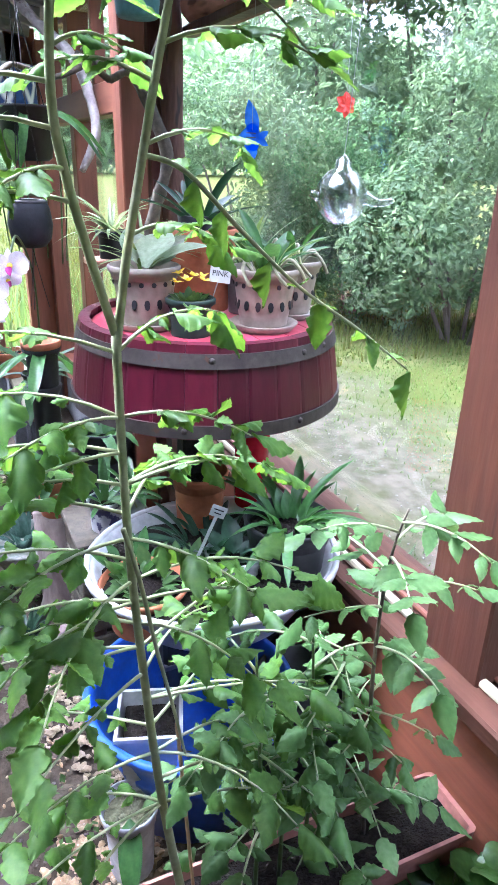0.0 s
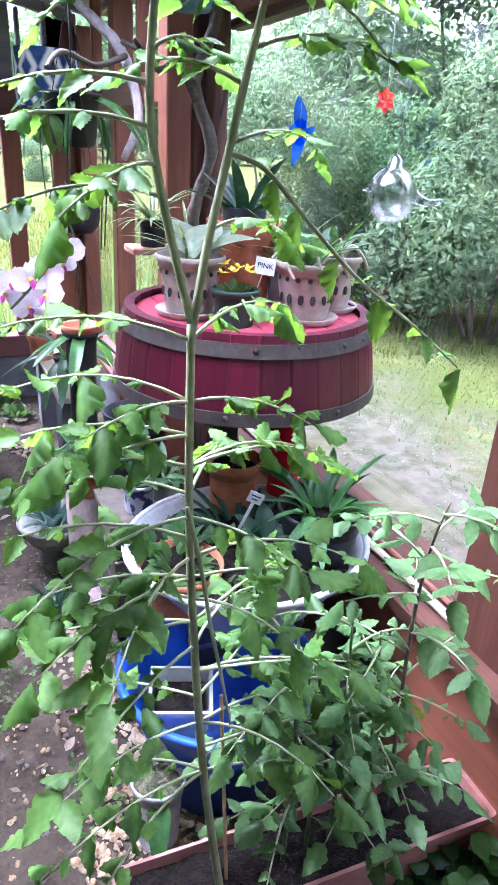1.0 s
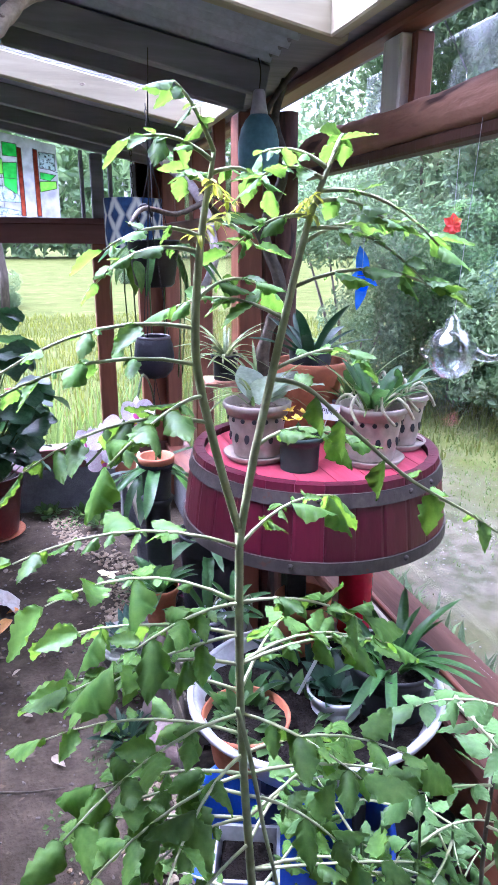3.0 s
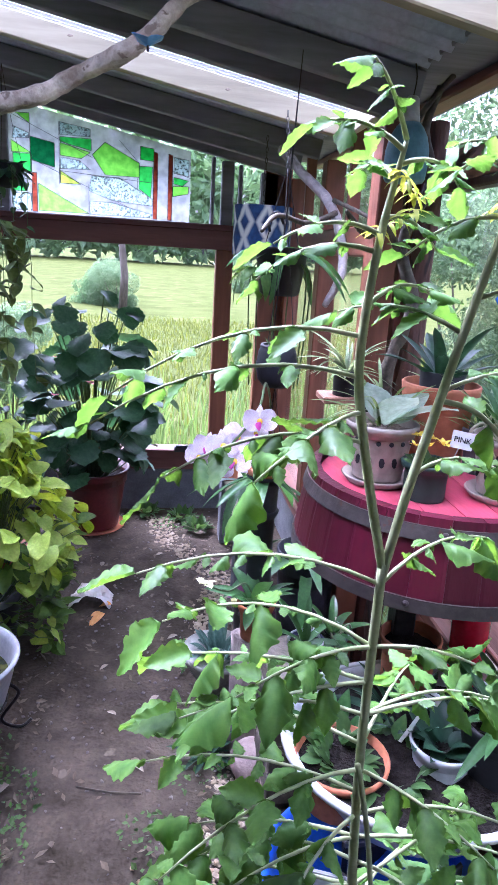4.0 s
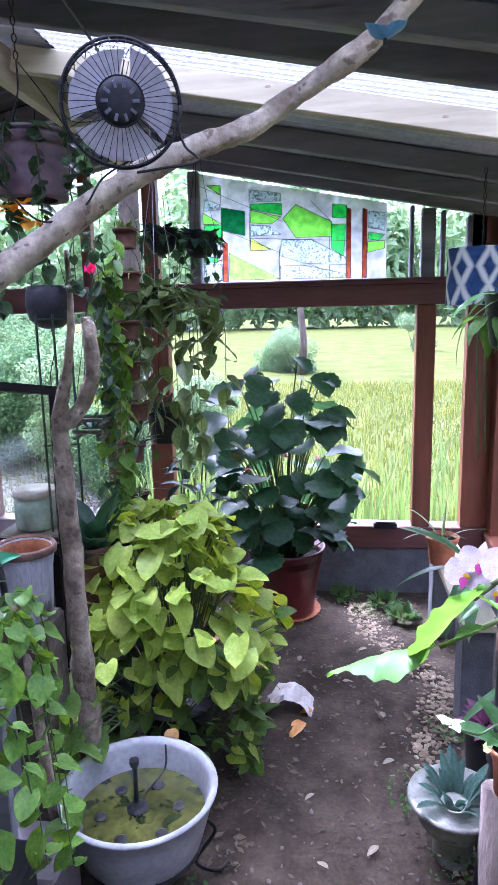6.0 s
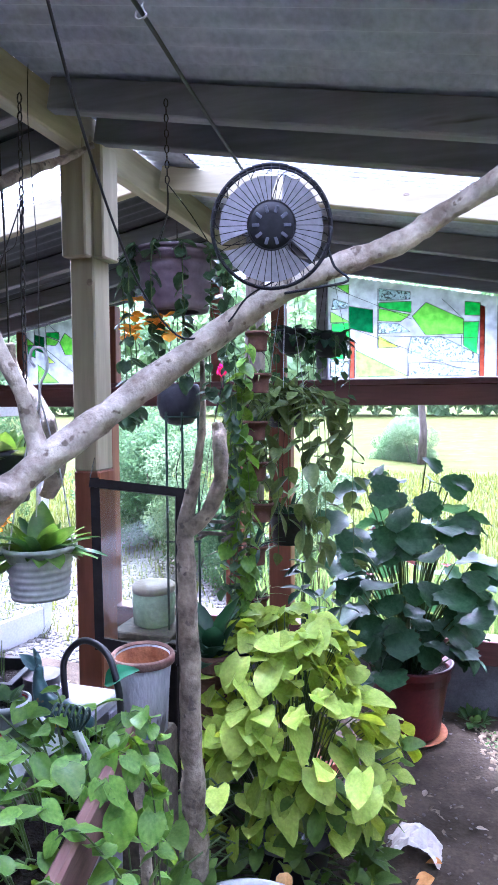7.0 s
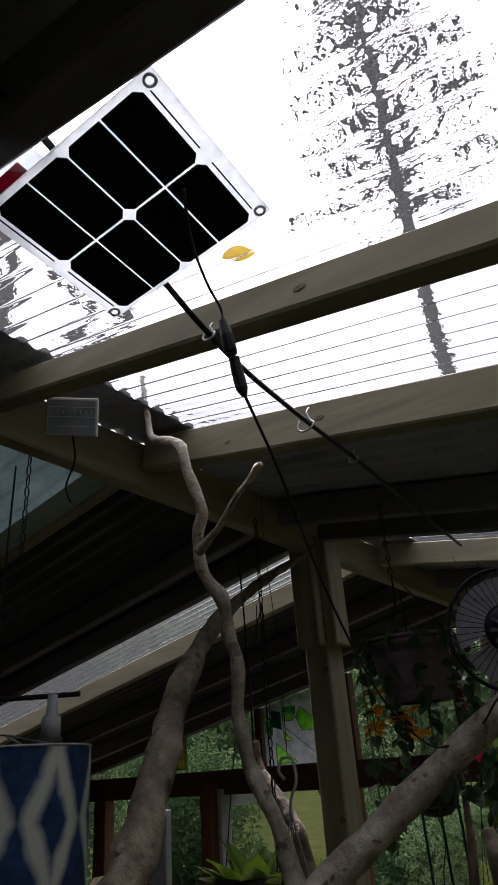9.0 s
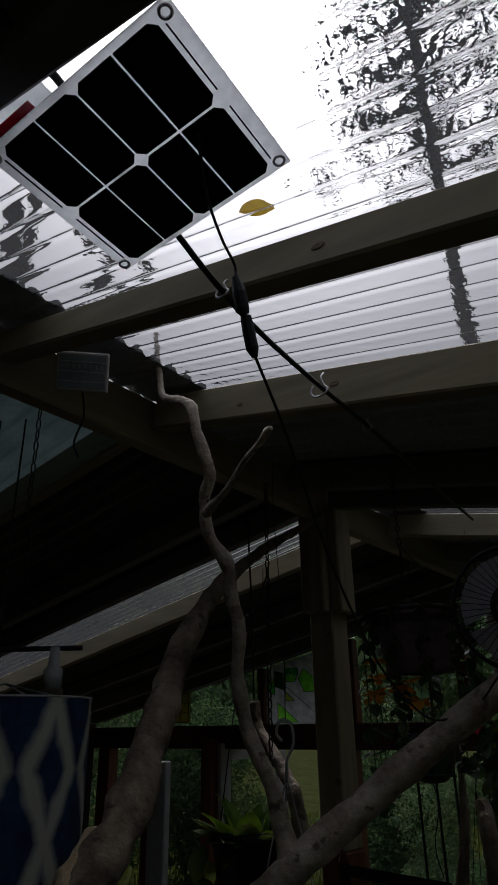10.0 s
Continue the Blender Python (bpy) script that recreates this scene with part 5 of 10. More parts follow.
# main-stem leaves: height, heading, length, pitch
rr = random.Random(5)
for i, (z, hd, ln, pt) in enumerate(((0.61, 112, 0.33, 2), (0.73, -82, 0.28, 15), (0.77, -60, 0.24, 15), (0.82, -95, 0.34, 10), (0.86, -45, 0.20, 20), (0.88, 95, 0.15, 15),
                                     (0.92, 70, 0.20, 18), (0.96, 80, 0.20, 18), (1.00, -95, 0.24, 20), (1.02, 74, 0.26, 22), (1.08, -40, 0.18, 25),
                                     (1.10, 68, 0.26, 20), (1.12, 86, 0.21, 22), (1.15, -75, 0.20, 20), (1.18, 78, 0.25, 18), (1.22, 62, 0.24, 25), (1.28, -60, 0.17, 30), (1.30, 85, 0.26, 25), (0.92, -120, 0.18, 5), (1.06, -130, 0.16, 5), (0.66, -100, 0.26, 18), (0.70, -125, 0.22, 14), (0.79, -110, 0.28, 15), (0.90, -70, 0.26, 18), (0.97, -100, 0.24, 12), (0.85, 125, 0.24, 12), (0.99, 130, 0.22, 12), (1.12, -85, 0.24, 16), (1.16, 100, 0.20, 8), (1.05, 105, 0.24, 10), (0.95, 100, 0.22, 6), (0.88, 75, 0.22, 10), (0.74, 60, 0.18, 14), (0.70, 95, 0.24, 10), (0.63, 100, 0.26, 14), (1.20, -100, 0.16, 12), (1.24, 110, 0.16, 15), (0.58, -110, 0.20, 20), (0.62, 60, 0.16, 20))):
    q = min(ppath, key=lambda v: abs(v.z + O.z - z))
    compound_leaf(tom, q, hd, ln, pt, TOM_BIG, TOM_SMALL, 4, i, droop=0.45, size=1.0)
for i, (path, k, hd, ln, pt) in enumerate(((lpath, 9, 95, 0.20, 18), (lpath, 14, 88, 0.26, 15), (lpath, 18, 80, 0.24, 12), (lpath, 11, 140, 0.14, 10), (lpath, 20, -50, 0.12, 30),
                                           (rpath, 8, -60, 0.15, 20), (rpath, 14, -80, 0.16, 25), (rpath, 17, 60, 0.13, 30), (rpath, 19, -95, 0.18, 25), (rpath, 22, -70, 0.17, 28))):
    compound_leaf(tom, path[k], hd, ln, pt, TOM_SMALL if k < 12 else TOM_TOP, TOM_TOP if k > 11 else TOM_SMALL, 4, 40 + i, droop=0.5, size=1.0)
for i, (path, k, hd, ln, pt) in enumerate(((lpath, 24, 95, 0.10, 25), (lpath, 27, 10, 0.07, 40), (lpath, 28, -80, 0.08, 25), (lpath, 25, -60, 0.08, 15), (lpath, 30, 120, 0.05, 60), (lpath, 29, 80, 0.08, 40), (rpath, 25, -75, 0.10, 20),
                                           (rpath, 26, -110, 0.13, 10), (rpath, 28, 60, 0.07, 40), (rpath, 30, -40, 0.06, 45), (rpath, 27, 90, 0.08, 30), (rpath, 23, -90, 0.14, 12), (lpath, 23, 75, 0.12, 18), (rpath, 24, 70, 0.09, 10))):
    compound_leaf(tom, path[k], hd, ln, pt, TOM_TOP, TOM_TOP, 3, 60 + i, droop=0.6, size=0.85)
# the long shoot that reaches to the window
shoot = [Vector(p) - O for p in ((0.352, 1.50, 1.50), (0.40, 1.50, 1.485), (0.466, 1.50, 1.425), (0.545, 1.50, 1.358), (0.649, 1.51, 1.293), (0.745, 1.52, 1.226))]
part("shoot", tube(smooth_path(shoot), smooth_radii([0.0032, 0.003, 0.0028, 0.0024, 0.002, 0.0014]), 7), TOM_STEM, tom, smooth=True)
sp = smooth_path(shoot)
for i, (k, hd, pt, sz) in enumerate(((10, -150, -70, 1.2), (13, 10, 5, 1.0), (15, -130, -75, 1.25), (18, -30, -5, 1.1), (20, 150, -75, 1.35), (21, -20, 5, 1.0), (24, -60, -10, 1.1), (25, 170, -60, 1.0), (30, -160, -75, 1.7), (28, -40, 0, 1.2), (7, -140, -60, 1.1), (6, 0, 20, 0.9))):
    put_leaf(TOM_BIG[i % 4], aim(sp[k], hd, pt, 10 * (-1) ** i, sz * 0.8), tom, "leaflet")
# flower buds
bud = leaf_mesh("bud_petal", leaf_mat("bud", (0.35, 0.42, 0.08), (0.55, 0.55, 0.12), vary=0.1), 0.018, 0.005, "strap", 0.6, 0.3, 4)
for i, (path, k) in enumerate(((lpath, 27), (rpath, 25), (lpath, 25))):
    for j in range(6):
        base = path[k] + Vector((0.018 * math.cos(i * 2 + j * 0.4) + 0.006, 0.012 * math.sin(j), -0.012 + 0.004 * j))
        rosette(tom, base, bud, 4, 0.001, (-40, 20), (0.8, 1.2), i * 10 + j, "bud")

# young plants in the planter and beside it
for n, (x, y, h, sd) in enumerate(((0.50, 1.455, 0.50, 1), (0.60, 1.46, 0.52, 2), (0.55, 1.46, 0.42, 3), (0.66, 1.455, 0.46, 4))):
    t = thing("tomato_seedling", (x, y, 0.32), "young tomato plant growing in the long planter", "plant", group="young tomato plants")
    ps = smooth_path([(0, 0, 0), (0.008, 0.015, h * 0.5), (0.0, 0.03, h)], 5)
    part("stem", tube(ps, smooth_radii([0.0045, 0.0035, 0.0018], 5), 7), STEM, t, smooth=True)
    for i in range(9):
        compound_leaf(t, ps[3 + (i * 7) // 9], 137 * i + 40 * n, 0.15, 25, TOM_LOW, TOM_LOW, 3, 100 + 10 * n + i, droop=0.5)
ps2 = thing("pinnate_sapling", (0.735, 1.465, 0.32), "slender dark-stemmed sapling with pale pinnate leaves", "plant")
path = smooth_path([(0, 0, 0), (-0.01, 0.005, 0.20), (-0.02, 0.01, 0.45), (-0.012, 0.01, 0.62), (0.01, 0.01, 0.70)], 5)
part("stem", tube(path, smooth_radii([0.0045, 0.004, 0.0035, 0.0025, 0.0015], 5), 7), DARK_STEM, ps2, smooth=True)
for i in range(13):
    compound_leaf(ps2, path[6 + (i * 13) // 13], 137 * i, 0.14, 35 - i, PINNATE, PINNATE, 3, 200 + i, droop=0.45)
for i in range(3):
    compound_leaf(ps2, path[2 + i], (-30, -120, 80)[i], 0.13, 25, PINNATE, PINNATE, 3, 220 + i, droop=0.4)
# creeping round-leaved plant in front of the planter
cr = thing("creeping_plant", (0.80, 1.27, 0.02), "low clump of glossy round green leaves", "plant")
bm = bmesh.new()
rr = random.Random(9)
for i in range(330):
    a, r = rr.uniform(0, 6.28), 0.25 * math.sqrt(rr.random())
    x, y = r * math.cos(a) * 1.15, r * math.sin(a) * 0.42
    h = 0.19 + 0.10 * rr.random() - 0.12 * r + max(0.0, x) * 0.25
    tube([(x * 0.6, y * 0.6, 0), (x, y, h)], 0.0015, 5, bm)
    put_leaf(ROUND, aim((x, y, h), rr.uniform(0, 360), rr.uniform(-20, 30), rr.uniform(-25, 25), rr.uniform(0.7, 1.15)), cr)
part("stems", bm, STEM, cr)

# ---- stained glass ----


def glass_colour(name, c, clear=0.5, grain=30.0):
    """Coloured art glass: part see-through, part glowing with the light behind it, with streaks."""
    m = bpy.data.materials.new(name)
    m.use_nodes = True
    nt = m.node_tree
    nt.nodes.remove(nt.nodes["Principled BSDF"])
    co = nt.nodes.new("ShaderNodeTexCoord")
    n1 = nt.nodes.new("ShaderNodeTexNoise")
    n1.inputs["Scale"].default_value = grain
    n1.inputs["Detail"].default_value = 5
    nt.links.new(co.outputs["Object"], n1.inputs["Vector"])
    mr = nt.nodes.new("ShaderNodeValToRGB")
    mr.color_ramp.elements[0].position, mr.color_ramp.elements[1].position = 0.35, 0.65
    mr.color_ramp.elements[0].color = (*[0.75 * v for v in c], 1)
    mr.color_ramp.elements[1].color = (*[min(1, 1.25 * v) for v in c], 1)
    nt.links.new(n1.outputs["Fac"], mr.inputs["Fac"])
    a = nt.nodes.new("ShaderNodeBsdfTransparent")
    b = nt.nodes.new("ShaderNodeBsdfTranslucent")
    for s in (a, b):
        nt.links.new(mr.outputs["Color"], s.inputs["Color"])
    mx = nt.nodes.new("ShaderNodeMixShader")
    mx.inputs[0].default_value = 1 - clear
    nt.links.new(a.outputs[0], mx.inputs[1])
    nt.links.new(b.outputs[0], mx.inputs[2])
    nt.links.new(mx.outputs[0], nt.nodes["Material Output"].inputs["Surface"])
    return m


G_GREEN = glass_colour("green_glass", (0.16, 0.74, 0.18), 0.6)
G_LIME = glass_colour("lime_glass", (0.42, 0.95, 0.16), 0.6)
G_DARK = glass_colour("bottle_green_glass", (0.03, 0.26, 0.09))
G_YELLOW = glass_colour("yellow_green_glass", (0.62, 0.78, 0.16))
G_RUST = glass_colour("rust_glass", (0.34, 0.10, 0.05), 0.2)
G_CLEAR = glass_colour("milky_glass", (0.31, 0.32, 0.335), 0.22, 16.0)
G_SEEDY = glass_colour("seedy_clear_glass", (0.60, 0.70, 0.66), 0.8, 90.0)
seed = [n for n in G_SEEDY.node_tree.nodes if n.type == "VALTORGB"][0].color_ramp
seed.elements[0].color = (0.28, 0.34, 0.31, 1)
seed.elements[0].position, seed.elements[1].position = 0.40, 0.47
LEAD = surf("lead_came", (0.05, 0.05, 0.05), (0.09, 0.09, 0.09), 30, 0.5, 0.1, metal=0.5)


def glass_panel(name, x0, width, z0, pieces, lines, label, top):
    """A leaded panel: a clear ground, coloured pieces set into it and lead lines, cut off under the rafters."""
    w = tagged(new(name), label, "window", kind="structure")
    bm = bmesh.new()
    vs = [bm.verts.new(v) for v in ((x0, WALL_Y + 0.034, z0), (x0 + width, WALL_Y + 0.034, z0), (x0 + width, WALL_Y + 0.034, top(x0 + width)), (x0, WALL_Y + 0.034, top(x0)))]
    bm.faces.new(vs)
    g = part("ground_glass", bm, G_CLEAR, w)
    g.visible_shadow = False
    for mat, poly in pieces:
        bm = bmesh.new()
        f = bm.faces.new([bm.verts.new((x0 + width * u, WALL_Y + 0.028, z0 + v)) for u, v in poly])
        r = bmesh.ops.extrude_face_region(bm, geom=[f])
        bmesh.ops.translate(bm, vec=(0, 0.003, 0), verts=[v for v in r["geom"] if isinstance(v, bmesh.types.BMVert)])
        bmesh.ops.recalc_face_normals(bm, faces=bm.faces[:])
        p = part("glass_piece", bm, mat, w)
        p.visible_shadow = False
        pts = [(x0 + width * u, WALL_Y + 0.027, z0 + v) for u, v in poly]
        bm = bmesh.new()
        for a, b in zip(pts, pts[1:] + pts[:1]):
            tube([a, b], 0.0022, 4, bm)
        part("came", bm, LEAD, w)
    for (u0, v0), (u1, v1) in lines:
        part("came", tube([(x0 + width * u0, WALL_Y + 0.028, z0 + v0), (x0 + width * u1, WALL_Y + 0.028, z0 + v1)], 0.002, 4), LEAD, w)
    return w


PIECES = [
    (G_LIME, ((0.04, 0.51), (0.115, 0.51), (0.115, 0.46))), (G_LIME, ((0.015, 0.37), (0.12, 0.31), (0.015, 0.31))), (G_GREEN, ((0.022, 0.305), (0.12, 0.305), (0.12, 0.21), (0.022, 0.245))),
    (G_DARK, ((0.115, 0.395), (0.245, 0.37), (0.245, 0.245), (0.115, 0.275))), (G_GREEN, ((0.275, 0.405), (0.445, 0.405), (0.445, 0.345), (0.275, 0.38))), (G_LIME, ((0.275, 0.375), (0.44, 0.335), (0.39, 0.30), (0.275, 0.31))),
    (G_LIME, ((0.45, 0.325), (0.52, 0.395), (0.71, 0.30), (0.71, 0.225), (0.52, 0.225))), (G_GREEN, ((0.715, 0.39), (0.79, 0.38), (0.79, 0.315), (0.715, 0.32))), (G_GREEN, ((0.71, 0.285), (0.785, 0.285), (0.775, 0.12), (0.71, 0.165))),
    (G_LIME, ((0.155, 0.155), (0.43, 0.012), (0.155, 0.012))), (G_YELLOW, ((0.275, 0.23), (0.385, 0.165), (0.275, 0.165))), (G_GREEN, ((0.015, 0.135), (0.09, 0.135), (0.09, 0.11), (0.015, 0.11))),
    (G_RUST, ((0.12, 0.21), (0.147, 0.21), (0.147, 0.005), (0.12, 0.005))), (G_RUST, ((0.79, 0.365), (0.813, 0.36), (0.813, 0.005), (0.79, 0.005))), (G_RUST, ((0.874, 0.36), (0.897, 0.355), (0.897, 0.005), (0.874, 0.005))),
    (G_SEEDY, ((0.445, 0.215), (0.60, 0.215), (0.785, 0.115), (0.785, 0.075), (0.56, 0.09), (0.43, 0.135))), (G_SEEDY, ((0.275, 0.48), (0.44, 0.455), (0.44, 0.415), (0.275, 0.415))),
    (G_SEEDY, ((0.015, 0.10), (0.115, 0.10), (0.115, 0.01), (0.015, 0.01))), (G_SEEDY, ((0.435, 0.08), (0.56, 0.08), (0.785, 0.03), (0.785, 0.01), (0.435, 0.01))), (G_SEEDY, ((0.275, 0.30), (0.38, 0.29), (0.44, 0.245), (0.275, 0.24))),
    (G_SEEDY, ((0.905, 0.345), (0.99, 0.335), (0.99, 0.25), (0.905, 0.26))), (G_SEEDY, ((0.03, 0.44), (0.11, 0.41), (0.11, 0.385), (0.02, 0.38))),
    (G_GREEN, ((0.905, 0.24), (0.99, 0.225), (0.955, 0.195), (0.905, 0.205))), (G_LIME, ((0.90, 0.19), (0.99, 0.195), (0.99, 0.155), (0.90, 0.135))),
]
LINES = [((0.115, 0.51), (0.115, 0.21)), ((0.27, 0.48), (0.27, 0.16)), ((0.0, 0.51), (0.45, 0.31)), ((0.12, 0.28), (0.70, 0.04)), ((0.27, 0.23), (0.79, 0.20)), ((0.43, 0.17), (0.43, 0.0)), ((0.60, 0.41), (0.71, 0.30)), ((0.0, 0.19), (0.12, 0.17)), ((0.70, 0.22), (0.70, 0.0)), ((0.90, 0.27), (1.0, 0.24))]
glass_panel("window_2", -0.77, 1.0, 1.778, PIECES, LINES, "leaded stained glass panel in greens and clear glass", lambda x: under(x) - 0.005)
glass_panel("window_3", -2.72, 0.55, 1.778, [(m, tuple((u * 1.0, v * 0.8) for u, v in p)) for m, p in PIECES[:11]], LINES[:4], "second leaded stained glass panel with green pieces", lambda x: under(x) - 0.005)

# ---- red pot with a dark lobed plant ----
rp = pot("glazed_pot", (-0.30, 4.62, 0.02), 0.215, 0.15, 0.36, surf("oxblood_glaze", (0.065, 0.010, 0.012), (0.12, 0.022, 0.02), 5, 0.3, 0.08, spots=(0.30, 0.12, 0.08), spot_at=0.7), "large oxblood glazed pot on a saucer with dark lobed leaves", "planter", lip=0.012, rim_h=0.05)
saucer(rp, 0.19, -0.018, TERRACOTTA)
rr = random.Random(31)
PINK_FL = leaf_mesh("pink_petal", leaf_mat("pink_petal", (0.62, 0.16, 0.17), (0.78, 0.30, 0.28), vary=0.15), 0.03, 0.022, "ovate", 0.2, 0.2, 4)
for i in range(92):
    d = Vector((rr.gauss(0, 1), rr.gauss(0, 1), rr.gauss(0, 1))).normalized() * (0.55 + 0.45 * rr.random())
    x, y, h = 0.02 + d.x * 0.34, -0.10 + d.y * 0.24, 0.87 + d.z * 0.52
    st = part("stalk", tube(smooth_path([(x * 0.15, y * 0.15, 0.28), (x * 0.45, y * 0.5, h * 0.7), (x, y, h)], 4), 0.0035, 5), STEM, rp, smooth=True)
    put_leaf(BEGONIA, aim((x, y, h), math.degrees(math.atan2(-x, y)) + rr.uniform(-40, 40), rr.uniform(-48, 15), rr.uniform(-25, 25), rr.uniform(0.55, 1.15) * (0.75 if h > 1.2 else 1)), st)
for i in range(46):
    a, r, h = rr.uniform(0, 6.28), rr.uniform(0.12, 0.30), rr.uniform(0.36, 0.72)
    x, y = r * math.cos(a), r * math.sin(a) * 0.8 - 0.04
    st = part("stalk", tube(smooth_path([(x * 0.2, y * 0.2, 0.28), (x * 0.6, y * 0.6, h * 0.8), (x, y, h)], 4), 0.0035, 5), STEM, rp, smooth=True)
    put_leaf(BEGONIA, aim((x, y, h), math.degrees(math.atan2(-x, y)) + rr.uniform(-50, 50), rr.uniform(-60, 10), rr.uniform(-25, 25), rr.uniform(0.5, 0.9)), st)
for i in range(9):
    a = i * 0.8
    c = (0.25 * math.cos(a), 0.18 * math.sin(a) - 0.12, 0.75 + 0.08 * (i % 4))
    rosette(rp, c, PINK_FL, 5, 0.004, (0, 40), (0.7, 1.0), 300 + i, "petal")

# ---- lime arrowhead plant ----
sy = thing("arrowhead_plant", (-0.62, 3.42, 0.0), "large bushy arrowhead vine with lime green leaves", "plant")
part("pot", lathe([(0.12, 0), (0.15, 0.2), (0.155, 0.21), (0.14, 0.2), (0.001, 0.18)], 24, ends=False), BLACK_PLASTIC, sy, smooth=True)
HEART_OLD = leaf_mesh("older_arrowhead_leaf", leaf_mat("green_arrowhead_leaf", (0.075, 0.155, 0.028), (0.15, 0.25, 0.055), vary=0.3, scale=14), 0.15, 0.10, "heart", 0.35, 0.2, 8)
stems = bmesh.new()
inner = {True: bmesh.new(), False: bmesh.new()}
for i in range(900):
    k = rr.random()
    a = rr.uniform(0, 2 * math.pi)
    h = 0.05 + 0.88 * k ** 0.9
    rmax = 0.42 * math.sqrt(max(0.05, 1 - ((h - 0.36) / 0.60) ** 2))
    depth = math.sqrt(rr.random())
    r = rmax * (0.45 + 0.45 * depth + 0.14 * math.sin(3.0 * a + 7.0 * h) * math.sin(2.0 * a - 5.0 * h))
    x, y = r * math.cos(a), r * 0.9 * math.sin(a)
    young = (h > 0.55 and i % 6 > 0) or (h > 0.34 and i % 2 > 0) or i % 6 == 0
    size = (0.36 + 0.46 * rr.random() ** 1.6) * (1.0 if h > 0.4 else 0.78)
    m = aim((x, y, h), math.degrees(math.atan2(-x, y)) + rr.uniform(-75, 75), rr.uniform(-60, 25), rr.uniform(-40, 40), size)
    if i % 3 == 0:
        tube([(x * 0.25, y * 0.25, h * 0.4 + 0.02), (x * 0.7, y * 0.7, h * 0.85 + 0.02), (x, y, h)], 0.0025, 4, stems)
    if depth > 0.72 and y < 0.12 and i % 2:
        put_leaf(HEART if young else HEART_OLD, m, sy)
    else:
        b = inner[young]
        first_new = len(b.verts)
        b.from_mesh((HEART if young else HEART_OLD))
        b.verts.ensure_lookup_table()
        for v in b.verts[first_new:]:
            v.co = m @ v.co
tagged(part("stem", stems, STEM, sy), kind="stuff")
for young, b in inner.items():
    tagged(part("inner_foliage", b, LIME_LEAF if young else HEART_OLD.materials[0], sy, smooth=True), kind="stuff")
for i in range(34):
    x, y, h = rr.uniform(-0.24, -0.10), rr.uniform(-0.58, -0.40), rr.uniform(0.12, 0.60)
    st = part("stalk", tube([(x * 0.3, y * 0.3, h * 0.5), (x * 0.7, y * 0.7, h * 0.95), (x, y, h)], 0.003, 4), STEM, sy)
    put_leaf(HEART if i % 4 == 0 else HEART_OLD, aim((x, y, h), 180 + rr.uniform(-70, 70), rr.uniform(-40, 15), rr.uniform(-30, 30), rr.uniform(0.4, 0.8)), st)
for x, y, z in ((0.10, -0.40, 0.36), (-0.18, -0.33, 0.50)):
    put_leaf(leaf_mesh("withered_leaf", leaf_mat("withered_leaf", (0.42, 0.24, 0.08), (0.55, 0.36, 0.14), vary=0.1), 0.07, 0.05, "ovate", 0.9, 0.5, 6), aim((x, y, z), 170, -30), sy, "withered_leaf")

# ---- enamel basin on an iron stand ----
ba = thing("enamel_basin", (-0.557, 2.764, 0.14), "white enamel basin of green water with a little fountain", "basin")
part("bowl", lathe([(0.11, 0.0), (0.125, 0.004), (0.165, 0.06), (0.19, 0.15), (0.2, 0.205), (0.212, 0.212), (0.213, 0.22), (0.2, 0.222), (0.19, 0.205), (0.18, 0.15), (0.15, 0.06), (0.11, 0.012), (0.001, 0.01)], 48, ends=False),
     surf("grey_white_enamel", (0.27, 0.275, 0.285), (0.40, 0.405, 0.41), 6, 0.3, 0.04, spots=(0.3, 0.3, 0.3), spot_at=0.74), ba, smooth=True)
bm = bmesh.new()
bmesh.ops.create_circle(bm, cap_ends=True, segments=40, radius=0.176)
WATER = surf("green_pond_water", (0.012, 0.016, 0.006), (0.125, 0.125, 0.032), 7, 0.05, 0.05, spots=(0.02, 0.028, 0.01), spot_at=0.56, spec=0.5)
w = part("water", bm, WATER, ba, "murky green water")
w.location = (0, 0, 0.14)
part("fountain_stem", tube([(-0.015, 0.02, 0.10), (-0.02, 0.03, 0.27)], 0.007, 8), BLACK_PLASTIC, ba)
part("fountain_cap", lathe([(0.011, 0.255), (0.014, 0.265), (0.013, 0.275), (0.001, 0.276)], 12), BLACK_PLASTIC, ba).location = (-0.02, 0.03, 0.0)
part("fountain_base", lathe([(0.028, 0.135), (0.03, 0.145), (0.02, 0.152), (0.001, 0.152)], 16), BLACK_PLASTIC, ba).location = (-0.01, 0.01, 0)
for i in range(6):
    a = i * 1.05 + 0.3
    part("sucker", lathe([(0.017, 0.137), (0.018, 0.143), (0.01, 0.147), (0.001, 0.147)], 12), BLACK_PLASTIC, ba).location = (0.105 * math.cos(a), 0.105 * math.sin(a), 0)
part("cable", tube(smooth_path([(0.03, 0.17, 0.225), (0.03, 0.15, 0.16), (0.0, 0.08, 0.145), (-0.01, 0.02, 0.145)], 5), 0.003, 6), BLACK_PLASTIC, ba)
stn = thing("iron_stand", (-0.557, 2.764, 0.0), "twisted black wrought iron stand under the basin", "stand")
for i in range(4):
    a = i * math.pi / 2 + 0.5
    c, s = math.cos(a), math.sin(a)
    part("leg", tube(smooth_path([(0.17 * c, 0.17 * s, 0.205), (0.21 * c, 0.21 * s, 0.15), (0.15 * c, 0.15 * s, 0.07), (0.21 * c, 0.21 * s, 0.015), (0.25 * c, 0.25 * s, 0.03)], 6), 0.006, 7), IRON, stn, smooth=True)
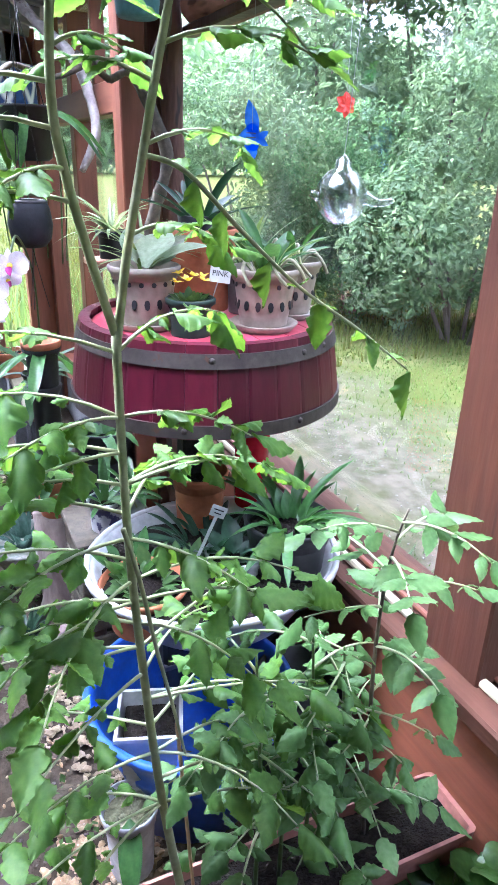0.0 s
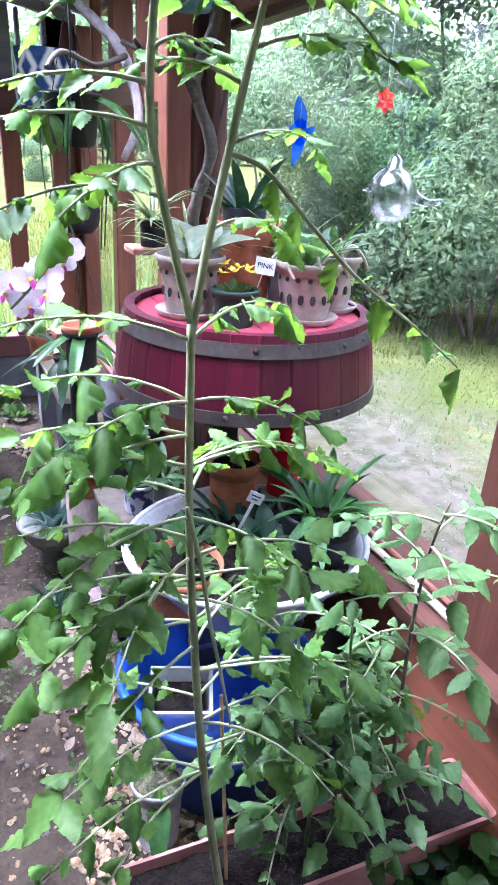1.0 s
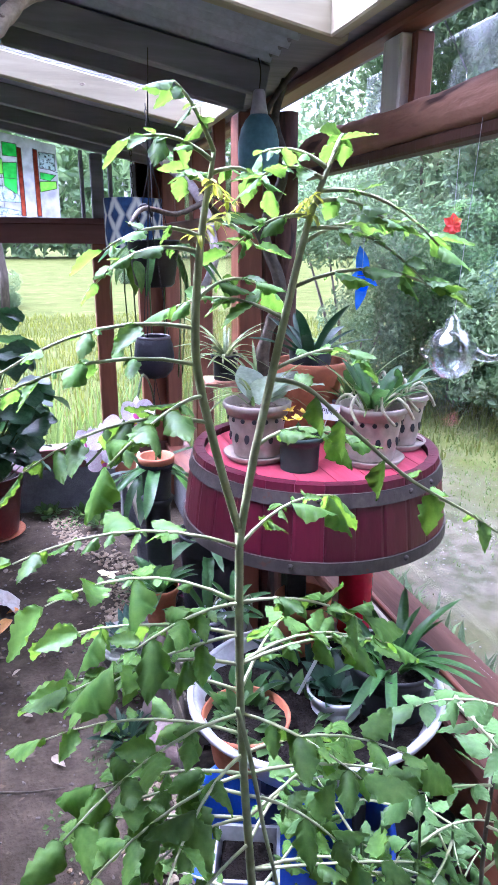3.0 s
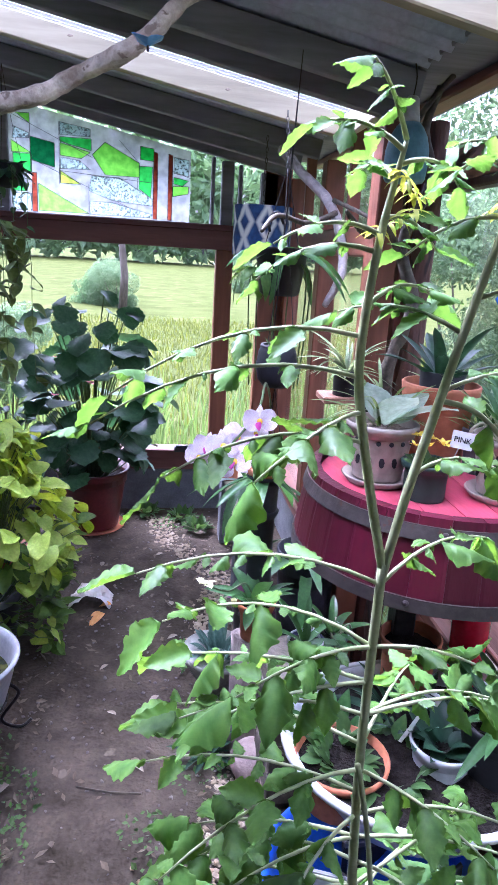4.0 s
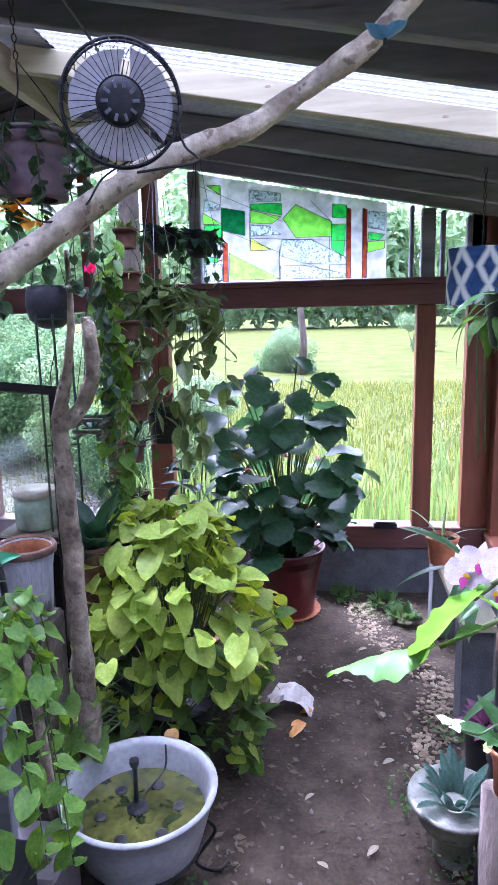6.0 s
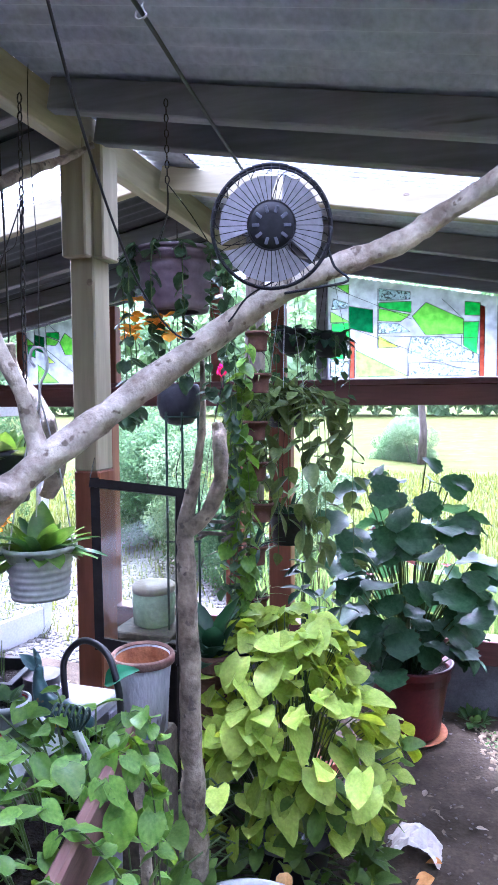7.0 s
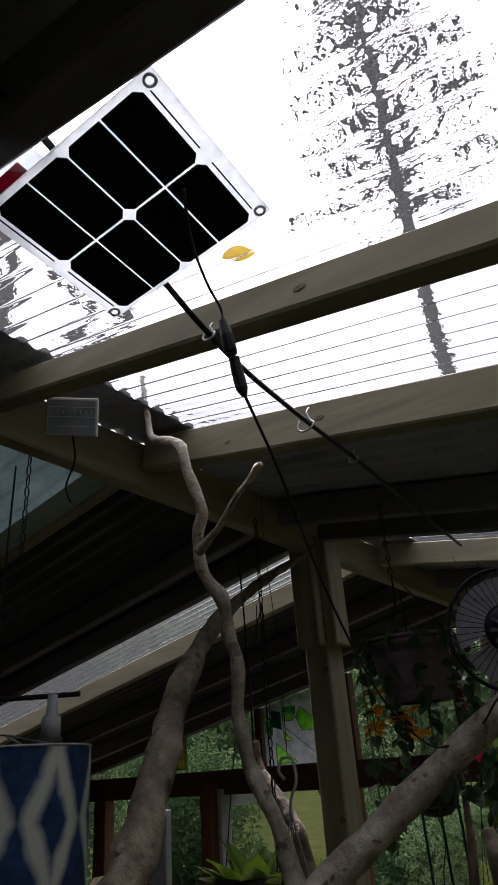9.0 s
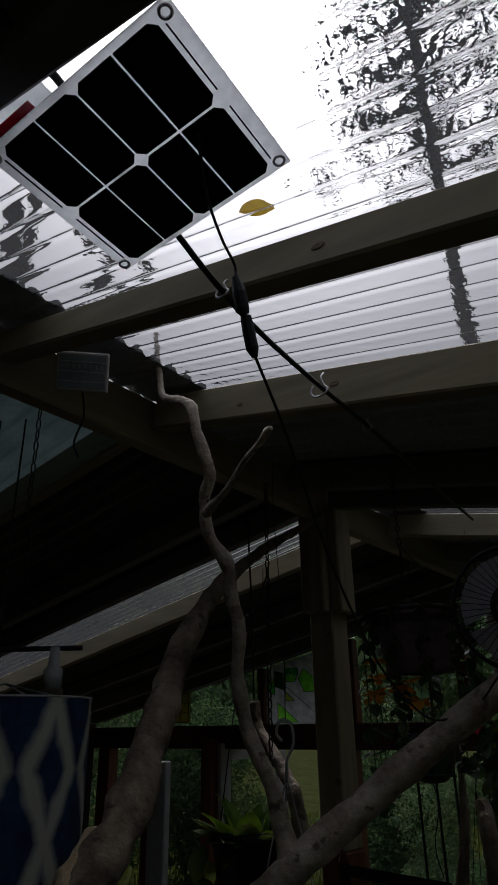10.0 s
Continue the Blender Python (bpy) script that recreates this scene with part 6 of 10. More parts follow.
part("ring", tube([(0.165 * math.cos(k * 0.2618), 0.165 * math.sin(k * 0.2618), 0.19) for k in range(25)], 0.005, 6), IRON, stn, smooth=True)

# ---- stump with a terracotta pot; bowl; rock ----
stump = thing("log_stump", (0.40, 2.74, 0.0), "upright section of pale grey-brown log with flaking bark", "log")
bm = tube([(0, 0, 0.0), (0.005, 0, 0.12), (-0.003, 0.004, 0.26), (0.004, 0, 0.435)], [0.092, 0.078, 0.072, 0.07], 18, rough=0.35)
part("wood", bm, surf("flaking_bark", (0.17, 0.13, 0.11), (0.34, 0.27, 0.24), 9, 0.85, 0.6, stretch=(1, 1, 0.35), spots=(0.50, 0.46, 0.43), spot_at=0.66), stump, smooth=True)
sp5 = pot("flower_pot", (0.40, 2.74, 0.435), 0.062, 0.045, 0.13, TERRACOTTA, "small terracotta pot on the log stump with orchid leaves", rim_h=0.03)
rosette(sp5, (0, 0, 0.11), leaf_mesh("broad_strap_leaf", GLOSSY_LEAF, 0.17, 0.05, "strap", 0.75, 0.4, 9), 9, 0.015, (15, 80), (0.7, 1.1), 61)
part("flower_stalk", tube(smooth_path([(0, 0, 0.11), (-0.04, -0.02, 0.2), (-0.10, -0.05, 0.19), (-0.17, -0.08, 0.23)], 5), 0.003, 6), STEM, sp5)
PETAL_Y = leaf_mesh("pale_yellow_petal", leaf_mat("pale_yellow_petal", (0.62, 0.60, 0.30), (0.78, 0.76, 0.48), vary=0.08), 0.035, 0.028, "ovate", 0.3, 0.3, 5)
rosette(sp5, (-0.17, -0.08, 0.23), PETAL_Y, 5, 0.003, (0, 40), (0.9, 1.1), 62, "petal")
rosette(sp5, (-0.08, -0.06, 0.15), PETAL_Y, 4, 0.002, (50, 80), (0.6, 0.8), 63, "petal")
bw = thing("stone_bowl", (0.315, 3.0, 0.0), "weathered cement bowl planter with blue-grey succulent leaves", "planter")
part("bowl", lathe([(0.05, 0.0), (0.06, 0.02), (0.055, 0.08), (0.10, 0.13), (0.13, 0.19), (0.137, 0.20), (0.132, 0.215), (0.12, 0.20), (0.001, 0.18)], 30, ends=False), surf("mossy_cement", (0.20, 0.20, 0.17), (0.36, 0.36, 0.31), 12, 0.85, 0.4, spots=(0.13, 0.17, 0.09), spot_at=0.62), bw, smooth=True)
rosette(bw, (0, 0, 0.19), leaf_mesh("blue_grey_leaf", leaf_mat("blue_grey_leaf", (0.0372, 0.0806, 0.062), (0.0868, 0.136, 0.112), vary=0.15), 0.13, 0.03, "strap", 0.4, 0.4, 7), 34, 0.04, (15, 85), (0.5, 1.1), 64)
fern = thing("fern_clump", (0.26, 2.70, 0.0), "small dark fern clump on the floor by the stump", "plant")
rosette(fern, (0, 0, 0.01), STRAP_DARK, 30, 0.02, (10, 80), (0.5, 0.9), 65)
rock = thing("rock", (0.41, 2.60, 0.0), "rounded pinkish brown rock on the floor", "rock")
bm = bmesh.new()
bmesh.ops.create_icosphere(bm, subdivisions=3, radius=0.09)
for v in bm.verts:
    v.co *= 1 + 0.25 * noise.noise(v.co * 9)
    v.co.z = v.co.z * 0.85 + 0.055
part("stone", bm, surf("rock", (0.20, 0.14, 0.12), (0.34, 0.26, 0.23), 9, 0.85, 0.4), rock, smooth=True)

# ---- low crate with a patterned pot beside the stump ----
lowc = thing("plant_crate", (0.52, 2.50, 0.0), "dark slatted crate carrying small pots beside the stump", "crate")
for k in range(5):
    for sx in (1, -1):
        part("slat", block((0.012, 0.22, 0.075), (sx * 0.11, 0, 0.05 + 0.10 * k), 0.003), DARK_STEM, lowc)
        part("slat", block((0.232, 0.012, 0.075), (0, sx * 0.116, 0.05 + 0.10 * k), 0.003), DARK_STEM, lowc)
part("deck", block((0.25, 0.25, 0.02), (0, 0, 0.50), 0.003), DARK_STEM, lowc)
PRINT = surf("white_blue_print", (0.50, 0.50, 0.55), (0.62, 0.62, 0.66), 12, 0.35, 0.03, spots=(0.05, 0.045, 0.14), spot_at=0.50)
prp = pot("patterned_pot", (0.50, 2.46, 0.51), 0.052, 0.042, 0.095, PRINT, "white glazed pot printed with dark blue flowers", rim_h=0.015)
rosette(prp, (0, 0, 0.08), STRAP, 7, 0.012, (20, 80), (0.5, 0.85), 811)
whp = pot("white_pot", (0.59, 2.52, 0.51), 0.055, 0.042, 0.08, WHITE_PLASTIC, "small white plastic pot with orchid leaves and bare roots", rim_h=0.012)
rosette(whp, (0, 0, 0.07), ORCHID_LEAF, 8, 0.012, (5, 75), (0.7, 1.2), 812)
for i in range(6):
    a = i * 1.1
    part("root", tube(smooth_path([(0.02 * math.cos(a), 0.02 * math.sin(a), 0.07), (0.05 * math.cos(a), 0.05 * math.sin(a), 0.10), (0.07 * math.cos(a + 0.3), 0.07 * math.sin(a + 0.3), 0.05)], 4), 0.003, 6), ROOT, whp, smooth=True)

# ---- orchid with white and magenta flowers on a tall dark pot ----
op = pot("dark_pot", (0.42, 2.86, 0.83), 0.058, 0.046, 0.125, DARK_POT, "dark glazed pot with a phalaenopsis orchid", "planter", soil=False)
part("inner_rim", lathe([(0.050, 0.12), (0.060, 0.124), (0.061, 0.142), (0.057, 0.146), (0.05, 0.142), (0.046, 0.11), (0.001, 0.105)], 28, ends=False), TERRACOTTA, op, "terracotta rim of the inner pot", smooth=True)
op2 = thing("pot_plinth", (0.42, 2.86, 0.0), "dark stacked plastic stand under the orchid pot", "stand")
part("column", lathe([(0.085, 0), (0.075, 0.02), (0.050, 0.42), (0.058, 0.44), (0.045, 0.46), (0.042, 0.80), (0.055, 0.828), (0.001, 0.829)], 20), BLACK_PLASTIC, op2, smooth=True)
rosette(op, (0, 0, 0.11), STRAP, 6, 0.02, (-25, 40), (0.8, 1.3), 70)
WHITE_PETAL = leaf_mat("orchid_petal", (0.66, 0.61, 0.63), (0.80, 0.77, 0.78), back=0.8, vary=0.08, scale=60, thin=0.3)
nt = WHITE_PETAL.node_tree
flush = nt.nodes.new("ShaderNodeMix")
flush.data_type = "RGBA"
vein = nt.nodes.new("ShaderNodeTexNoise")
vein.inputs["Scale"].default_value = 150
vramp = nt.nodes.new("ShaderNodeMapRange")
vramp.inputs["From Min"].default_value, vramp.inputs["From Max"].default_value = 0.54, 0.62
nt.links.new(vein.outputs["Fac"], vramp.inputs["Value"])
nt.links.new(vramp.outputs[0], flush.inputs["Factor"])
nt.links.new(nt.nodes["Principled BSDF"].inputs["Base Color"].links[0].from_socket, flush.inputs["A"])
flush.inputs["B"].default_value = (0.42, 0.10, 0.28, 1)
nt.links.new(flush.outputs["Result"], nt.nodes["Principled BSDF"].inputs["Base Color"])
PETAL = leaf_mesh("orchid_petal", WHITE_PETAL, 0.040, 0.044, "round", 0.3, 0.15, 8)
SEPAL = leaf_mesh("orchid_sepal", WHITE_PETAL, 0.038, 0.024, "ovate", 0.3, 0.2, 7)
LIPM = leaf_mesh("orchid_lip", surf("magenta_lip", (0.42, 0.03, 0.22), (0.55, 0.10, 0.3), 30, 0.5, 0.05), 0.02, 0.014, "ovate", 0.6, 0.5, 4)
part("flower_spike", tube(smooth_path([(0, 0, 0.11), (-0.02, -0.14, 0.36), (-0.08, -0.38, 0.49), (-0.13, -0.60, 0.47), (-0.20, -0.66, 0.40), (-0.25, -0.66, 0.35)], 6), 0.003, 6), STEM, op, smooth=True)
rr2 = random.Random(77)
for i, (x, z, k) in enumerate(((0.288, 1.294, 1.0), (0.283, 1.262, 0.7), (0.167, 1.200, 0.95), (0.211, 1.238, 1.05), (0.246, 1.250, 1.0), (0.209, 1.173, 0.95), (0.241, 1.203, 1.1), (0.183, 1.231, 0.9))):
    fl = part("flower", lathe([(0.004, 0), (0.006, 0.004), (0.001, 0.007)], 8), YELLOW, op)
    fl.matrix_basis = pose(x - 0.42, 2.2 - 2.86 + 0.02 * (i % 3), z - 0.83, 74 + rr2.uniform(-18, 18), rr2.uniform(-25, 25), -8 + rr2.uniform(-40, 40)) @ Matrix.Scale(k * 1.1, 4)
    for j in range(3):
        put_leaf(SEPAL, aim((0, 0, -0.001), 120 * j, 4, 0, 0.85), fl, "sepal")
    for j in (1, -1):
        put_leaf(PETAL, aim((0, 0, 0.001), j * 82, 8, 0, 0.95), fl, "petal")
    put_leaf(LIPM, aim((0, 0, 0.006), 180, 30, 0, 0.95), fl, "lip")

# ---- hanging pots on the window side ----


def wire(points, r, mat, parent, name="wire", seg=6):
    return part(name, tube(smooth_path(points, 5), r, seg), mat, parent, smooth=True)


def chain_of(parent, a, b, mat=IRON, link=0.022):
    """A run of oval links from a to b."""
    a, b = Vector(a), Vector(b)
    n = max(2, int((b - a).length / link))
    ring = bmesh.new()
    tube([(0.005 * math.cos(t * 0.7854), 0, 0.013 * math.sin(t * 0.7854)) for t in range(9)], 0.0016, 5, ring)
    me = bpy.data.meshes.new("link")
    ring.to_mesh(me)
    ring.free()
    me.materials.append(mat)
    q = (b - a).to_track_quat("Z", "Y")
    for i in range(n):
        o = bpy.data.objects.new("link", me)
        scene.collection.objects.link(o)
        o.parent = parent
        o.matrix_basis = Matrix.Translation(a.lerp(b, (i + 0.5) / n)) @ q.to_matrix().to_4x4() @ Matrix.Rotation(radians(90 * (i % 2)), 4, "Z")


rpot = thing("hanging_round_pot", (0.40, 2.68, 1.27), "round black woven pot hanging on a cord", "hanging pot")
part("body", lathe([(0.012, 0), (0.035, 0.004), (0.052, 0.025), (0.058, 0.06), (0.053, 0.10), (0.047, 0.115), (0.044, 0.117), (0.04, 0.10), (0.001, 0.095)], 28, ends=False), DARK_POT, rpot, smooth=True)
part("rim", lathe([(0.045, 0.112), (0.049, 0.116), (0.046, 0.122), (0.041, 0.12)], 28, ends=False), GREY_POT, rpot, smooth=True)
for k in range(3):
    a = k * 2.09
    wire([(0.045 * math.cos(a), 0.045 * math.sin(a), 0.115), (0.02 * math.cos(a), 0.02 * math.sin(a), 0.32), (0, 0, 0.5), (0.02, 0.05, 0.86)], 0.0012, IRON, rpot, "cord")
    wire([(0, 0, 0.0), (0.01 * math.cos(a), 0.01 * math.sin(a), -0.06), (0.03 * math.cos(a), 0.03 * math.sin(a), -0.16)], 0.001, IRON, rpot, "tassel")
rosette(rpot, (0, 0, 0.10), VINE, 14, 0.02, (-20, 70), (0.5, 1.0), 80)
hb = thing("hanging_black_pot", (0.525, 3.43, 1.48), "black hanging basket with arching flat cactus stems", "hanging pot")
part("body", lathe([(0.065, 0), (0.077, 0.01), (0.10, 0.165), (0.106, 0.175), (0.096, 0.17), (0.001, 0.145)], 28, ends=False), BLACK_PLASTIC, hb, smooth=True)
for k in range(3):
    a = k * 2.09 + 0.4
    wire([(0.08 * math.cos(a), 0.08 * math.sin(a), 0.155), (0.03 * math.cos(a), 0.03 * math.sin(a), 0.35), (0, 0, 0.45)], 0.0018, IRON, hb)
chain_of(hb, (0, 0, 0.45), (0.0, 0.08, 0.66))
wire([(0, 0, 0.26), (-0.03, -0.02, 0.30), (-0.06, -0.01, 0.27), (-0.05, 0.0, 0.23)], 0.006, BLACK_PLASTIC, hb, "hook")
EPI = leaf_mesh("flat_cactus_stem", GLOSSY_LEAF, 0.30, 0.05, "strap", 1.3, 0.25, 12, 0.06)
EPI_L = leaf_mesh("light_flat_stem", TOMATO_TOP, 0.16, 0.06, "ovate", 0.8, 0.3, 9, 0.05)
rosette(hb, (-0.01, 0, 0.16), EPI, 6, 0.07, (-35, 25), (0.45, 0.8), 81)
rosette(hb, (-0.09, -0.03, 0.10), EPI_L, 7, 0.03, (-70, 0), (0.6, 1.0), 82)
put_leaf(EPI, aim((0.07, -0.03, 0.16), 95, 22, 10, 0.75), hb)
put_leaf(EPI, aim((0.05, -0.05, 0.16), -80, 5, -10, 0.8), hb)
for k in range(6):
    a = k * 1.1
    wire([(0.06 * math.cos(a), 0.06 * math.sin(a), 0.14), (0.12 * math.cos(a), 0.12 * math.sin(a), 0.05), (0.10 * math.cos(a), 0.10 * math.sin(a), -0.35)], 0.003, STEM, hb, "trailing_stem")


def dye_mat(scale=1.0):
    """Indigo cloth with pale bound lozenges."""
    m = surf("indigo_cloth", (0.011, 0.030, 0.085), (0.022, 0.065, 0.16), 20, 0.9, 0.1)
    nt = m.node_tree
    p = nt.nodes["Principled BSDF"]
    blue = p.inputs["Base Color"].links[0].from_socket
    co = nt.nodes.new("ShaderNodeTexCoord")
    sep = nt.nodes.new("ShaderNodeSeparateXYZ")
    nt.links.new(co.outputs["UV"], sep.inputs[0])

    def math_n(op, a, b=None, v=0.0):
        n = nt.nodes.new("ShaderNodeMath")
        n.operation = op
        nt.links.new(a, n.inputs[0])
        if b is not None:
            nt.links.new(b, n.inputs[1])
        else:
            n.inputs[1].default_value = v
        return n.outputs[0]
    ang = math_n("MULTIPLY", sep.outputs["X"], v=5.0 * scale)
    tri = math_n("PINGPONG", ang, v=0.5)
    up = math_n("MULTIPLY_ADD", sep.outputs["Y"], v=1.6)
    up.node.inputs[2].default_value = 0.45
    tz = math_n("MULTIPLY", math_n("PINGPONG", up, v=0.5), v=0.70)
    d = math_n("SUBTRACT", tri, tz)
    d = math_n("ABSOLUTE", d, v=0)
    n1 = nt.nodes.new("ShaderNodeTexNoise")
    n1.inputs["Scale"].default_value = 25
    nt.links.new(co.outputs["Object"], n1.inputs["Vector"])
    d2 = math_n("MULTIPLY_ADD", n1.outputs["Fac"], v=0.14)
    nt.links.new(d, d2.node.inputs[2])
    mr = nt.nodes.new("ShaderNodeMapRange")
    mr.inputs["From Min"].default_value, mr.inputs["From Max"].default_value = 0.12, 0.25
    mr.inputs["To Min"].default_value, mr.inputs["To Max"].default_value = 1, 0
    nt.links.new(d2, mr.inputs["Value"])
    mx = nt.nodes.new("ShaderNodeMix")
    mx.data_type = "RGBA"
    mx.inputs["B"].default_value = (0.56, 0.58, 0.50, 1)
    nt.links.new(mr.outputs[0], mx.inputs["Factor"])
    nt.links.new(blue, mx.inputs["A"])
    nt.links.new(mx.outputs["Result"], p.inputs["Base Color"])
    return m


def uv_drum(r, h, seg=40):
    """An open drum with its skin unrolled, a quarter millimetre short of double."""
    bm = bmesh.new()
    uv = bm.loops.layers.uv.new("UVMap")
    for rad in (r, r - 0.002):
        lo = [bm.verts.new((rad * math.cos(2 * math.pi * i / seg), rad * math.sin(2 * math.pi * i / seg), 0)) for i in range(seg)]
        hi = [bm.verts.new((v.co.x, v.co.y, h)) for v in lo]
        for i in range(seg):
            j = (i + 1) % seg
            f = bm.faces.new((lo[i], lo[j], hi[j], hi[i]))
            for l, (u, w) in zip(f.loops, ((i / seg, 0), ((i + 1) / seg, 0), ((i + 1) / seg, 1), (i / seg, 1))):
                l[uv].uv = (u, w)
    return bm


DYE = dye_mat(1.6)
shade2 = thing("dyed_shade", (0.52, 3.95, 1.62), "small indigo and white tie-dyed drum shade hanging by the windows", "lampshade")
part("drum", uv_drum(0.13, 0.21), DYE, shade2, smooth=True)
chain_of(shade2, (0, 0, 0.21), (0.0, 0.0, 0.50))
for k in range(3):
    a = k * 2.09
    wire([(0.128 * math.cos(a), 0.128 * math.sin(a), 0.208), (0.06 * math.cos(a), 0.06 * math.sin(a), 0.212), (0, 0, 0.21)], 0.0018, STEEL, shade2, "spider_arm")
# hanging chain with a toy branch
BRANCH = surf("pale_bare_branch", (0.30, 0.26, 0.24), (0.54, 0.49, 0.46), 14, 0.8, 0.5, stretch=(1, 1, 1), fine=60, spots=(0.16, 0.12, 0.10), spot_at=0.67)
b2 = thing("hung_branch", (0.60, 3.75, 2.0), "pale bare driftwood branch hung by the windows", "branch")
part("limb", tube(smooth_path([(-0.03, 0.1, 0.06), (0.05, 0.0, -0.05), (0.13, -0.1, -0.14), (0.17, -0.2, -0.26), (0.17, -0.3, -0.42), (0.10, -0.35, -0.55)], 6), smooth_radii([0.022, 0.02, 0.021, 0.02, 0.018, 0.012]), 10, rough=0.3), BRANCH, b2, smooth=True)
part("twig", tube(smooth_path([(0.15, -0.2, -0.2), (0.02, -0.3, -0.25), (-0.13, -0.5, -0.24), (-0.2, -0.62, -0.3)], 6), smooth_radii([0.012, 0.01, 0.009, 0.006]), 8, rough=0.3), DARK_STEM, b2, smooth=True)
part("twig", tube(smooth_path([(0.15, -0.15, -0.15), (0.25, -0.35, -0.22), (0.30, -0.6, -0.3)], 6), smooth_radii([0.01, 0.008, 0.005]), 8, rough=0.3), DARK_STEM, b2, smooth=True)
wire([(0.0, 0.05, 0.02), (-0.02, 0.06, 0.15), (-0.02, 0.06, 0.20)], 0.0015, IRON, b2, "cord")
# ledge on the log post with a spider plant
ledge = thing("post_ledge", (0.72, 2.95, 1.19), "small plank ledge fixed to the log post", "shelf")
part("board", block((0.24, 0.12, 0.022), (0, 0, 0.0), 0.004), LOG_WOOD, ledge)
part("bracket", block((0.02, 0.03, 0.08), (0.06, 0.02, -0.05), 0.003), IRON, ledge)
spd = pot("flower_pot", (0.68, 2.94, 1.202), 0.05, 0.04, 0.085, BLACK_PLASTIC, "black pot with a striped spider plant on the post ledge")
rosette(spd, (0, 0, 0.075), leaf_mesh("striped_leaf", leaf_mat("striped_leaf", (0.0806, 0.136, 0.0496), (0.236, 0.267, 0.149), vary=0.2, scale=60), 0.2, 0.014, "strap", 1.1, 0.3, 10), 34, 0.01, (10, 80), (0.6, 1.1), 87)
# teal bottle bird house by the log post
bot = thing("teal_bottle_ornament", (0.747, 2.80, 1.842), "matt teal bottle-shaped ornament with a white neck hanging on a cord", "ornament")
TEAL = surf("teal_glaze", (0.06, 0.17, 0.21), (0.11, 0.25, 0.29), 14, 0.5, 0.08)
part("body", lathe([(0.02, 0), (0.052, 0.003), (0.057, 0.012), (0.061, 0.05), (0.060, 0.085), (0.052, 0.12), (0.038, 0.145), (0.027, 0.157)], 28), TEAL, bot, smooth=True)
part("neck", lathe([(0.027, 0.155), (0.022, 0.18), (0.017, 0.218), (0.013, 0.223), (0.001, 0.224)], 20), WHITE_PLASTIC, bot, smooth=True)
wire([(0, 0, 0.222), (0.004, 0, 0.27), (0, 0.02, 0.32)], 0.002, IRON, bot, "cord")
# dark vine and hoses on the log post
tw = thing("twisted_branch", (0.83, 2.90, 1.2), "dark twisted vine stem fixed along the log post", "branch")
part("limb", tube(smooth_path([(0, 0.0, -0.1), (-0.03, 0.0, 0.1), (0.02, -0.02, 0.3), (-0.03, 0.0, 0.48), (0.03, -0.01, 0.66), (0.0, 0, 0.80), (0.03, 0.0, 0.92)], 6), smooth_radii([0.02, 0.022, 0.02, 0.018, 0.016, 0.014, 0.01]), 9, rough=0.4), DARK_STEM, tw, smooth=True)
part("limb", tube(smooth_path([(-0.02, 0, 0.42), (-0.09, -0.03, 0.52), (-0.16, -0.05, 0.50), (-0.24, -0.1, 0.56)], 6), smooth_radii([0.014, 0.012, 0.01, 0.006]), 8, rough=0.4), DARK_STEM, tw, smooth=True)
part("limb", tube(smooth_path([(0.03, -0.01, 0.66), (-0.04, -0.02, 0.80), (0.06, -0.01, 0.95)], 6), smooth_radii([0.012, 0.01, 0.008]), 8, rough=0.4), DARK_STEM, tw, smooth=True)
# glass ornaments at the window
CLEAR_GLASS = pane_mat("thin_blown_glass", (0.93, 0.95, 0.95), 0.55, 0.03, film=0.25)
gb = thing("glass_bird_feeder", (0.875, 1.93, 1.395), "clear blown glass globe with a spout hanging in the window", "ornament")
part("globe", lathe([(0.001, -0.006), (0.02, -0.003), (0.04, 0.012), (0.05, 0.04), (0.048, 0.065), (0.03, 0.088), (0.016, 0.095), (0.014, 0.11), (0.005, 0.118), (0.001, 0.119)], 28), CLEAR_GLASS, gb, smooth=True)
part("hollow", lathe([(0.001, -0.002), (0.018, 0.001), (0.036, 0.014), (0.0455, 0.04), (0.0435, 0.064), (0.027, 0.084), (0.001, 0.088)], 28), CLEAR_GLASS, gb, smooth=True)
part("spout", tube(smooth_path([(0.045, -0.01, 0.045), (0.07, -0.025, 0.035), (0.095, -0.035, 0.04)], 5), smooth_radii([0.014, 0.008, 0.005], 5), 10), CLEAR_GLASS, gb, smooth=True)
part("spout", tube(smooth_path([(-0.045, 0.01, 0.045), (-0.06, 0.015, 0.05)], 5), smooth_radii([0.012, 0.006], 5), 10), CLEAR_GLASS, gb, smooth=True)
wire([(0, 0, 0.118), (0.01, 0, 0.28), (0.02, 0.0, 0.47)], 0.0006, STEEL, gb, "thread")
st = thing("blue_glass_ornament", (0.93, 2.45, 1.47), "cobalt blue glass angelfish hanging in the window", "ornament")
BLUE_G = glass_colour("cobalt_glass", (0.06, 0.20, 0.80), 0.3)
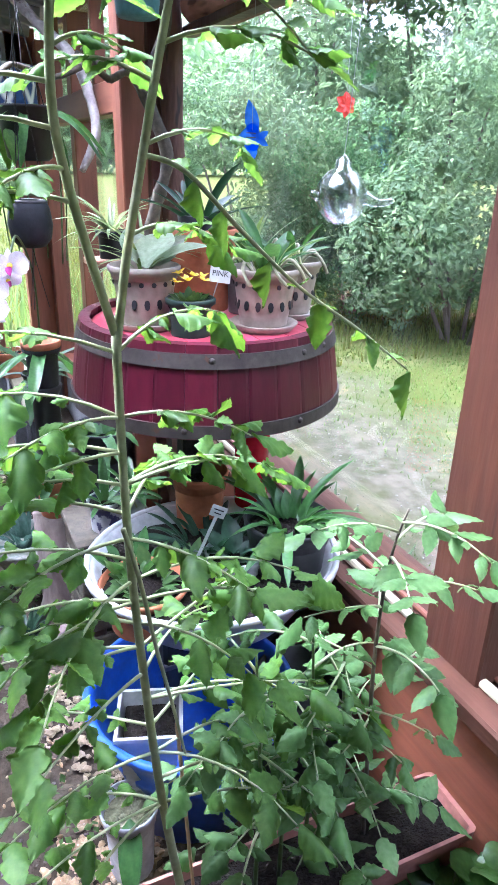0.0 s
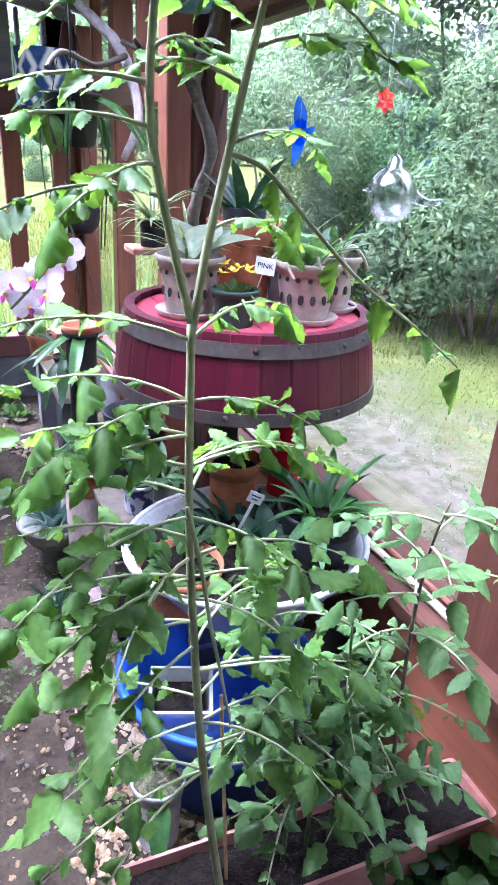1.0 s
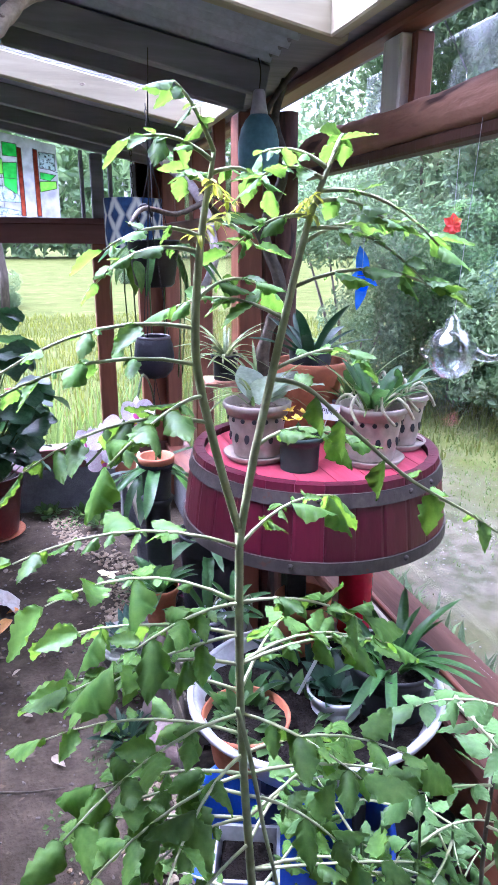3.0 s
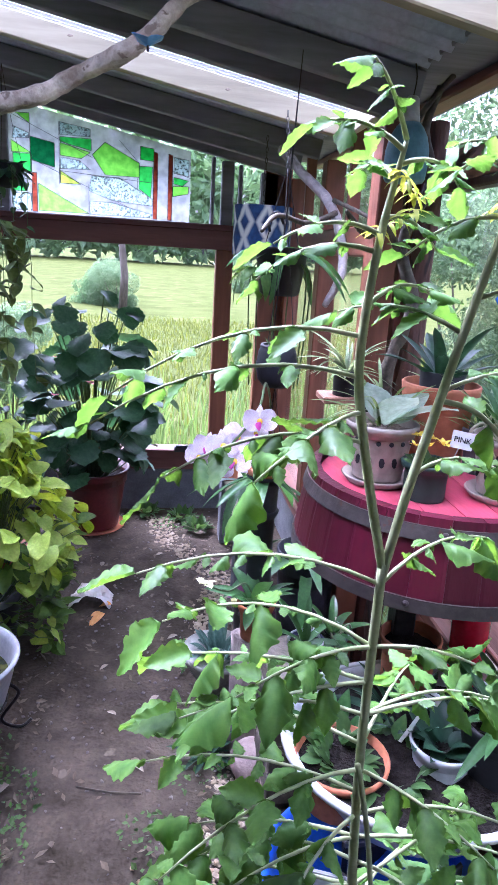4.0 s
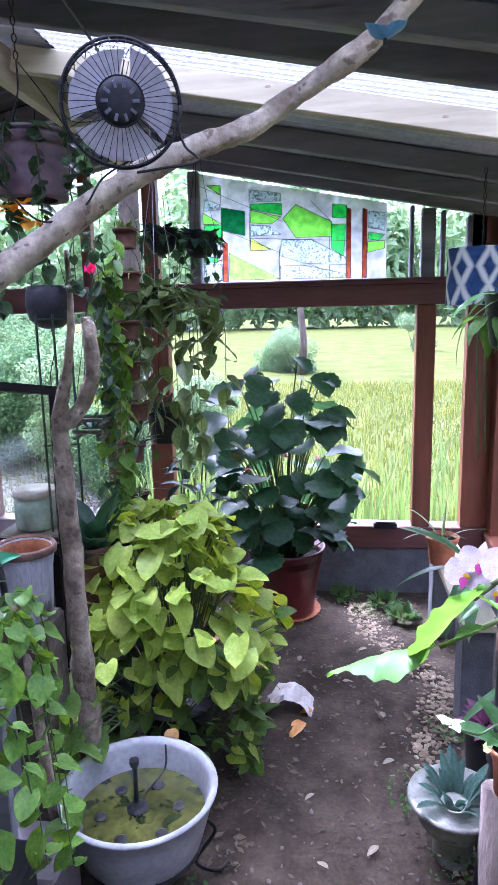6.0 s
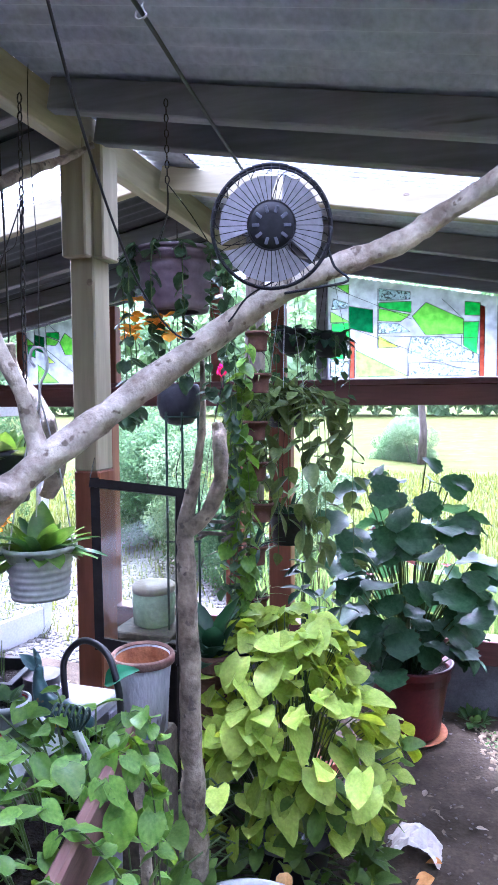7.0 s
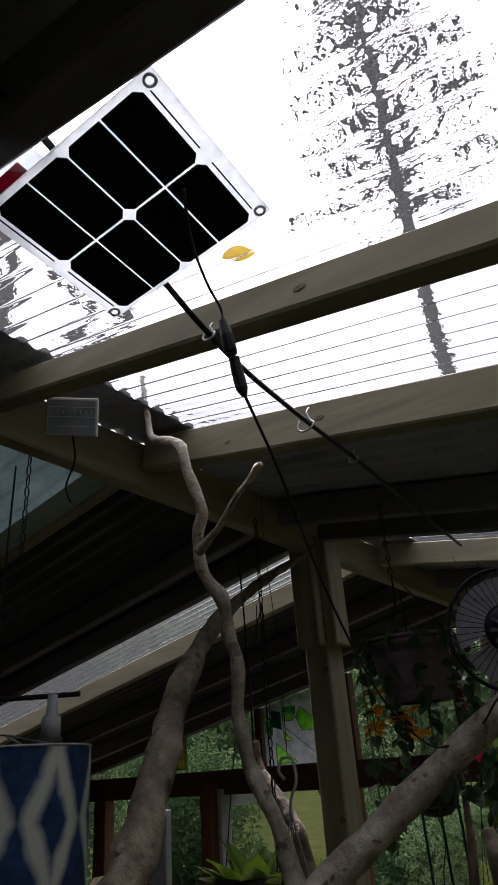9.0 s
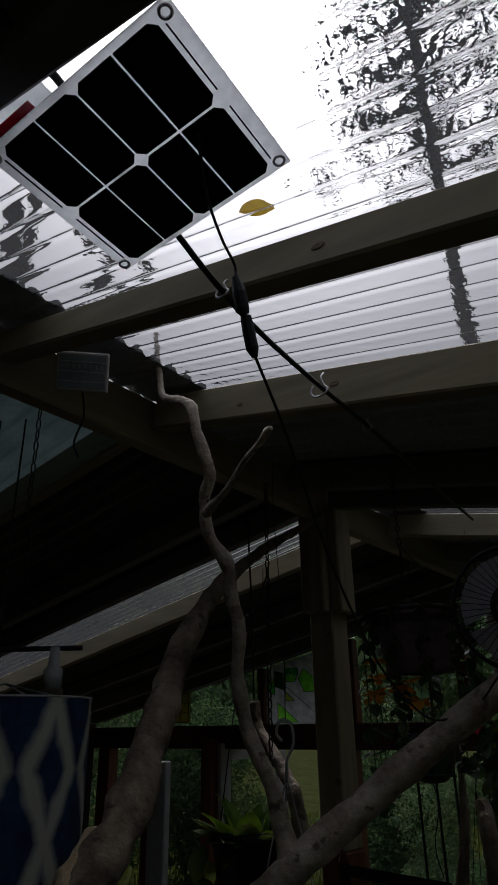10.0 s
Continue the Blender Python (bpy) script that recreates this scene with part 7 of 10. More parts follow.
for nm, size, at, turn in (("body", (0.062, 0.066), (0.026, 0, 0.085), -90), ("dorsal_fin", (0.088, 0.040), (0.006, 0, 0.085), -10), ("ventral_fin", (0.082, 0.034), (0.004, 0, 0.082), 190),
                           ("tail_fin", (0.034, 0.018), (0.018, 0, 0.084), 62), ("tail_fin", (0.034, 0.018), (0.018, 0, 0.082), 118)):
    fin = leaf_bm(size[0], size[1], "ovate", 0.1, 0.05, 7)
    part(nm, fin, BLUE_G, st).matrix_basis = pose(*at) @ Matrix.Rotation(radians(turn), 4, "Y") @ pose(0, 0, 0, 90, 0, 0)
for z in (0.074, 0.084, 0.094):
    part("stripe", block((0.026, 0.0012, 0.0025), (-0.004, -0.003, z), 0), LEAD, st)
wire([(0, 0, 0.1), (0, 0, 0.38)], 0.0006, STEEL, st, "thread")
rf = thing("red_feeder", (1.75, 3.30, 1.69), "small red plastic flower feeder hanging outside the glass", "ornament")
RED_G = surf("red_plastic", (0.60, 0.03, 0.02), (0.75, 0.07, 0.04), 20, 0.35, 0.02)
for k in range(6):
    part("petal", leaf_bm(0.05, 0.04, "ovate", 0.2, 0.3, 5), RED_G, rf).matrix_basis = pose(0, 0, 0.03) @ Matrix.Rotation(radians(60 * k), 4, "Y") @ pose(0, 0, 0, 90, 0, 0)
wire([(0, 0, 0.05), (0, 0, 0.6)], 0.001, STEEL, rf, "thread")
part("wire_arm", tube([(0, 0, 0.6), (-0.6, -0.8, 0.5)], 0.003, 5), IRON, rf)
yfeed = thing("orange_feeder", (1.30, 1.42, 1.62), "small orange glass flower hanging outside the glass", "ornament")
ORG = surf("orange_plastic", (0.75, 0.28, 0.02), (0.85, 0.42, 0.05), 20, 0.35, 0.02)
for k in range(5):
    part("petal", leaf_bm(0.03, 0.022, "ovate", 0.2, 0.3, 5), ORG, yfeed).matrix_basis = pose(0, 0, 0.03) @ Matrix.Rotation(radians(72 * k), 4, "Y") @ pose(0, 0, 0, 90, 0, 0)
wire([(0, 0, 0.05), (-0.06, 0, 0.25), (-0.16, 0, 0.40)], 0.001, STEEL, yfeed, "thread")

# ---- bench, small pots and planting along the window side, far end ----
bench = thing("plank_bench", (0.50, 4.05, 0.0), "pale plank shelf on a block beside the path", "bench")
part("plank", block((0.14, 0.95, 0.03), (0, 0, 0.45), 0.004), PALE_WOOD_Y, bench)
for y in (-0.38, 0.38):
    part("support", block((0.12, 0.14, 0.434), (0, y, 0.217), 0.008), BLOCK, bench)
bp = pot("flower_pot", (0.45, 4.2, 0.465), 0.075, 0.055, 0.13, TERRACOTTA, "brown clay pot with a few grassy stems on the plank", rim_h=0.025)
rosette(bp, (0, 0, 0.11), GRASSY, 9, 0.02, (40, 85), (0.9, 1.5), 90)
bp2 = pot("flower_pot", (0.52, 3.82, 0.465), 0.07, 0.055, 0.12, BLACK_PLASTIC, "black pot with long arching leaves on the plank")
rosette(bp2, (0, 0, 0.1), EPI, 11, 0.02, (5, 75), (0.8, 1.2), 91)
bp3 = pot("flower_pot", (0.50, 3.35, 0.0), 0.10, 0.08, 0.22, BLACK_PLASTIC, "black pot of purple-leaved plants on the floor")
rosette(bp3, (0, 0, 0.2), leaf_mesh("purple_leaf", leaf_mat("purple_leaf", (0.10, 0.025, 0.06), (0.19, 0.06, 0.12), vary=0.2), 0.10, 0.04, "ovate", 0.5, 0.3, 7), 26, 0.03, (10, 75), (0.7, 1.1), 92)
bp4 = pot("flower_pot", (0.66, 3.15, 0.0), 0.12, 0.10, 0.55, DARK_POT, "tall dark pot with trailing green stems")
rosette(bp4, (0, 0, 0.5), EPI, 12, 0.03, (-10, 60), (0.8, 1.2), 93)
for k, (x, y) in enumerate(((0.24, 4.72), (0.33, 4.55), (0.02, 4.80))):
    t = thing("weed_clump", (x, y, 0.0), "low leafy weed clump at the foot of the wall", "plant", group="weed clumps")
    rosette(t, (0, 0, 0.02), VINE, 40, 0.04, (0, 85), (0.9, 1.8), 94 + k)
lampb = thing("solar_lamp", (0.245, 4.87, 0.40), "small black solar lamp on the window sill", "lamp")
part("case", block((0.13, 0.05, 0.035), (0, 0, 0.0175), 0.006), BLACK_PLASTIC, lampb)
part("cell", block((0.11, 0.04, 0.004), (0, -0.006, 0.037), 0, turn=Euler((radians(-12), 0, 0)).to_matrix().to_4x4()), surf("solar_cell", (0.01, 0.014, 0.03), (0.02, 0.03, 0.06), 10, 0.15, 0.0), lampb)
bag = thing("paper_bag", (-0.22, 3.72, 0.0), "crumpled white and tan paper bag on the floor", "bag")
bm = bmesh.new()
bmesh.ops.create_grid(bm, x_segments=12, y_segments=9, size=1)
for v in bm.verts:
    v.co = Vector((v.co.x * 0.10, v.co.y * 0.07, 0.07 * (1 - v.co.x ** 2) + 0.025 * noise.noise(v.co * 3)))
part("paper", bm, surf("bag_paper", (0.58, 0.50, 0.42), (0.74, 0.71, 0.67), 6, 0.8, 0.3), bag)

# ---- bare tree limbs on the left ----
PALE_LIMB = surf("pale_smooth_bark", (0.24, 0.19, 0.14), (0.63, 0.56, 0.455), 15, 0.75, 0.6, fine=70, spots=(0.18, 0.14, 0.105), spot_at=0.62)
GREY_BARK = surf("grey_brown_bark", (0.10, 0.076, 0.05), (0.39, 0.32, 0.235), 13, 0.85, 0.8, fine=50, spots=(0.11, 0.09, 0.068), spot_at=0.64)
YELLOW_WOOD = surf("torn_yellow_wood", (0.55, 0.42, 0.24), (0.76, 0.64, 0.44), 18, 0.8, 0.8, stretch=(1, 1, 0.25))


def knots(pts, radii, seed, n, parent, mat):
    """Small raised scars on a limb."""
    q = random.Random(seed)
    for i in range(n):
        k = q.randrange(2, len(pts) - 2)
        d = Vector((q.uniform(-1, 1), q.uniform(-1, 0.2), q.uniform(-1, 1))).normalized()
        bm = bmesh.new()
        bmesh.ops.create_icosphere(bm, subdivisions=2, radius=radii[k] * q.uniform(0.22, 0.38))
        bmesh.ops.translate(bm, vec=pts[k] + d * radii[k] * 0.80, verts=bm.verts)
        part("knot", bm, mat, parent, smooth=True)


limb = thing("bare_limb", (-1.2, 1.95, 0.0), "pale bare forked tree limb leaning up to the rafters", "branch")
o = Vector((-1.2, 1.95, 0.0))
pp = smooth_path([Vector(p) - o for p in ((-1.2, 1.95, 0.0), (-1.17, 1.98, 0.6), (-1.09, 2.08, 1.1), (-0.92, 2.24, 1.39), (-0.828, 2.318, 1.524), (-0.70, 2.404, 1.64), (-0.564, 2.473, 1.752), (-0.403, 2.528, 1.865), (-0.286, 2.526, 1.906), (-0.196, 2.54, 1.938), (-0.117, 2.546, 1.983), (0.02, 2.47, 2.04), (0.12, 2.53, 2.15), (0.2, 2.56, 2.19))], 8)
pr = smooth_radii([0.06, 0.055, 0.045, 0.040, 0.036, 0.034, 0.032, 0.029, 0.027, 0.026, 0.024, 0.024, 0.02, 0.014], 8)
pr = [r * 0.78 * (1 + 0.07 * math.sin(i * 0.9) + 0.05 * math.sin(i * 2.3)) for i, r in enumerate(pr)]
part("main_limb", tube(pp, pr, 16, rough=0.18), PALE_LIMB, limb, smooth=True)
knots(pp[24:], pr[24:], 3, 16, limb, PALE_LIMB)
up = smooth_path([Vector(p) - o for p in ((-0.800, 2.345, 1.535), (-0.812, 2.335, 1.609), (-0.816, 2.31, 1.678), (-0.843, 2.28, 1.767), (-0.839, 2.25, 1.849), (-0.816, 2.225, 1.931), (-0.822, 2.21, 1.979), (-0.814, 2.19, 2.036), (-0.831, 2.16, 2.084), (-0.826, 2.14, 2.147), (-0.797, 2.12, 2.187), (-0.81, 2.1, 2.257), (-0.832, 2.1, 2.327), (-0.94, 2.14, 2.392), (-0.965, 2.15, 2.46), (-1.016, 2.174, 2.557))], 5)
ur = smooth_radii([0.030, 0.022, 0.018, 0.0165, 0.0155, 0.015, 0.0155, 0.0165, 0.0140, 0.0135, 0.0150, 0.0125, 0.0125, 0.0100, 0.0085, 0.006], 5)
ur = [r * 0.78 * (1 + 0.08 * math.sin(i * 1.1)) for i, r in enumerate(ur)]
part("rising_branch", tube(up, ur, 12, rough=0.25), PALE_LIMB, limb, smooth=True)
knots(up, ur, 5, 12, limb, PALE_LIMB)
part("side_twig", tube(smooth_path([Vector(p) - o for p in ((-0.815, 2.13, 2.115), (-0.775, 2.115, 2.128), (-0.735, 2.10, 2.142), (-0.695, 2.085, 2.168), (-0.66, 2.075, 2.184), (-0.635, 2.068, 2.20), (-0.622, 2.064, 2.203))], 5), smooth_radii([0.0085, 0.0062, 0.0066, 0.0050, 0.0056, 0.0062, 0.0045], 5), 9, rough=0.5), PALE_LIMB, limb, smooth=True)
part("cut_stub", tube(smooth_path([Vector(p) - o for p in ((-0.835, 2.29, 1.50), (-0.859, 2.22, 1.52), (-0.880, 2.19, 1.506), (-0.882, 2.17, 1.44), (-0.875, 2.16, 1.40))], 5), smooth_radii([0.020, 0.019, 0.019, 0.018, 0.016], 5), 12, rough=0.25), PALE_LIMB, limb, smooth=True)

trunk = thing("dead_trunk", (-0.95, 1.86, 0.0), "thick grey-brown dead trunk torn open at the yellow heart", "branch")
o = Vector((-0.95, 1.86, 0.0))
tp = smooth_path([Vector(p) - o for p in ((-0.95, 1.86, 0.0), (-0.94, 1.92, 0.8), (-0.93, 1.97, 1.45), (-0.928, 2.08, 1.645), (-0.972, 2.185, 1.768), (-1.045, 2.33, 1.925), (-1.10, 2.52, 2.085), (-1.13, 2.76, 2.23), (-1.13, 2.95, 2.33), (-1.10, 3.05, 2.40))], 8)
tr_ = smooth_radii([0.06, 0.055, 0.046, 0.041, 0.037, 0.032, 0.024, 0.017, 0.013, 0.009], 8)
tr_ = [r * 0.82 * (1 + 0.08 * math.sin(i * 0.8) + 0.05 * math.sin(i * 2.1)) for i, r in enumerate(tr_)]
part("trunk", tube(tp, tr_, 18, rough=0.3), GREY_BARK, trunk, smooth=True)
knots(tp[20:], tr_[20:], 8, 16, trunk, GREY_BARK)
bm = tube(smooth_path([Vector(p) - o for p in ((-0.942, 1.955, 1.36), (-0.938, 1.965, 1.45), (-0.936, 1.995, 1.53), (-0.94, 2.025, 1.59), (-0.943, 2.045, 1.625))], 6), smooth_radii([0.036, 0.041, 0.038, 0.030, 0.006], 6), 30)
for v in bm.verts:
    n3 = noise.noise_vector(Vector((v.co.x * 34, v.co.y * 34, v.co.z * 16)))
    n4 = noise.noise_vector(Vector((v.co.x * 110, v.co.y * 110, v.co.z * 40)))
    v.co += Vector((n3.x * 0.014 + n4.x * 0.006, n3.y * 0.014 + n4.y * 0.006, n3.z * 0.02))
part("torn_wood", bm, YELLOW_WOOD, trunk, "raw yellow wood where a branch tore off", smooth=True)

prop = thing("branch_post", (-0.78, 2.95, 0.0), "grey bare branch standing as a post on the floor", "branch")
o = Vector((-0.78, 2.95, 0.0))
q1 = smooth_path([Vector(p) - o for p in ((-0.74, 2.93, 0.0), (-0.765, 2.95, 0.45), (-0.775, 2.95, 0.8), (-0.785, 2.96, 1.15), (-0.79, 2.97, 1.33), (-0.765, 2.985, 1.47), (-0.745, 2.99, 1.62), (-0.75, 3.0, 1.78))], 7)
part("stem", tube(q1, smooth_radii([0.037, 0.034, 0.030, 0.026, 0.023, 0.013, 0.009, 0.006], 7), 14, rough=0.35), GREY_BARK, prop, smooth=True)
part("fork", tube(smooth_path([Vector(p) - o for p in ((-0.785, 2.96, 1.31), (-0.735, 2.985, 1.36), (-0.70, 2.99, 1.44), (-0.70, 3.0, 1.54), (-0.715, 3.02, 1.60))], 6), smooth_radii([0.022, 0.022, 0.021, 0.019, 0.016], 6), 12, rough=0.35), GREY_BARK, prop, smooth=True)

# dead branch hung behind the limb
hbr = thing("hung_branch", (-1.22, 2.95, 1.9), "grey crooked branch hanging on a black cord", "branch")
part("limb", tube(smooth_path([(-0.17, 0.08, -0.06), (-0.15, 0.07, -0.14), (-0.06, 0.03, -0.21), (0.02, -0.02, -0.27), (0.06, -0.05, -0.31), (0.07, -0.05, -0.42), (0.04, -0.05, -0.5)], 6), smooth_radii([0.016, 0.02, 0.018, 0.017, 0.02, 0.026, 0.02]), 10, rough=0.4), GREY_BARK, hbr, smooth=True)
wire([(-0.17, 0.08, -0.06), (-0.165, 0.07, 0.2), (-0.17, 0.06, 0.55)], 0.003, IRON, hbr, "cord")
wire([(-0.2, 0.08, 0.2), (-0.15, 0.06, 0.21), (-0.11, 0.05, 0.235), (-0.08, 0.02, 0.33)], 0.0015, IRON, hbr, "cord_end")

# ---- wire-cage fan on the limb ----
fan = thing("wire_cage_fan", (-0.368, 2.33, 1.928), "small black round fan with a wire cage perched on the limb", "fan")
fan.matrix_world = look((-0.368, 2.33, 1.928), (-0.09, 1.35, 1.80)) @ Matrix.Rotation(math.pi, 4, "Y")
FR = 0.092
FAN_BLACK = surf("black_wire_enamel", (0.008, 0.008, 0.010), (0.018, 0.018, 0.021), 30, 0.5, 0.03, spec=0.2)


def ring_of(r, z, w, seg=48):
    return tube([(r * math.cos(2 * math.pi * k / seg), r * math.sin(2 * math.pi * k / seg), z) for k in range(seg + 1)], w, 6)


part("front_ring", ring_of(FR, 0.0, 0.0030), FAN_BLACK, fan, smooth=True)
part("back_ring", ring_of(FR, -0.022, 0.0022), FAN_BLACK, fan, smooth=True)
part("inner_ring", ring_of(0.036, 0.022, 0.0014), FAN_BLACK, fan, smooth=True)
spoke = bpy.data.meshes.new("cage_wire")
bm = tube(smooth_path([(0.034, 0, 0.022), (0.065, 0.0, 0.020), (0.087, 0, 0.010), (FR, 0, -0.004), (FR - 0.001, 0, -0.022)], 4), 0.0006, 5)
bm.to_mesh(spoke)
bm.free()
spoke.materials.append(FAN_BLACK)
spoke_b = bpy.data.meshes.new("cage_wire_back")
bm = tube(smooth_path([(FR - 0.001, 0, -0.022), (0.080, 0.01, -0.040), (0.045, 0.012, -0.048), (0.02, 0.01, -0.05)], 4), 0.0008, 5)
bm.to_mesh(spoke_b)
bm.free()
spoke_b.materials.append(FAN_BLACK)
for k in range(44):
    put_leaf(spoke, Matrix.Rotation(2 * math.pi * k / 44, 4, "Z"), fan, "cage_wire")
    if k % 2:
        put_leaf(spoke_b, Matrix.Rotation(2 * math.pi * k / 44, 4, "Z"), fan, "cage_wire")
part("hub_cap", lathe([(0.001, 0.026), (0.02, 0.026), (0.034, 0.024), (0.036, 0.018), (0.034, 0.014), (0.001, 0.013)], 32), FAN_BLACK, fan, smooth=True)
vent = bpy.data.meshes.new("vent")
bm = block((0.011, 0.005, 0.002), (0.024, 0, 0.0258), 0.001)
bm.to_mesh(vent)
bm.free()
vent.materials.append(surf("grey_hub_slot", (0.05, 0.055, 0.07), (0.09, 0.095, 0.12), 30, 0.6, 0.0))
for k in range(10):
    put_leaf(vent, Matrix.Rotation(2 * math.pi * k / 10, 4, "Z"), fan, "vent")
part("motor", lathe([(0.001, -0.075), (0.022, -0.07), (0.026, -0.05), (0.026, -0.03), (0.012, -0.01), (0.001, -0.008)], 20), FAN_BLACK, fan, smooth=True)
BLADE = leaf_mat("smoky_plastic", (0.33, 0.32, 0.37), (0.40, 0.39, 0.45), back=1.0, rough=0.3, vary=0.0, scale=5, thin=0.6)
for k in range(3):
    bm = bmesh.new()
    rows = []
    for i in range(7):
        t = i / 6
        a = radians(-52 + 104 * t)
        rows.append([bm.verts.new((r * math.cos(a * (0.75 + 0.35 * (r / 0.08))), r * math.sin(a * (0.75 + 0.35 * (r / 0.08))), -0.018 + 0.02 * (t - 0.5))) for r in (0.018, 0.04, 0.06, 0.076, 0.082)])
    for a, b in zip(rows, rows[1:]):
        for j in range(4):
            bm.faces.new((a[j], a[j + 1], b[j + 1], b[j]))
    part("blade", bm, BLADE, fan, "smoky grey see-through blade", smooth=True).matrix_basis = Matrix.Rotation(radians(120 * k + 20), 4, "Z")
for s in (1,):
    part("wire_leg", tube(smooth_path([(s * 0.088, -0.03, -0.01), (s * 0.098, -0.06, 0.0), (s * 0.118, -0.082, 0.01), (s * 0.06, -0.094, 0.02), (s * 0.02, -0.10, 0.01)], 5), 0.0022, 6), FAN_BLACK, fan, smooth=True)

# ---- leaves for trailing plants ----
HOYA = leaf_mesh("hoya_leaf", leaf_mat("pale_edged_leaf", (0.0558, 0.102, 0.0279), (0.167, 0.211, 0.0713), thin=0.25, vary=0.4, scale=30, rough=0.35), 0.075, 0.042, "ovate", 0.25, 0.25, 7)
IVY = leaf_mesh("dark_ivy_leaf", leaf_mat("dark_ivy_leaf", (0.0279, 0.062, 0.0279), (0.0682, 0.118, 0.0527), vary=0.3, rough=0.35), 0.05, 0.038, "heart", 0.3, 0.2, 6)
BROAD = leaf_mesh("broad_green_leaf", leaf_mat("broad_green_leaf", (0.062, 0.149, 0.0217), (0.118, 0.211, 0.0434), vary=0.2, rough=0.3), 0.10, 0.05, "ovate", 0.35, 0.25, 8)
BROAD_DARK = leaf_mesh("broad_dark_leaf", DARK_LEAF, 0.13, 0.06, "ovate", 0.4, 0.3, 8)


def vine(parent, pts, mesh, n, size=(0.7, 1.1), seed=0, mat=None, r=0.0016, pitch=(-70, 0)):
    """A trailing stem with leaves on both sides."""
    q = random.Random(seed)
    path = smooth_path(pts, 6)
    part("vine_stem", tube(path, r, 5), mat or STEM, parent, smooth=True)
    for i in range(n):
        p = path[min(len(path) - 1, int((i + 0.5) / n * len(path)))]
        put_leaf(mesh, aim(p + Vector((q.uniform(-0.004, 0.004), q.uniform(-0.004, 0.004), 0)), q.uniform(0, 360), q.uniform(*pitch), q.uniform(-25, 25), q.uniform(*size)), parent)


# ---- hanging pots on the left ----
PURPLE_POT = surf("purple_brown_plastic", (0.13, 0.09, 0.11), (0.20, 0.145, 0.17), 12, 0.5, 0.08, spots=(0.20, 0.16, 0.17), spot_at=0.72)
hp = pot("hanging_ribbed_pot", (-0.735, 2.80, 1.875), 0.107, 0.078, 0.175, PURPLE_POT, "purple-brown ribbed plastic hanging pot with ivy and orange blooms", "hanging pot", ribs=5, rim_h=0.03)
for k in range(3):
    a = k * 2.09 + 0.5
    wire([(0.1 * math.cos(a), 0.1 * math.sin(a), 0.17), (0.04 * math.cos(a), 0.04 * math.sin(a), 0.28), (-0.02, 0.0, 0.37)], 0.0016, IRON, hp)
chain_of(hp, (-0.02, 0, 0.37), (-0.03, 0.02, 0.62))
hp.scale = (0.97, 0.97, 0.82)
rosette(hp, (0, 0, 0.15), IVY, 80, 0.06, (-10, 80), (0.6, 1.05), 401)
for k in range(11):
    a = k * 0.571 + 0.1
    c, s = math.cos(a), math.sin(a)
    dl = (0.10 + 0.05 * ((k * 7) % 5), 0.36)[k in (5, 6, 7)]
    vine(hp, [(0.06 * c, 0.06 * s, 0.16), (0.115 * c, 0.115 * s, 0.17), (0.13 * c, 0.13 * s, 0.08), (0.125 * c, 0.125 * s, 0.12 - dl), (0.14 * c, 0.13 * s, 0.05 - dl)], IVY, 14 + int(dl * 50), (0.5, 1.0), 410 + k)
BLOOM = leaf_mesh("orange_petal", leaf_mat("orange_petal", (0.70, 0.34, 0.03), (0.82, 0.52, 0.07), vary=0.2), 0.026, 0.024, "round", 0.3, 0.3, 5)
for i, (x, y, z) in enumerate(((-0.11, -0.03, -0.01), (-0.08, -0.08, -0.055), (0.0, -0.11, -0.045), (0.03, -0.10, -0.075), (-0.13, 0.0, -0.06), (-0.09, -0.05, 0.03), (0.02, -0.11, -0.03))):
    rosette(hp, (x, y, z), BLOOM, 7, 0.004, (-40, 50), (0.9, 1.4), 430 + i, "petal")
vine(hp, [(0.06, -0.10, 0.05), (0.07, -0.115, 0.0), (0.065, -0.11, -0.06)], IVY, 6, (0.6, 0.9), 440)

bp_ = thing("hanging_round_pot", (-1.21, 3.90, 1.56), "round black pot hanging with a bare wire tail", "hanging pot")
part("body", lathe([(0.012, 0), (0.05, 0.008), (0.082, 0.04), (0.096, 0.095), (0.09, 0.15), (0.08, 0.172), (0.075, 0.175), (0.07, 0.15), (0.001, 0.14)], 32, ends=False), DARK_POT, bp_, smooth=True)
wire([(0, 0, 0.0), (0.01, 0, -0.08), (-0.02, 0, -0.2), (0.0, 0.0, -0.3)], 0.0022, IRON, bp_, "tail_wire")
for k in range(3):
    a = k * 2.09
    wire([(0.078 * math.cos(a), 0.078 * math.sin(a), 0.17), (0.03 * math.cos(a), 0.03 * math.sin(a), 0.4), (0.0, 0.0, 0.60), (0, 0, 0.86)], 0.0015, IRON, bp_)
rosette(bp_, (0, 0, 0.15), IVY, 26, 0.04, (-10, 70), (0.6, 1.0), 445)

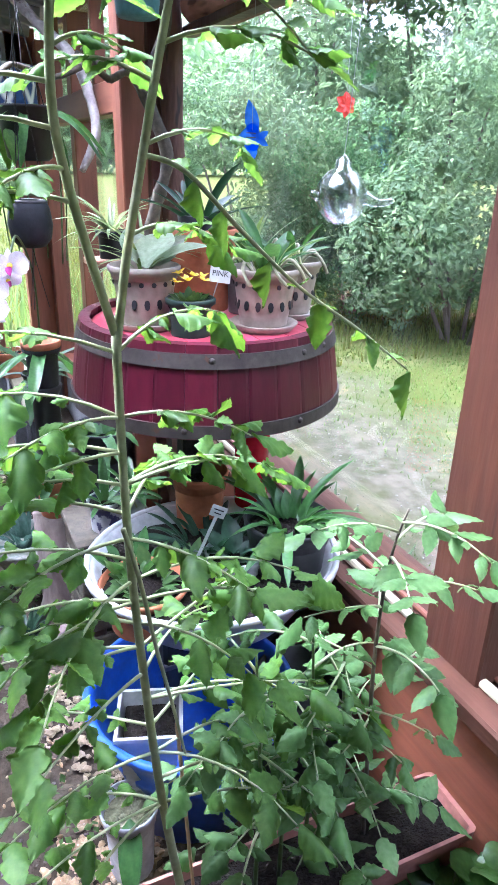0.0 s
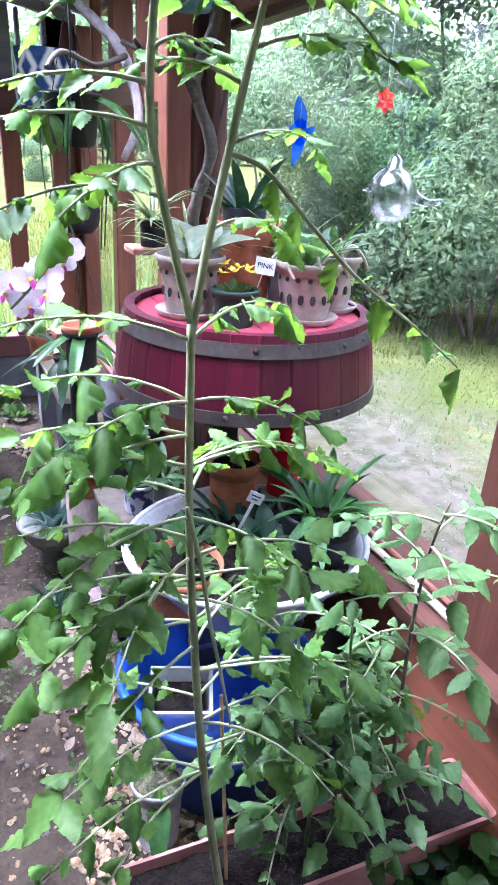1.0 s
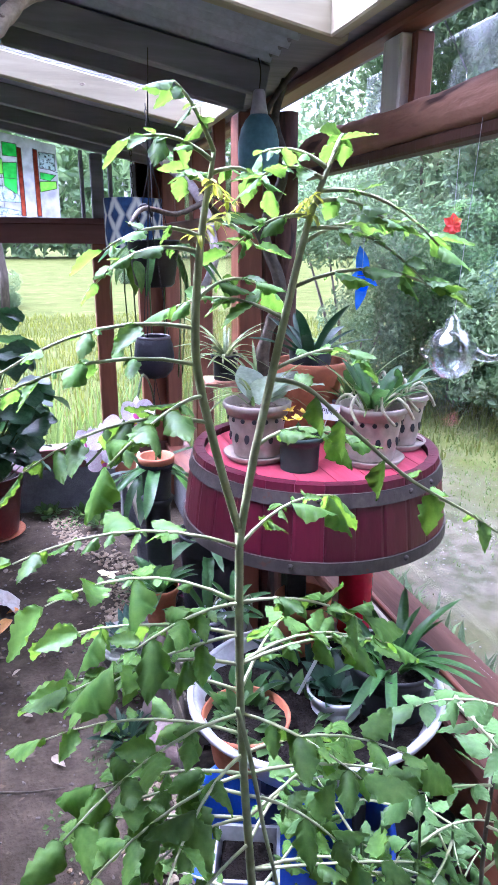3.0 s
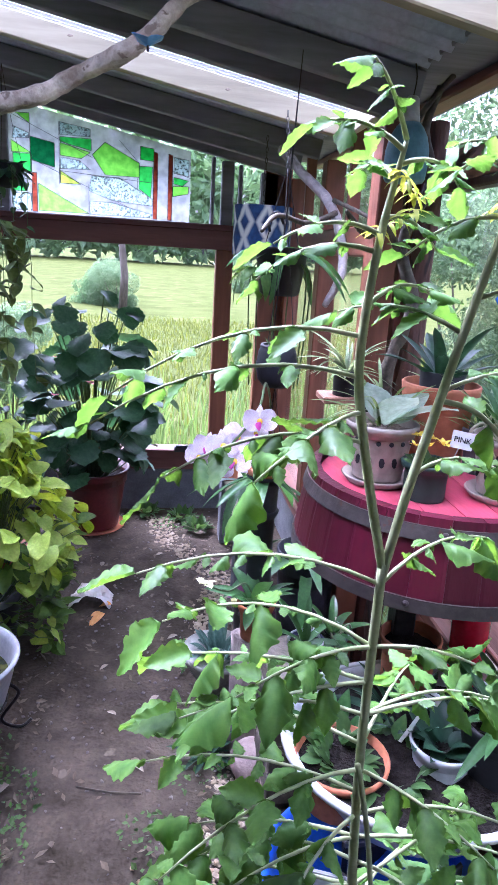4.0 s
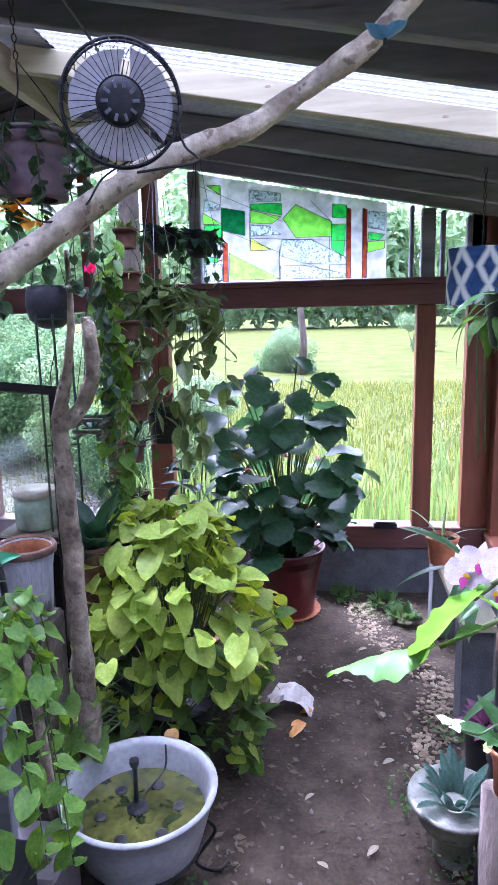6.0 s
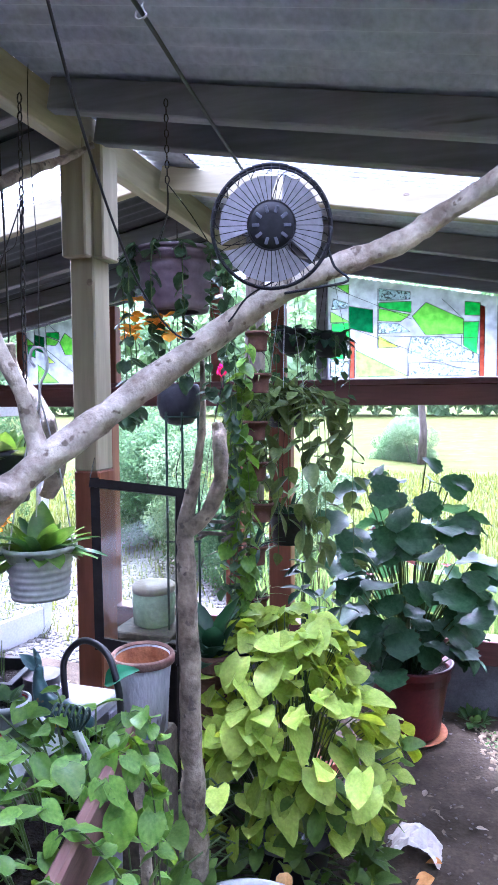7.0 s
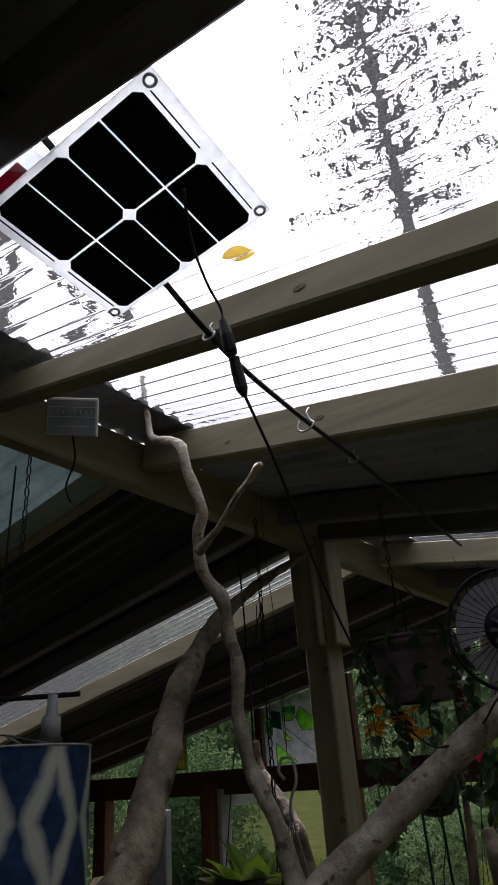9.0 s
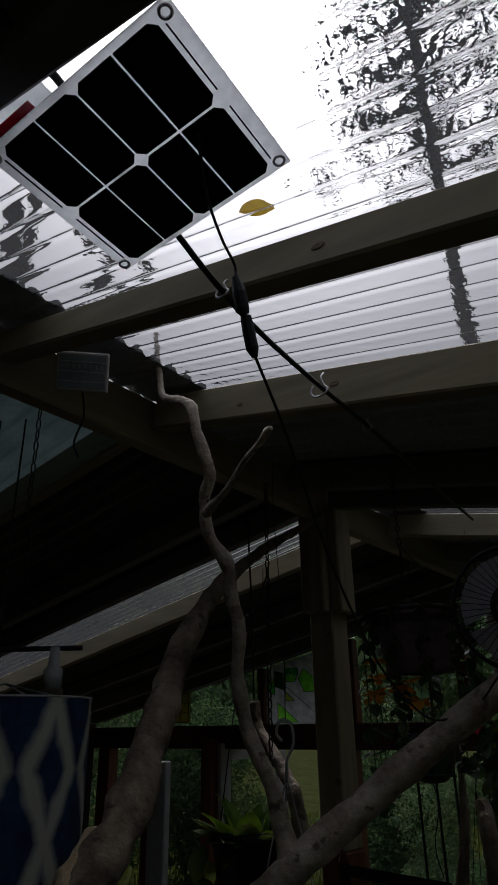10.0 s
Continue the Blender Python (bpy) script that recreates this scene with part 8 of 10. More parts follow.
WHITE_RIB = WHITE_PLASTIC
wpot = pot("hanging_white_pot", (-1.035, 2.657, 1.20), 0.0875, 0.066, 0.125, WHITE_RIB, "white ribbed plastic hanging pot with broad green leaves", "hanging pot", ribs=8)
rosette(wpot, (0, 0, 0.10), BROAD, 30, 0.03, (-15, 75), (0.7, 1.35), 450)
rosette(wpot, (0, 0, 0.10), STRAP, 10, 0.03, (0, 60), (0.6, 0.9), 451)
for k in range(3):
    a = k * 2.09 + 0.2
    wire([(0.083 * math.cos(a), 0.083 * math.sin(a), 0.12), (0.05 * math.cos(a) + 0.02, 0.05 * math.sin(a) - 0.02, 0.3), (0.065, -0.075, 0.47)], 0.0018, WHITE_PLASTIC, wpot, "hanger")
wire([(0.065, -0.075, 0.46), (0.07, -0.08, 0.50), (0.085, -0.075, 0.535), (0.08, -0.077, 0.575), (0.055, -0.08, 0.58), (0.045, -0.08, 0.555), (0.058, -0.08, 0.54)], 0.0035, WHITE_PLASTIC, wpot, "swirl_hook")
wire([(0.07, -0.08, 0.58), (0.05, -0.05, 0.8), (0.0, 0.0, 1.10), (-0.01, 0.02, 1.24)], 0.001, IRON, wpot, "thread")

xpot = thing("hanging_black_pot", (-1.182, 2.712, 1.41), "black plastic hanging pot with pale broad leaves", "hanging pot")
part("body", lathe([(0.05, 0), (0.058, 0.004), (0.068, 0.11), (0.076, 0.112), (0.077, 0.135), (0.068, 0.136), (0.066, 0.11), (0.001, 0.10)], 28, ends=False), BLACK_PLASTIC, xpot, smooth=True)
rosette(xpot, (0, 0, 0.10), BROAD, 20, 0.025, (15, 85), (0.7, 1.25), 455)
rosette(xpot, (0, 0, 0.10), HOYA, 16, 0.04, (-30, 50), (0.9, 1.5), 456)
chain_of(xpot, (0.06, 0.01, 0.13), (0.06, 0.02, 1.0))
xpot.scale = (1.15, 1.15, 1)
wire([(-0.07, 0, 0.13), (-0.01, 0.0, 0.5), (0.06, 0.02, 0.75)], 0.0014, IRON, xpot)
wire([(0.07, 0, 0.13), (0.065, 0.0, 0.5), (0.06, 0.02, 0.75)], 0.0014, IRON, xpot)
for i in range(5):
    rosette(xpot, (-0.05 + 0.02 * (i % 3), -0.03 + 0.02 * i, -0.05 - 0.025 * (i % 2)), BLOOM, 5, 0.003, (-30, 50), (0.7, 1.0), 460 + i, "petal")
vine(xpot, [(-0.05, -0.02, 0.12), (-0.085, -0.03, 0.10), (-0.09, -0.03, 0.0), (-0.06, -0.02, -0.08)], HOYA, 10, (0.9, 1.3), 466)

hy = thing("hanging_hoya_pot", (-0.73, 3.83, 1.56), "black hanging pot with long pale-edged trailing vines", "hanging pot")
part("body", lathe([(0.055, 0), (0.062, 0.004), (0.085, 0.11), (0.092, 0.112), (0.092, 0.13), (0.084, 0.13), (0.08, 0.11), (0.001, 0.10)], 28, ends=False), BLACK_PLASTIC, hy, smooth=True)
for k in range(3):
    a = k * 2.09 + 0.7
    wire([(0.086 * math.cos(a), 0.086 * math.sin(a), 0.125), (0.04 * math.cos(a), 0.04 * math.sin(a), 0.4), (0, 0, 0.60), (0, 0, 0.76)], 0.0014, STEEL, hy)
rosette(hy, (0, 0, 0.11), HOYA, 46, 0.05, (-10, 75), (0.9, 1.5), 470)
for k in range(20):
    a = -2.6 + k * 0.19 if k < 14 else k * 1.05
    c, s = math.cos(a), math.sin(a)
    q = random.Random(500 + k)
    dl = q.uniform(0.15, 0.62)
    w = 0.15 + 0.06 * q.random() + (0.05 if c > 0.3 else 0)
    vine(hy, [(0.04 * c, 0.04 * s, 0.11), (0.11 * c, 0.11 * s, 0.15), (w * c, w * s, 0.06), (w * 1.05 * c, w * 1.05 * s, 0.05 - dl * 0.5), ((w + 0.02) * c, (w + 0.02) * s, 0.05 - dl)], HOYA, int(9 + dl * 22), (0.8, 1.5), 480 + k)
spk = pot("hanging_black_pot", (-0.72, 3.83, 1.10), 0.085, 0.06, 0.13, BLACK_PLASTIC, "black hanging pot with a dry spiky plant", "hanging pot")
rosette(spk, (0, 0, 0.1), STRAP_DARK, 40, 0.02, (-20, 85), (0.4, 0.75), 520)
rosette(spk, (0, 0, 0.1), leaf_mesh("dry_spike", ROOT, 0.08, 0.004, "strap", 0.7, 0.2, 6), 30, 0.02, (0, 85), (0.6, 1.1), 521)
for k in range(3):
    a = k * 2.09
    wire([(0.08 * math.cos(a), 0.08 * math.sin(a), 0.125), (0.08 * math.cos(a), 0.08 * math.sin(a), 0.3), (0.05 * math.cos(a), 0.05 * math.sin(a), 0.44)], 0.0012, IRON, spk)
# dark baskets against the stained glass
for k, (x, y, z, sd) in enumerate(((-0.76, 4.05, 1.86, 530), (-0.60, 4.05, 1.84, 535))):
    d = thing("hanging_dark_basket", (x, y, z), "dark hanging basket of small leaves seen against the glass", "hanging pot", group="dark baskets")
    part("body", lathe([(0.03, 0), (0.05, 0.01), (0.07, 0.09), (0.075, 0.10), (0.065, 0.095), (0.001, 0.08)], 20, ends=False), BLACK_PLASTIC, d, smooth=True)
    rosette(d, (0, 0, 0.08), BROAD_DARK, 22, 0.035, (-60, 60), (0.4, 0.8), sd)
    for j in range(6):
        a = j * 1.05 + k
        vine(d, [(0.06 * math.cos(a), 0.06 * math.sin(a), 0.09), (0.09 * math.cos(a), 0.09 * math.sin(a), 0.05), (0.085 * math.cos(a), 0.085 * math.sin(a), -0.06 - 0.02 * j)], IVY, 8, (0.6, 1.1), sd + j)
        if j % 2:
            wire([(0.07 * math.cos(a), 0.07 * math.sin(a), 0.1), (0.03 * math.cos(a), 0.03 * math.sin(a), 0.28), (0, 0, under(x) - z)], 0.0012, IRON, d)

# ---- a string of small terracotta pots ----
OLD_CLAY = surf("stained_terracotta", (0.0744, 0.0303, 0.0186), (0.126, 0.0558, 0.0348), 20, 0.85, 0.3, spots=(0.153, 0.117, 0.093), spot_at=0.68)
for i, z in enumerate((1.84, 1.69, 1.52, 1.375, 1.225, 1.07, 0.88)):
    t = pot("string_pot", (-0.775 + 0.012 * math.sin(i * 2), 3.597 + 0.01 * math.cos(i * 3), z), 0.045, 0.033, 0.07, OLD_CLAY, "small terracotta pot hung in a string with thin leaves", "hanging pot", group="string of terracotta pots", rim_h=0.018)
    rosette(t, (0, 0, 0.06), GRASSY, 12, 0.01, (10, 75), (0.35, 0.8), 560 + i)
    rosette(t, (0, 0, 0.06), (HOYA, VINE, STRAP_DARK)[i % 3], 7, 0.015, (-10, 70), (0.5, 0.9), 570 + i)
    for s in (1, -1):
        wire([(s * 0.043, 0, 0.062), (s * 0.03, 0, 0.12), (s * 0.008, 0, 0.15)], 0.0013, IRON, t, "wire_hanger")
    if i == 0:
        wire([(0, 0, 0.15), (0.01, 0, 0.35), (0.0, 0.0, 0.53)], 0.0013, IRON, t)
rope = thing("trailing_vine", (-0.82, 3.45, 0.55), "long trailing vine of heart leaves hanging beside the string of pots", "plant")
for k, (dx, dy, z0, z1) in enumerate(((0.0, 0, 1.32, 0.0), (0.03, 0.03, 1.30, 0.2), (-0.03, 0.02, 1.32, 0.45), (0.05, 0.0, 1.25, 0.10), (0.02, -0.03, 1.22, -0.1), (-0.01, 0.03, 1.1, 0.05))):
    zz = [z0 + (z1 - z0) * j / 6 for j in range(7)]
    vine(rope, [(dx + 0.02 * math.sin(j * 1.7 + k), dy + 0.02 * math.cos(j * 2.1 + k), zz[j]) for j in range(7)], POTHOS if k % 2 else IVY, int((z0 - z1) * 34), (0.55, 1.1), 600 + k)
wire([(0.0, 0, 1.30), (0.02, 0.03, 1.6), (0.0, 0.05, 1.83)], 0.0013, IRON, rope, "wire")
redf = thing("red_flower", (-0.81, 3.32, 1.77), "single bright red bloom hanging among the vines", "flower")
rosette(redf, (0, 0, 0), leaf_mesh("red_petal", leaf_mat("red_petal", (0.70, 0.02, 0.06), (0.85, 0.05, 0.12), vary=0.1), 0.035, 0.022, "ovate", 0.4, 0.3, 5), 8, 0.003, (-70, 30), (0.8, 1.1), 620, "petal")
wire([(0, 0, 0), (-0.01, 0.04, 0.05), (-0.02, 0.1, 0.06)], 0.0015, STEM, redf, "stem")
sb = thing("slatted_basket", (-0.868, 3.406, 1.19), "small square slatted wooden orchid basket on wires", "basket")
for k in range(4):
    for s in (1, -1):
        if k % 2:
            part("slat", block((0.11, 0.010, 0.012), (0, s * 0.045, 0.012 + 0.02 * k), 0.002), DARK_STEM, sb)
        else:
            part("slat", block((0.010, 0.11, 0.012), (s * 0.045, 0, 0.012 + 0.02 * k), 0.002), DARK_STEM, sb)
rosette(sb, (0, 0, 0.04), STRAP_DARK, 9, 0.02, (0, 70), (0.4, 0.8), 630)
for sx, sy_ in ((1, 1), (-1, 1), (1, -1), (-1, -1)):
    wire([(sx * 0.045, sy_ * 0.045, 0.08), (sx * 0.02, sy_ * 0.02, 0.26), (0, 0, 0.40), (0.03, 0.05, 0.60)], 0.0012, IRON, sb)
BROWN_CLAY = surf("ridged_brown_clay", (0.11, 0.055, 0.035), (0.21, 0.11, 0.075), 16, 0.7, 0.6, stretch=(1, 1, 1.5), spots=(0.28, 0.19, 0.15), spot_at=0.7)
cl = pot("tall_clay_pot", (-0.85, 3.31, 0.42), 0.085, 0.07, 0.43, BROWN_CLAY, "tall ridged brown clay pot with a dark broad-leaved plant", "planter", rim_h=0.03)
rosette(cl, (0, 0, 0.40), BROAD_DARK, 18, 0.025, (5, 85), (0.8, 1.4), 640)
rosette(cl, (0, 0, 0.42), BROAD_DARK, 8, 0.02, (30, 85), (1.2, 1.8), 641)
cls = thing("pot_plinth", (-0.85, 3.31, 0.0), "dark timber block under the clay pot", "stand")
part("block", block((0.17, 0.17, 0.418), (0, 0, 0.21), 0.008), DARK_STEM, cls)
fill = thing("leafy_pot_plant", (-0.64, 3.86, 0.0), "bushy dark green pot plant below the hanging vines", "plant")
part("pot", lathe([(0.10, 0), (0.13, 0.24), (0.14, 0.25), (0.12, 0.24), (0.001, 0.22)], 24, ends=False), TERRACOTTA, fill, smooth=True)
for k in range(26):
    q = random.Random(650 + k)
    a, r, h = q.uniform(0, 6.28), q.uniform(0.03, 0.20), q.uniform(0.35, 1.02)
    st_ = part("stalk", tube(smooth_path([(0, 0, 0.22), (r * 0.5 * math.cos(a), r * 0.5 * math.sin(a), h * 0.6), (r * math.cos(a), r * math.sin(a), h)], 4), 0.003, 5), STEM, fill)
    rosette(st_, (r * math.cos(a), r * math.sin(a), h), BROAD_DARK, 4, 0.003, (-40, 40), (0.5, 0.85), 660 + k, turn=q.uniform(0, 360))

# ---- black-framed glass pane leaning by the post ----
pane = thing("framed_glass_pane", (-0.96, 3.03, 0.9), "old window sash with a black frame and clouded glass", "window")
c4 = [Vector(v) - Vector((-0.96, 3.03, 0.9)) for v in ((-1.109, 3.01, 1.441), (-0.862, 3.139, 1.401), (-0.824, 3.046, 0.898), (-1.054, 2.927, 0.965))]
nrm = (c4[1] - c4[0]).cross(c4[3] - c4[0]).normalized()
FRAME_BLACK = surf("black_painted_wood", (0.006, 0.005, 0.005), (0.014, 0.011, 0.010), 14, 0.6, 0.2, spec=0.15)


def strip(a, b, inward, w, d, bm=None):
    bm = bmesh.new()
    vs = [bm.verts.new(v) for v in (a, b, b + (inward - (b - a).normalized() * 0) * w, a + inward * w)]
    f = bm.faces.new(vs)
    r = bmesh.ops.extrude_face_region(bm, geom=[f])
    bmesh.ops.translate(bm, vec=nrm * d, verts=[v for v in r["geom"] if isinstance(v, bmesh.types.BMVert)])
    bmesh.ops.recalc_face_normals(bm, faces=bm.faces[:])
    return bm


mid = (c4[0] + c4[1] + c4[2] + c4[3]) / 4
for k, (i, j, w) in enumerate(((0, 1, 0.026), (1, 2, 0.030), (2, 3, 0.034), (3, 0, 0.026))):
    a, b = c4[i], c4[j]
    inw = nrm.cross(b - a).normalized()
    if inw.dot(mid - a) < 0:
        inw = -inw
    part("frame_rail", strip(a + nrm * 0.001 * k, b + nrm * 0.001 * k, inw, w, 0.03), FRAME_BLACK, pane)
bm = bmesh.new()
bm.faces.new([bm.verts.new(v + (mid - v) * 0.06 + nrm * 0.016) for v in c4])
g = part("pane", bm, pane_mat("clouded_glass", (0.66, 0.70, 0.56), 0.25, 0.08, film=0.22), pane, "dusty clouded glass")
g.visible_shadow = False
for a, b in ((c4[0], Vector((-0.2, 0.11, 0.62))),):
    part("hanging_wire", tube([a, b], 0.0015, 5), IRON, pane)
part("back_prop", block((0.03, 0.03, 0.95), (0.06, 0.09, -0.44), 0.003), FRAME_BLACK, pane)

# ---- jar behind the pane ----
stool = thing("jar_stool", (-1.28, 3.77, 0.0), "dark timber stool behind the leaning sash", "stool")
part("seat", block((0.26, 0.26, 0.03), (0, 0, 0.725), 0.005), DARK_STEM, stool)
for sx in (1, -1):
    for sy_ in (1, -1):
        part("leg", block((0.035, 0.035, 0.71), (sx * 0.10, sy_ * 0.10, 0.355), 0.003), DARK_STEM, stool)
jar = thing("glass_jar", (-1.28, 3.77, 0.74), "large green glass jar with a beige lid", "jar")
part("body", lathe([(0.07, 0), (0.085, 0.01), (0.09, 0.10), (0.085, 0.13), (0.07, 0.145)], 28), surf("green_glass_jar", (0.20, 0.30, 0.22), (0.34, 0.44, 0.34), 8, 0.15, 0.02), jar, smooth=True)
part("lid", lathe([(0.088, 0.14), (0.09, 0.165), (0.085, 0.17), (0.001, 0.172)], 28), BEIGE_CLAY, jar, "beige lid", smooth=True)

# ---- potting bench and what stands on it ----
BENCH_Z = 0.955
table = thing("potting_bench", (-1.22, 2.34, 0.0), "worn grey potting bench crowded with pots and tools", "bench")
for k in range(5):
    part("board", block((0.70, 0.155, 0.028), (0.0, -0.32 + 0.16 * k, BENCH_Z - 0.014), 0.004), GREY_WOOD, table)
for sx in (1, -1):
    for sy_ in (1, -1):
        part("leg", block((0.05, 0.05, BENCH_Z - 0.03), (sx * 0.33, sy_ * 0.36, (BENCH_Z - 0.03) / 2), 0.004), GREY_WOOD, table)
mug = pot("enamel_mug", (-0.975, 2.45, BENCH_Z), 0.044, 0.036, 0.085, surf("patterned_enamel", (0.20, 0.23, 0.22), (0.32, 0.34, 0.33), 20, 0.3, 0.03, spots=(0.35, 0.03, 0.03), spot_at=0.60), "printed mug with a white rim and a seedling", "mug")
part("rim", lathe([(0.042, 0.08), (0.0475, 0.08), (0.0475, 0.089), (0.042, 0.09)], 28, ends=False), WHITE_PLASTIC, mug, smooth=True)
rosette(mug, (0, 0, 0.085), VINE, 7, 0.004, (20, 80), (0.6, 1.1), 700)
part("stem", tube([(0, 0, 0.06), (0.002, 0, 0.09)], 0.002, 5), STEM, mug)
for k, (x, y, r) in enumerate(((-1.20, 2.62, 12), (-1.17, 2.44, 5))):
    tr = thing("seed_tray", (x, y, BENCH_Z), "black plastic seed tray half full of dark soil", "tray", group="seed trays")
    tr.rotation_euler = (0, 0, radians(r))
    part("base", block((0.24, 0.15, 0.006), (0, 0, 0.004), 0.001), BLACK_PLASTIC, tr)
    for sx in (1, -1):
        part("end_wall", block((0.006, 0.15, 0.055), (sx * 0.117, 0, 0.03), 0.001), BLACK_PLASTIC, tr)
        part("side_wall", block((0.24, 0.006, 0.055), (0, sx * 0.072, 0.03), 0.001), BLACK_PLASTIC, tr)
        part("end_lip", block((0.016, 0.162, 0.006), (sx * 0.122, 0, 0.058), 0.001), BLACK_PLASTIC, tr)
        part("side_lip", block((0.252, 0.014, 0.006), (0, sx * 0.076, 0.0585), 0.001), BLACK_PLASTIC, tr)
    bm = bmesh.new()
    bmesh.ops.create_grid(bm, x_segments=20, y_segments=14, size=1)
    for v in bm.verts:
        v.co = Vector((v.co.x * 0.113, v.co.y * 0.068, 0.032 + 0.007 * noise.noise(Vector((v.co.x * 5, v.co.y * 4, k)))))
    part("soil", bm, POT_SOIL, tr, smooth=True)
    for j in range(6):
        part("stick", tube([(-0.09 + 0.035 * j, 0.03 * (-1) ** j, 0.03), (-0.088 + 0.035 * j, 0.03 * (-1) ** j + 0.004, 0.12)], 0.0013, 5), GRASSY.materials[0], tr)
gp = pot("flower_pot", (-1.31, 2.70, BENCH_Z), 0.055, 0.042, 0.10, GREEN_POT, "green pot of frilly pale succulent on the bench")
rosette(gp, (0, 0, 0.10), leaf_mesh("frilly_leaf", PALE_LEAF, 0.03, 0.022, "ovate", 0.3, 0.4, 5, 0.1), 40, 0.022, (0, 85), (0.7, 1.2), 705)
gp2 = thing("grey_bowl", (-1.04, 2.66, BENCH_Z), "small grey plastic tub on the bench", "tub")
part("body", lathe([(0.04, 0), (0.045, 0.05), (0.048, 0.052), (0.043, 0.05), (0.001, 0.04)], 24, ends=False), GREY_POT, gp2, smooth=True)
fish = thing("fish_tail_ornament", (-0.90, 2.53, BENCH_Z), "teal glazed ceramic fish curling its tail up", "ornament")
FISH = surf("teal_fish_glaze", (0.025, 0.06, 0.065), (0.07, 0.14, 0.14), 18, 0.3, 0.15, spots=(0.22, 0.16, 0.09), spot_at=0.66)
part("body", tube(smooth_path([(0.085, -0.02, 0.035), (0.05, -0.01, 0.03), (0.0, 0.0, 0.032), (-0.045, 0.005, 0.055), (-0.062, 0.008, 0.095), (-0.06, 0.008, 0.125)], 5), smooth_radii([0.010, 0.022, 0.028, 0.022, 0.013, 0.009], 5), 14), FISH, fish, smooth=True)
for s in (1, -1):
    part("tail_fin", leaf_bm(0.06, 0.03, "ovate", 0.2, 0.2, 6), FISH, fish).matrix_basis = aim((-0.06, 0.008, 0.118), 90 - 0 * s, 0) @ Matrix.Rotation(radians(s * 30), 4, "Y") @ Matrix.Rotation(radians(62), 4, "X")
can = thing("watering_can", (-0.815, 2.60, BENCH_Z), "green watering can rose and grey hoop handle on the bench", "watering can")
part("rose", leaf_bm(0.085, 0.06, "ovate", 0.1, 0.5, 8), surf("emerald_plastic", (0.012, 0.13, 0.05), (0.02, 0.20, 0.08), 12, 0.4, 0.05), can, "emerald green spout shield", smooth=True).matrix_basis = aim((-0.02, 0.0, 0.075), -70, 25, 20, 1.0)
part("hoop_handle", tube(smooth_path([(-0.16, 0.06, 0.0), (-0.165, 0.065, 0.09), (-0.11, 0.06, 0.145), (-0.03, 0.03, 0.135), (0.015, 0.0, 0.07), (0.02, 0.0, 0.0)], 6), 0.008, 10), BLACK_PLASTIC, can, smooth=True)
rake = thing("hand_rake", (-0.80, 2.43, BENCH_Z), "green hand rake with short curved tines", "tool")
for k in range(6):
    part("tine", tube(smooth_path([(0.0, 0.0, 0.05), (-0.03 + 0.012 * k, 0.0, 0.09), (-0.035 + 0.014 * k, -0.012, 0.115), (-0.035 + 0.014 * k, -0.03, 0.10)], 4), 0.003, 6), GREEN_POT, rake, smooth=True)
part("shaft", tube([(0, 0.0, 0.06), (0.02, 0.01, 0.0)], 0.008, 8), WHITE_PLASTIC, rake)
for k, (x, y, w, d, r, z) in enumerate(((-0.93, 2.32, 0.15, 0.10, 20, 0.003), (-0.90, 2.44, 0.12, 0.09, -15, 0.008), (-1.0, 2.56, 0.16, 0.10, 8, 0.003), (-1.08, 2.69, 0.15, 0.07, 5, 0.003))):
    pb = thing("paper_sheet", (x, y, BENCH_Z + z), "crumpled grey-white packet lying on the bench", "paper", group="papers on the bench")
    bm = bmesh.new()
    bmesh.ops.create_grid(bm, x_segments=9, y_segments=7, size=1)
    for v in bm.verts:
        v.co = Vector((v.co.x * w / 2, v.co.y * d / 2, 0.006 + 0.006 * noise.noise(Vector((v.co.x * 2, v.co.y * 2, k)))))
    part("sheet", bm, CARD if k % 2 else surf("grey_packet", (0.40, 0.41, 0.43), (0.58, 0.58, 0.60), 9, 0.5, 0.2), pb)
    pb.rotation_euler = (0, 0, radians(r))
pen = thing("marker_pen", (-0.90, 2.49, BENCH_Z + 0.018), "yellow and blue marker pen on the papers", "pen")
part("barrel", tube([(-0.05, 0, 0.004), (0.05, 0.02, 0.004)], 0.005, 8), YELLOW, pen)
part("cap", tube([(-0.085, -0.007, 0.004), (-0.05, 0, 0.004)], 0.0056, 8), BLUE_PLASTIC, pen)

# rusty pot on a block
rb = thing("bark_pot", (-0.874, 2.864, 0.79), "grey cracked bark-wrapped pot rusty inside", "pot")
part("body", lathe([(0.055, 0.0), (0.062, 0.004), (0.070, 0.14), (0.078, 0.20), (0.072, 0.205), (0.062, 0.14), (0.05, 0.05), (0.001, 0.045)], 30, ends=False, wobble=0.02), surf("cracked_grey_bark", (0.26, 0.26, 0.28), (0.44, 0.44, 0.46), 10, 0.85, 0.7, stretch=(1, 1, 0.3), spots=(0.12, 0.11, 0.11), spot_at=0.66), rb, smooth=True)
RUST = surf("rusty_lining", (0.20, 0.075, 0.03), (0.36, 0.15, 0.065), 22, 0.9, 0.4)
part("lining", lathe([(0.073, 0.203), (0.066, 0.19), (0.06, 0.14), (0.05, 0.06), (0.001, 0.055)], 30, ends=False, wobble=0.02), RUST, rb, "rusty orange lining", smooth=True)
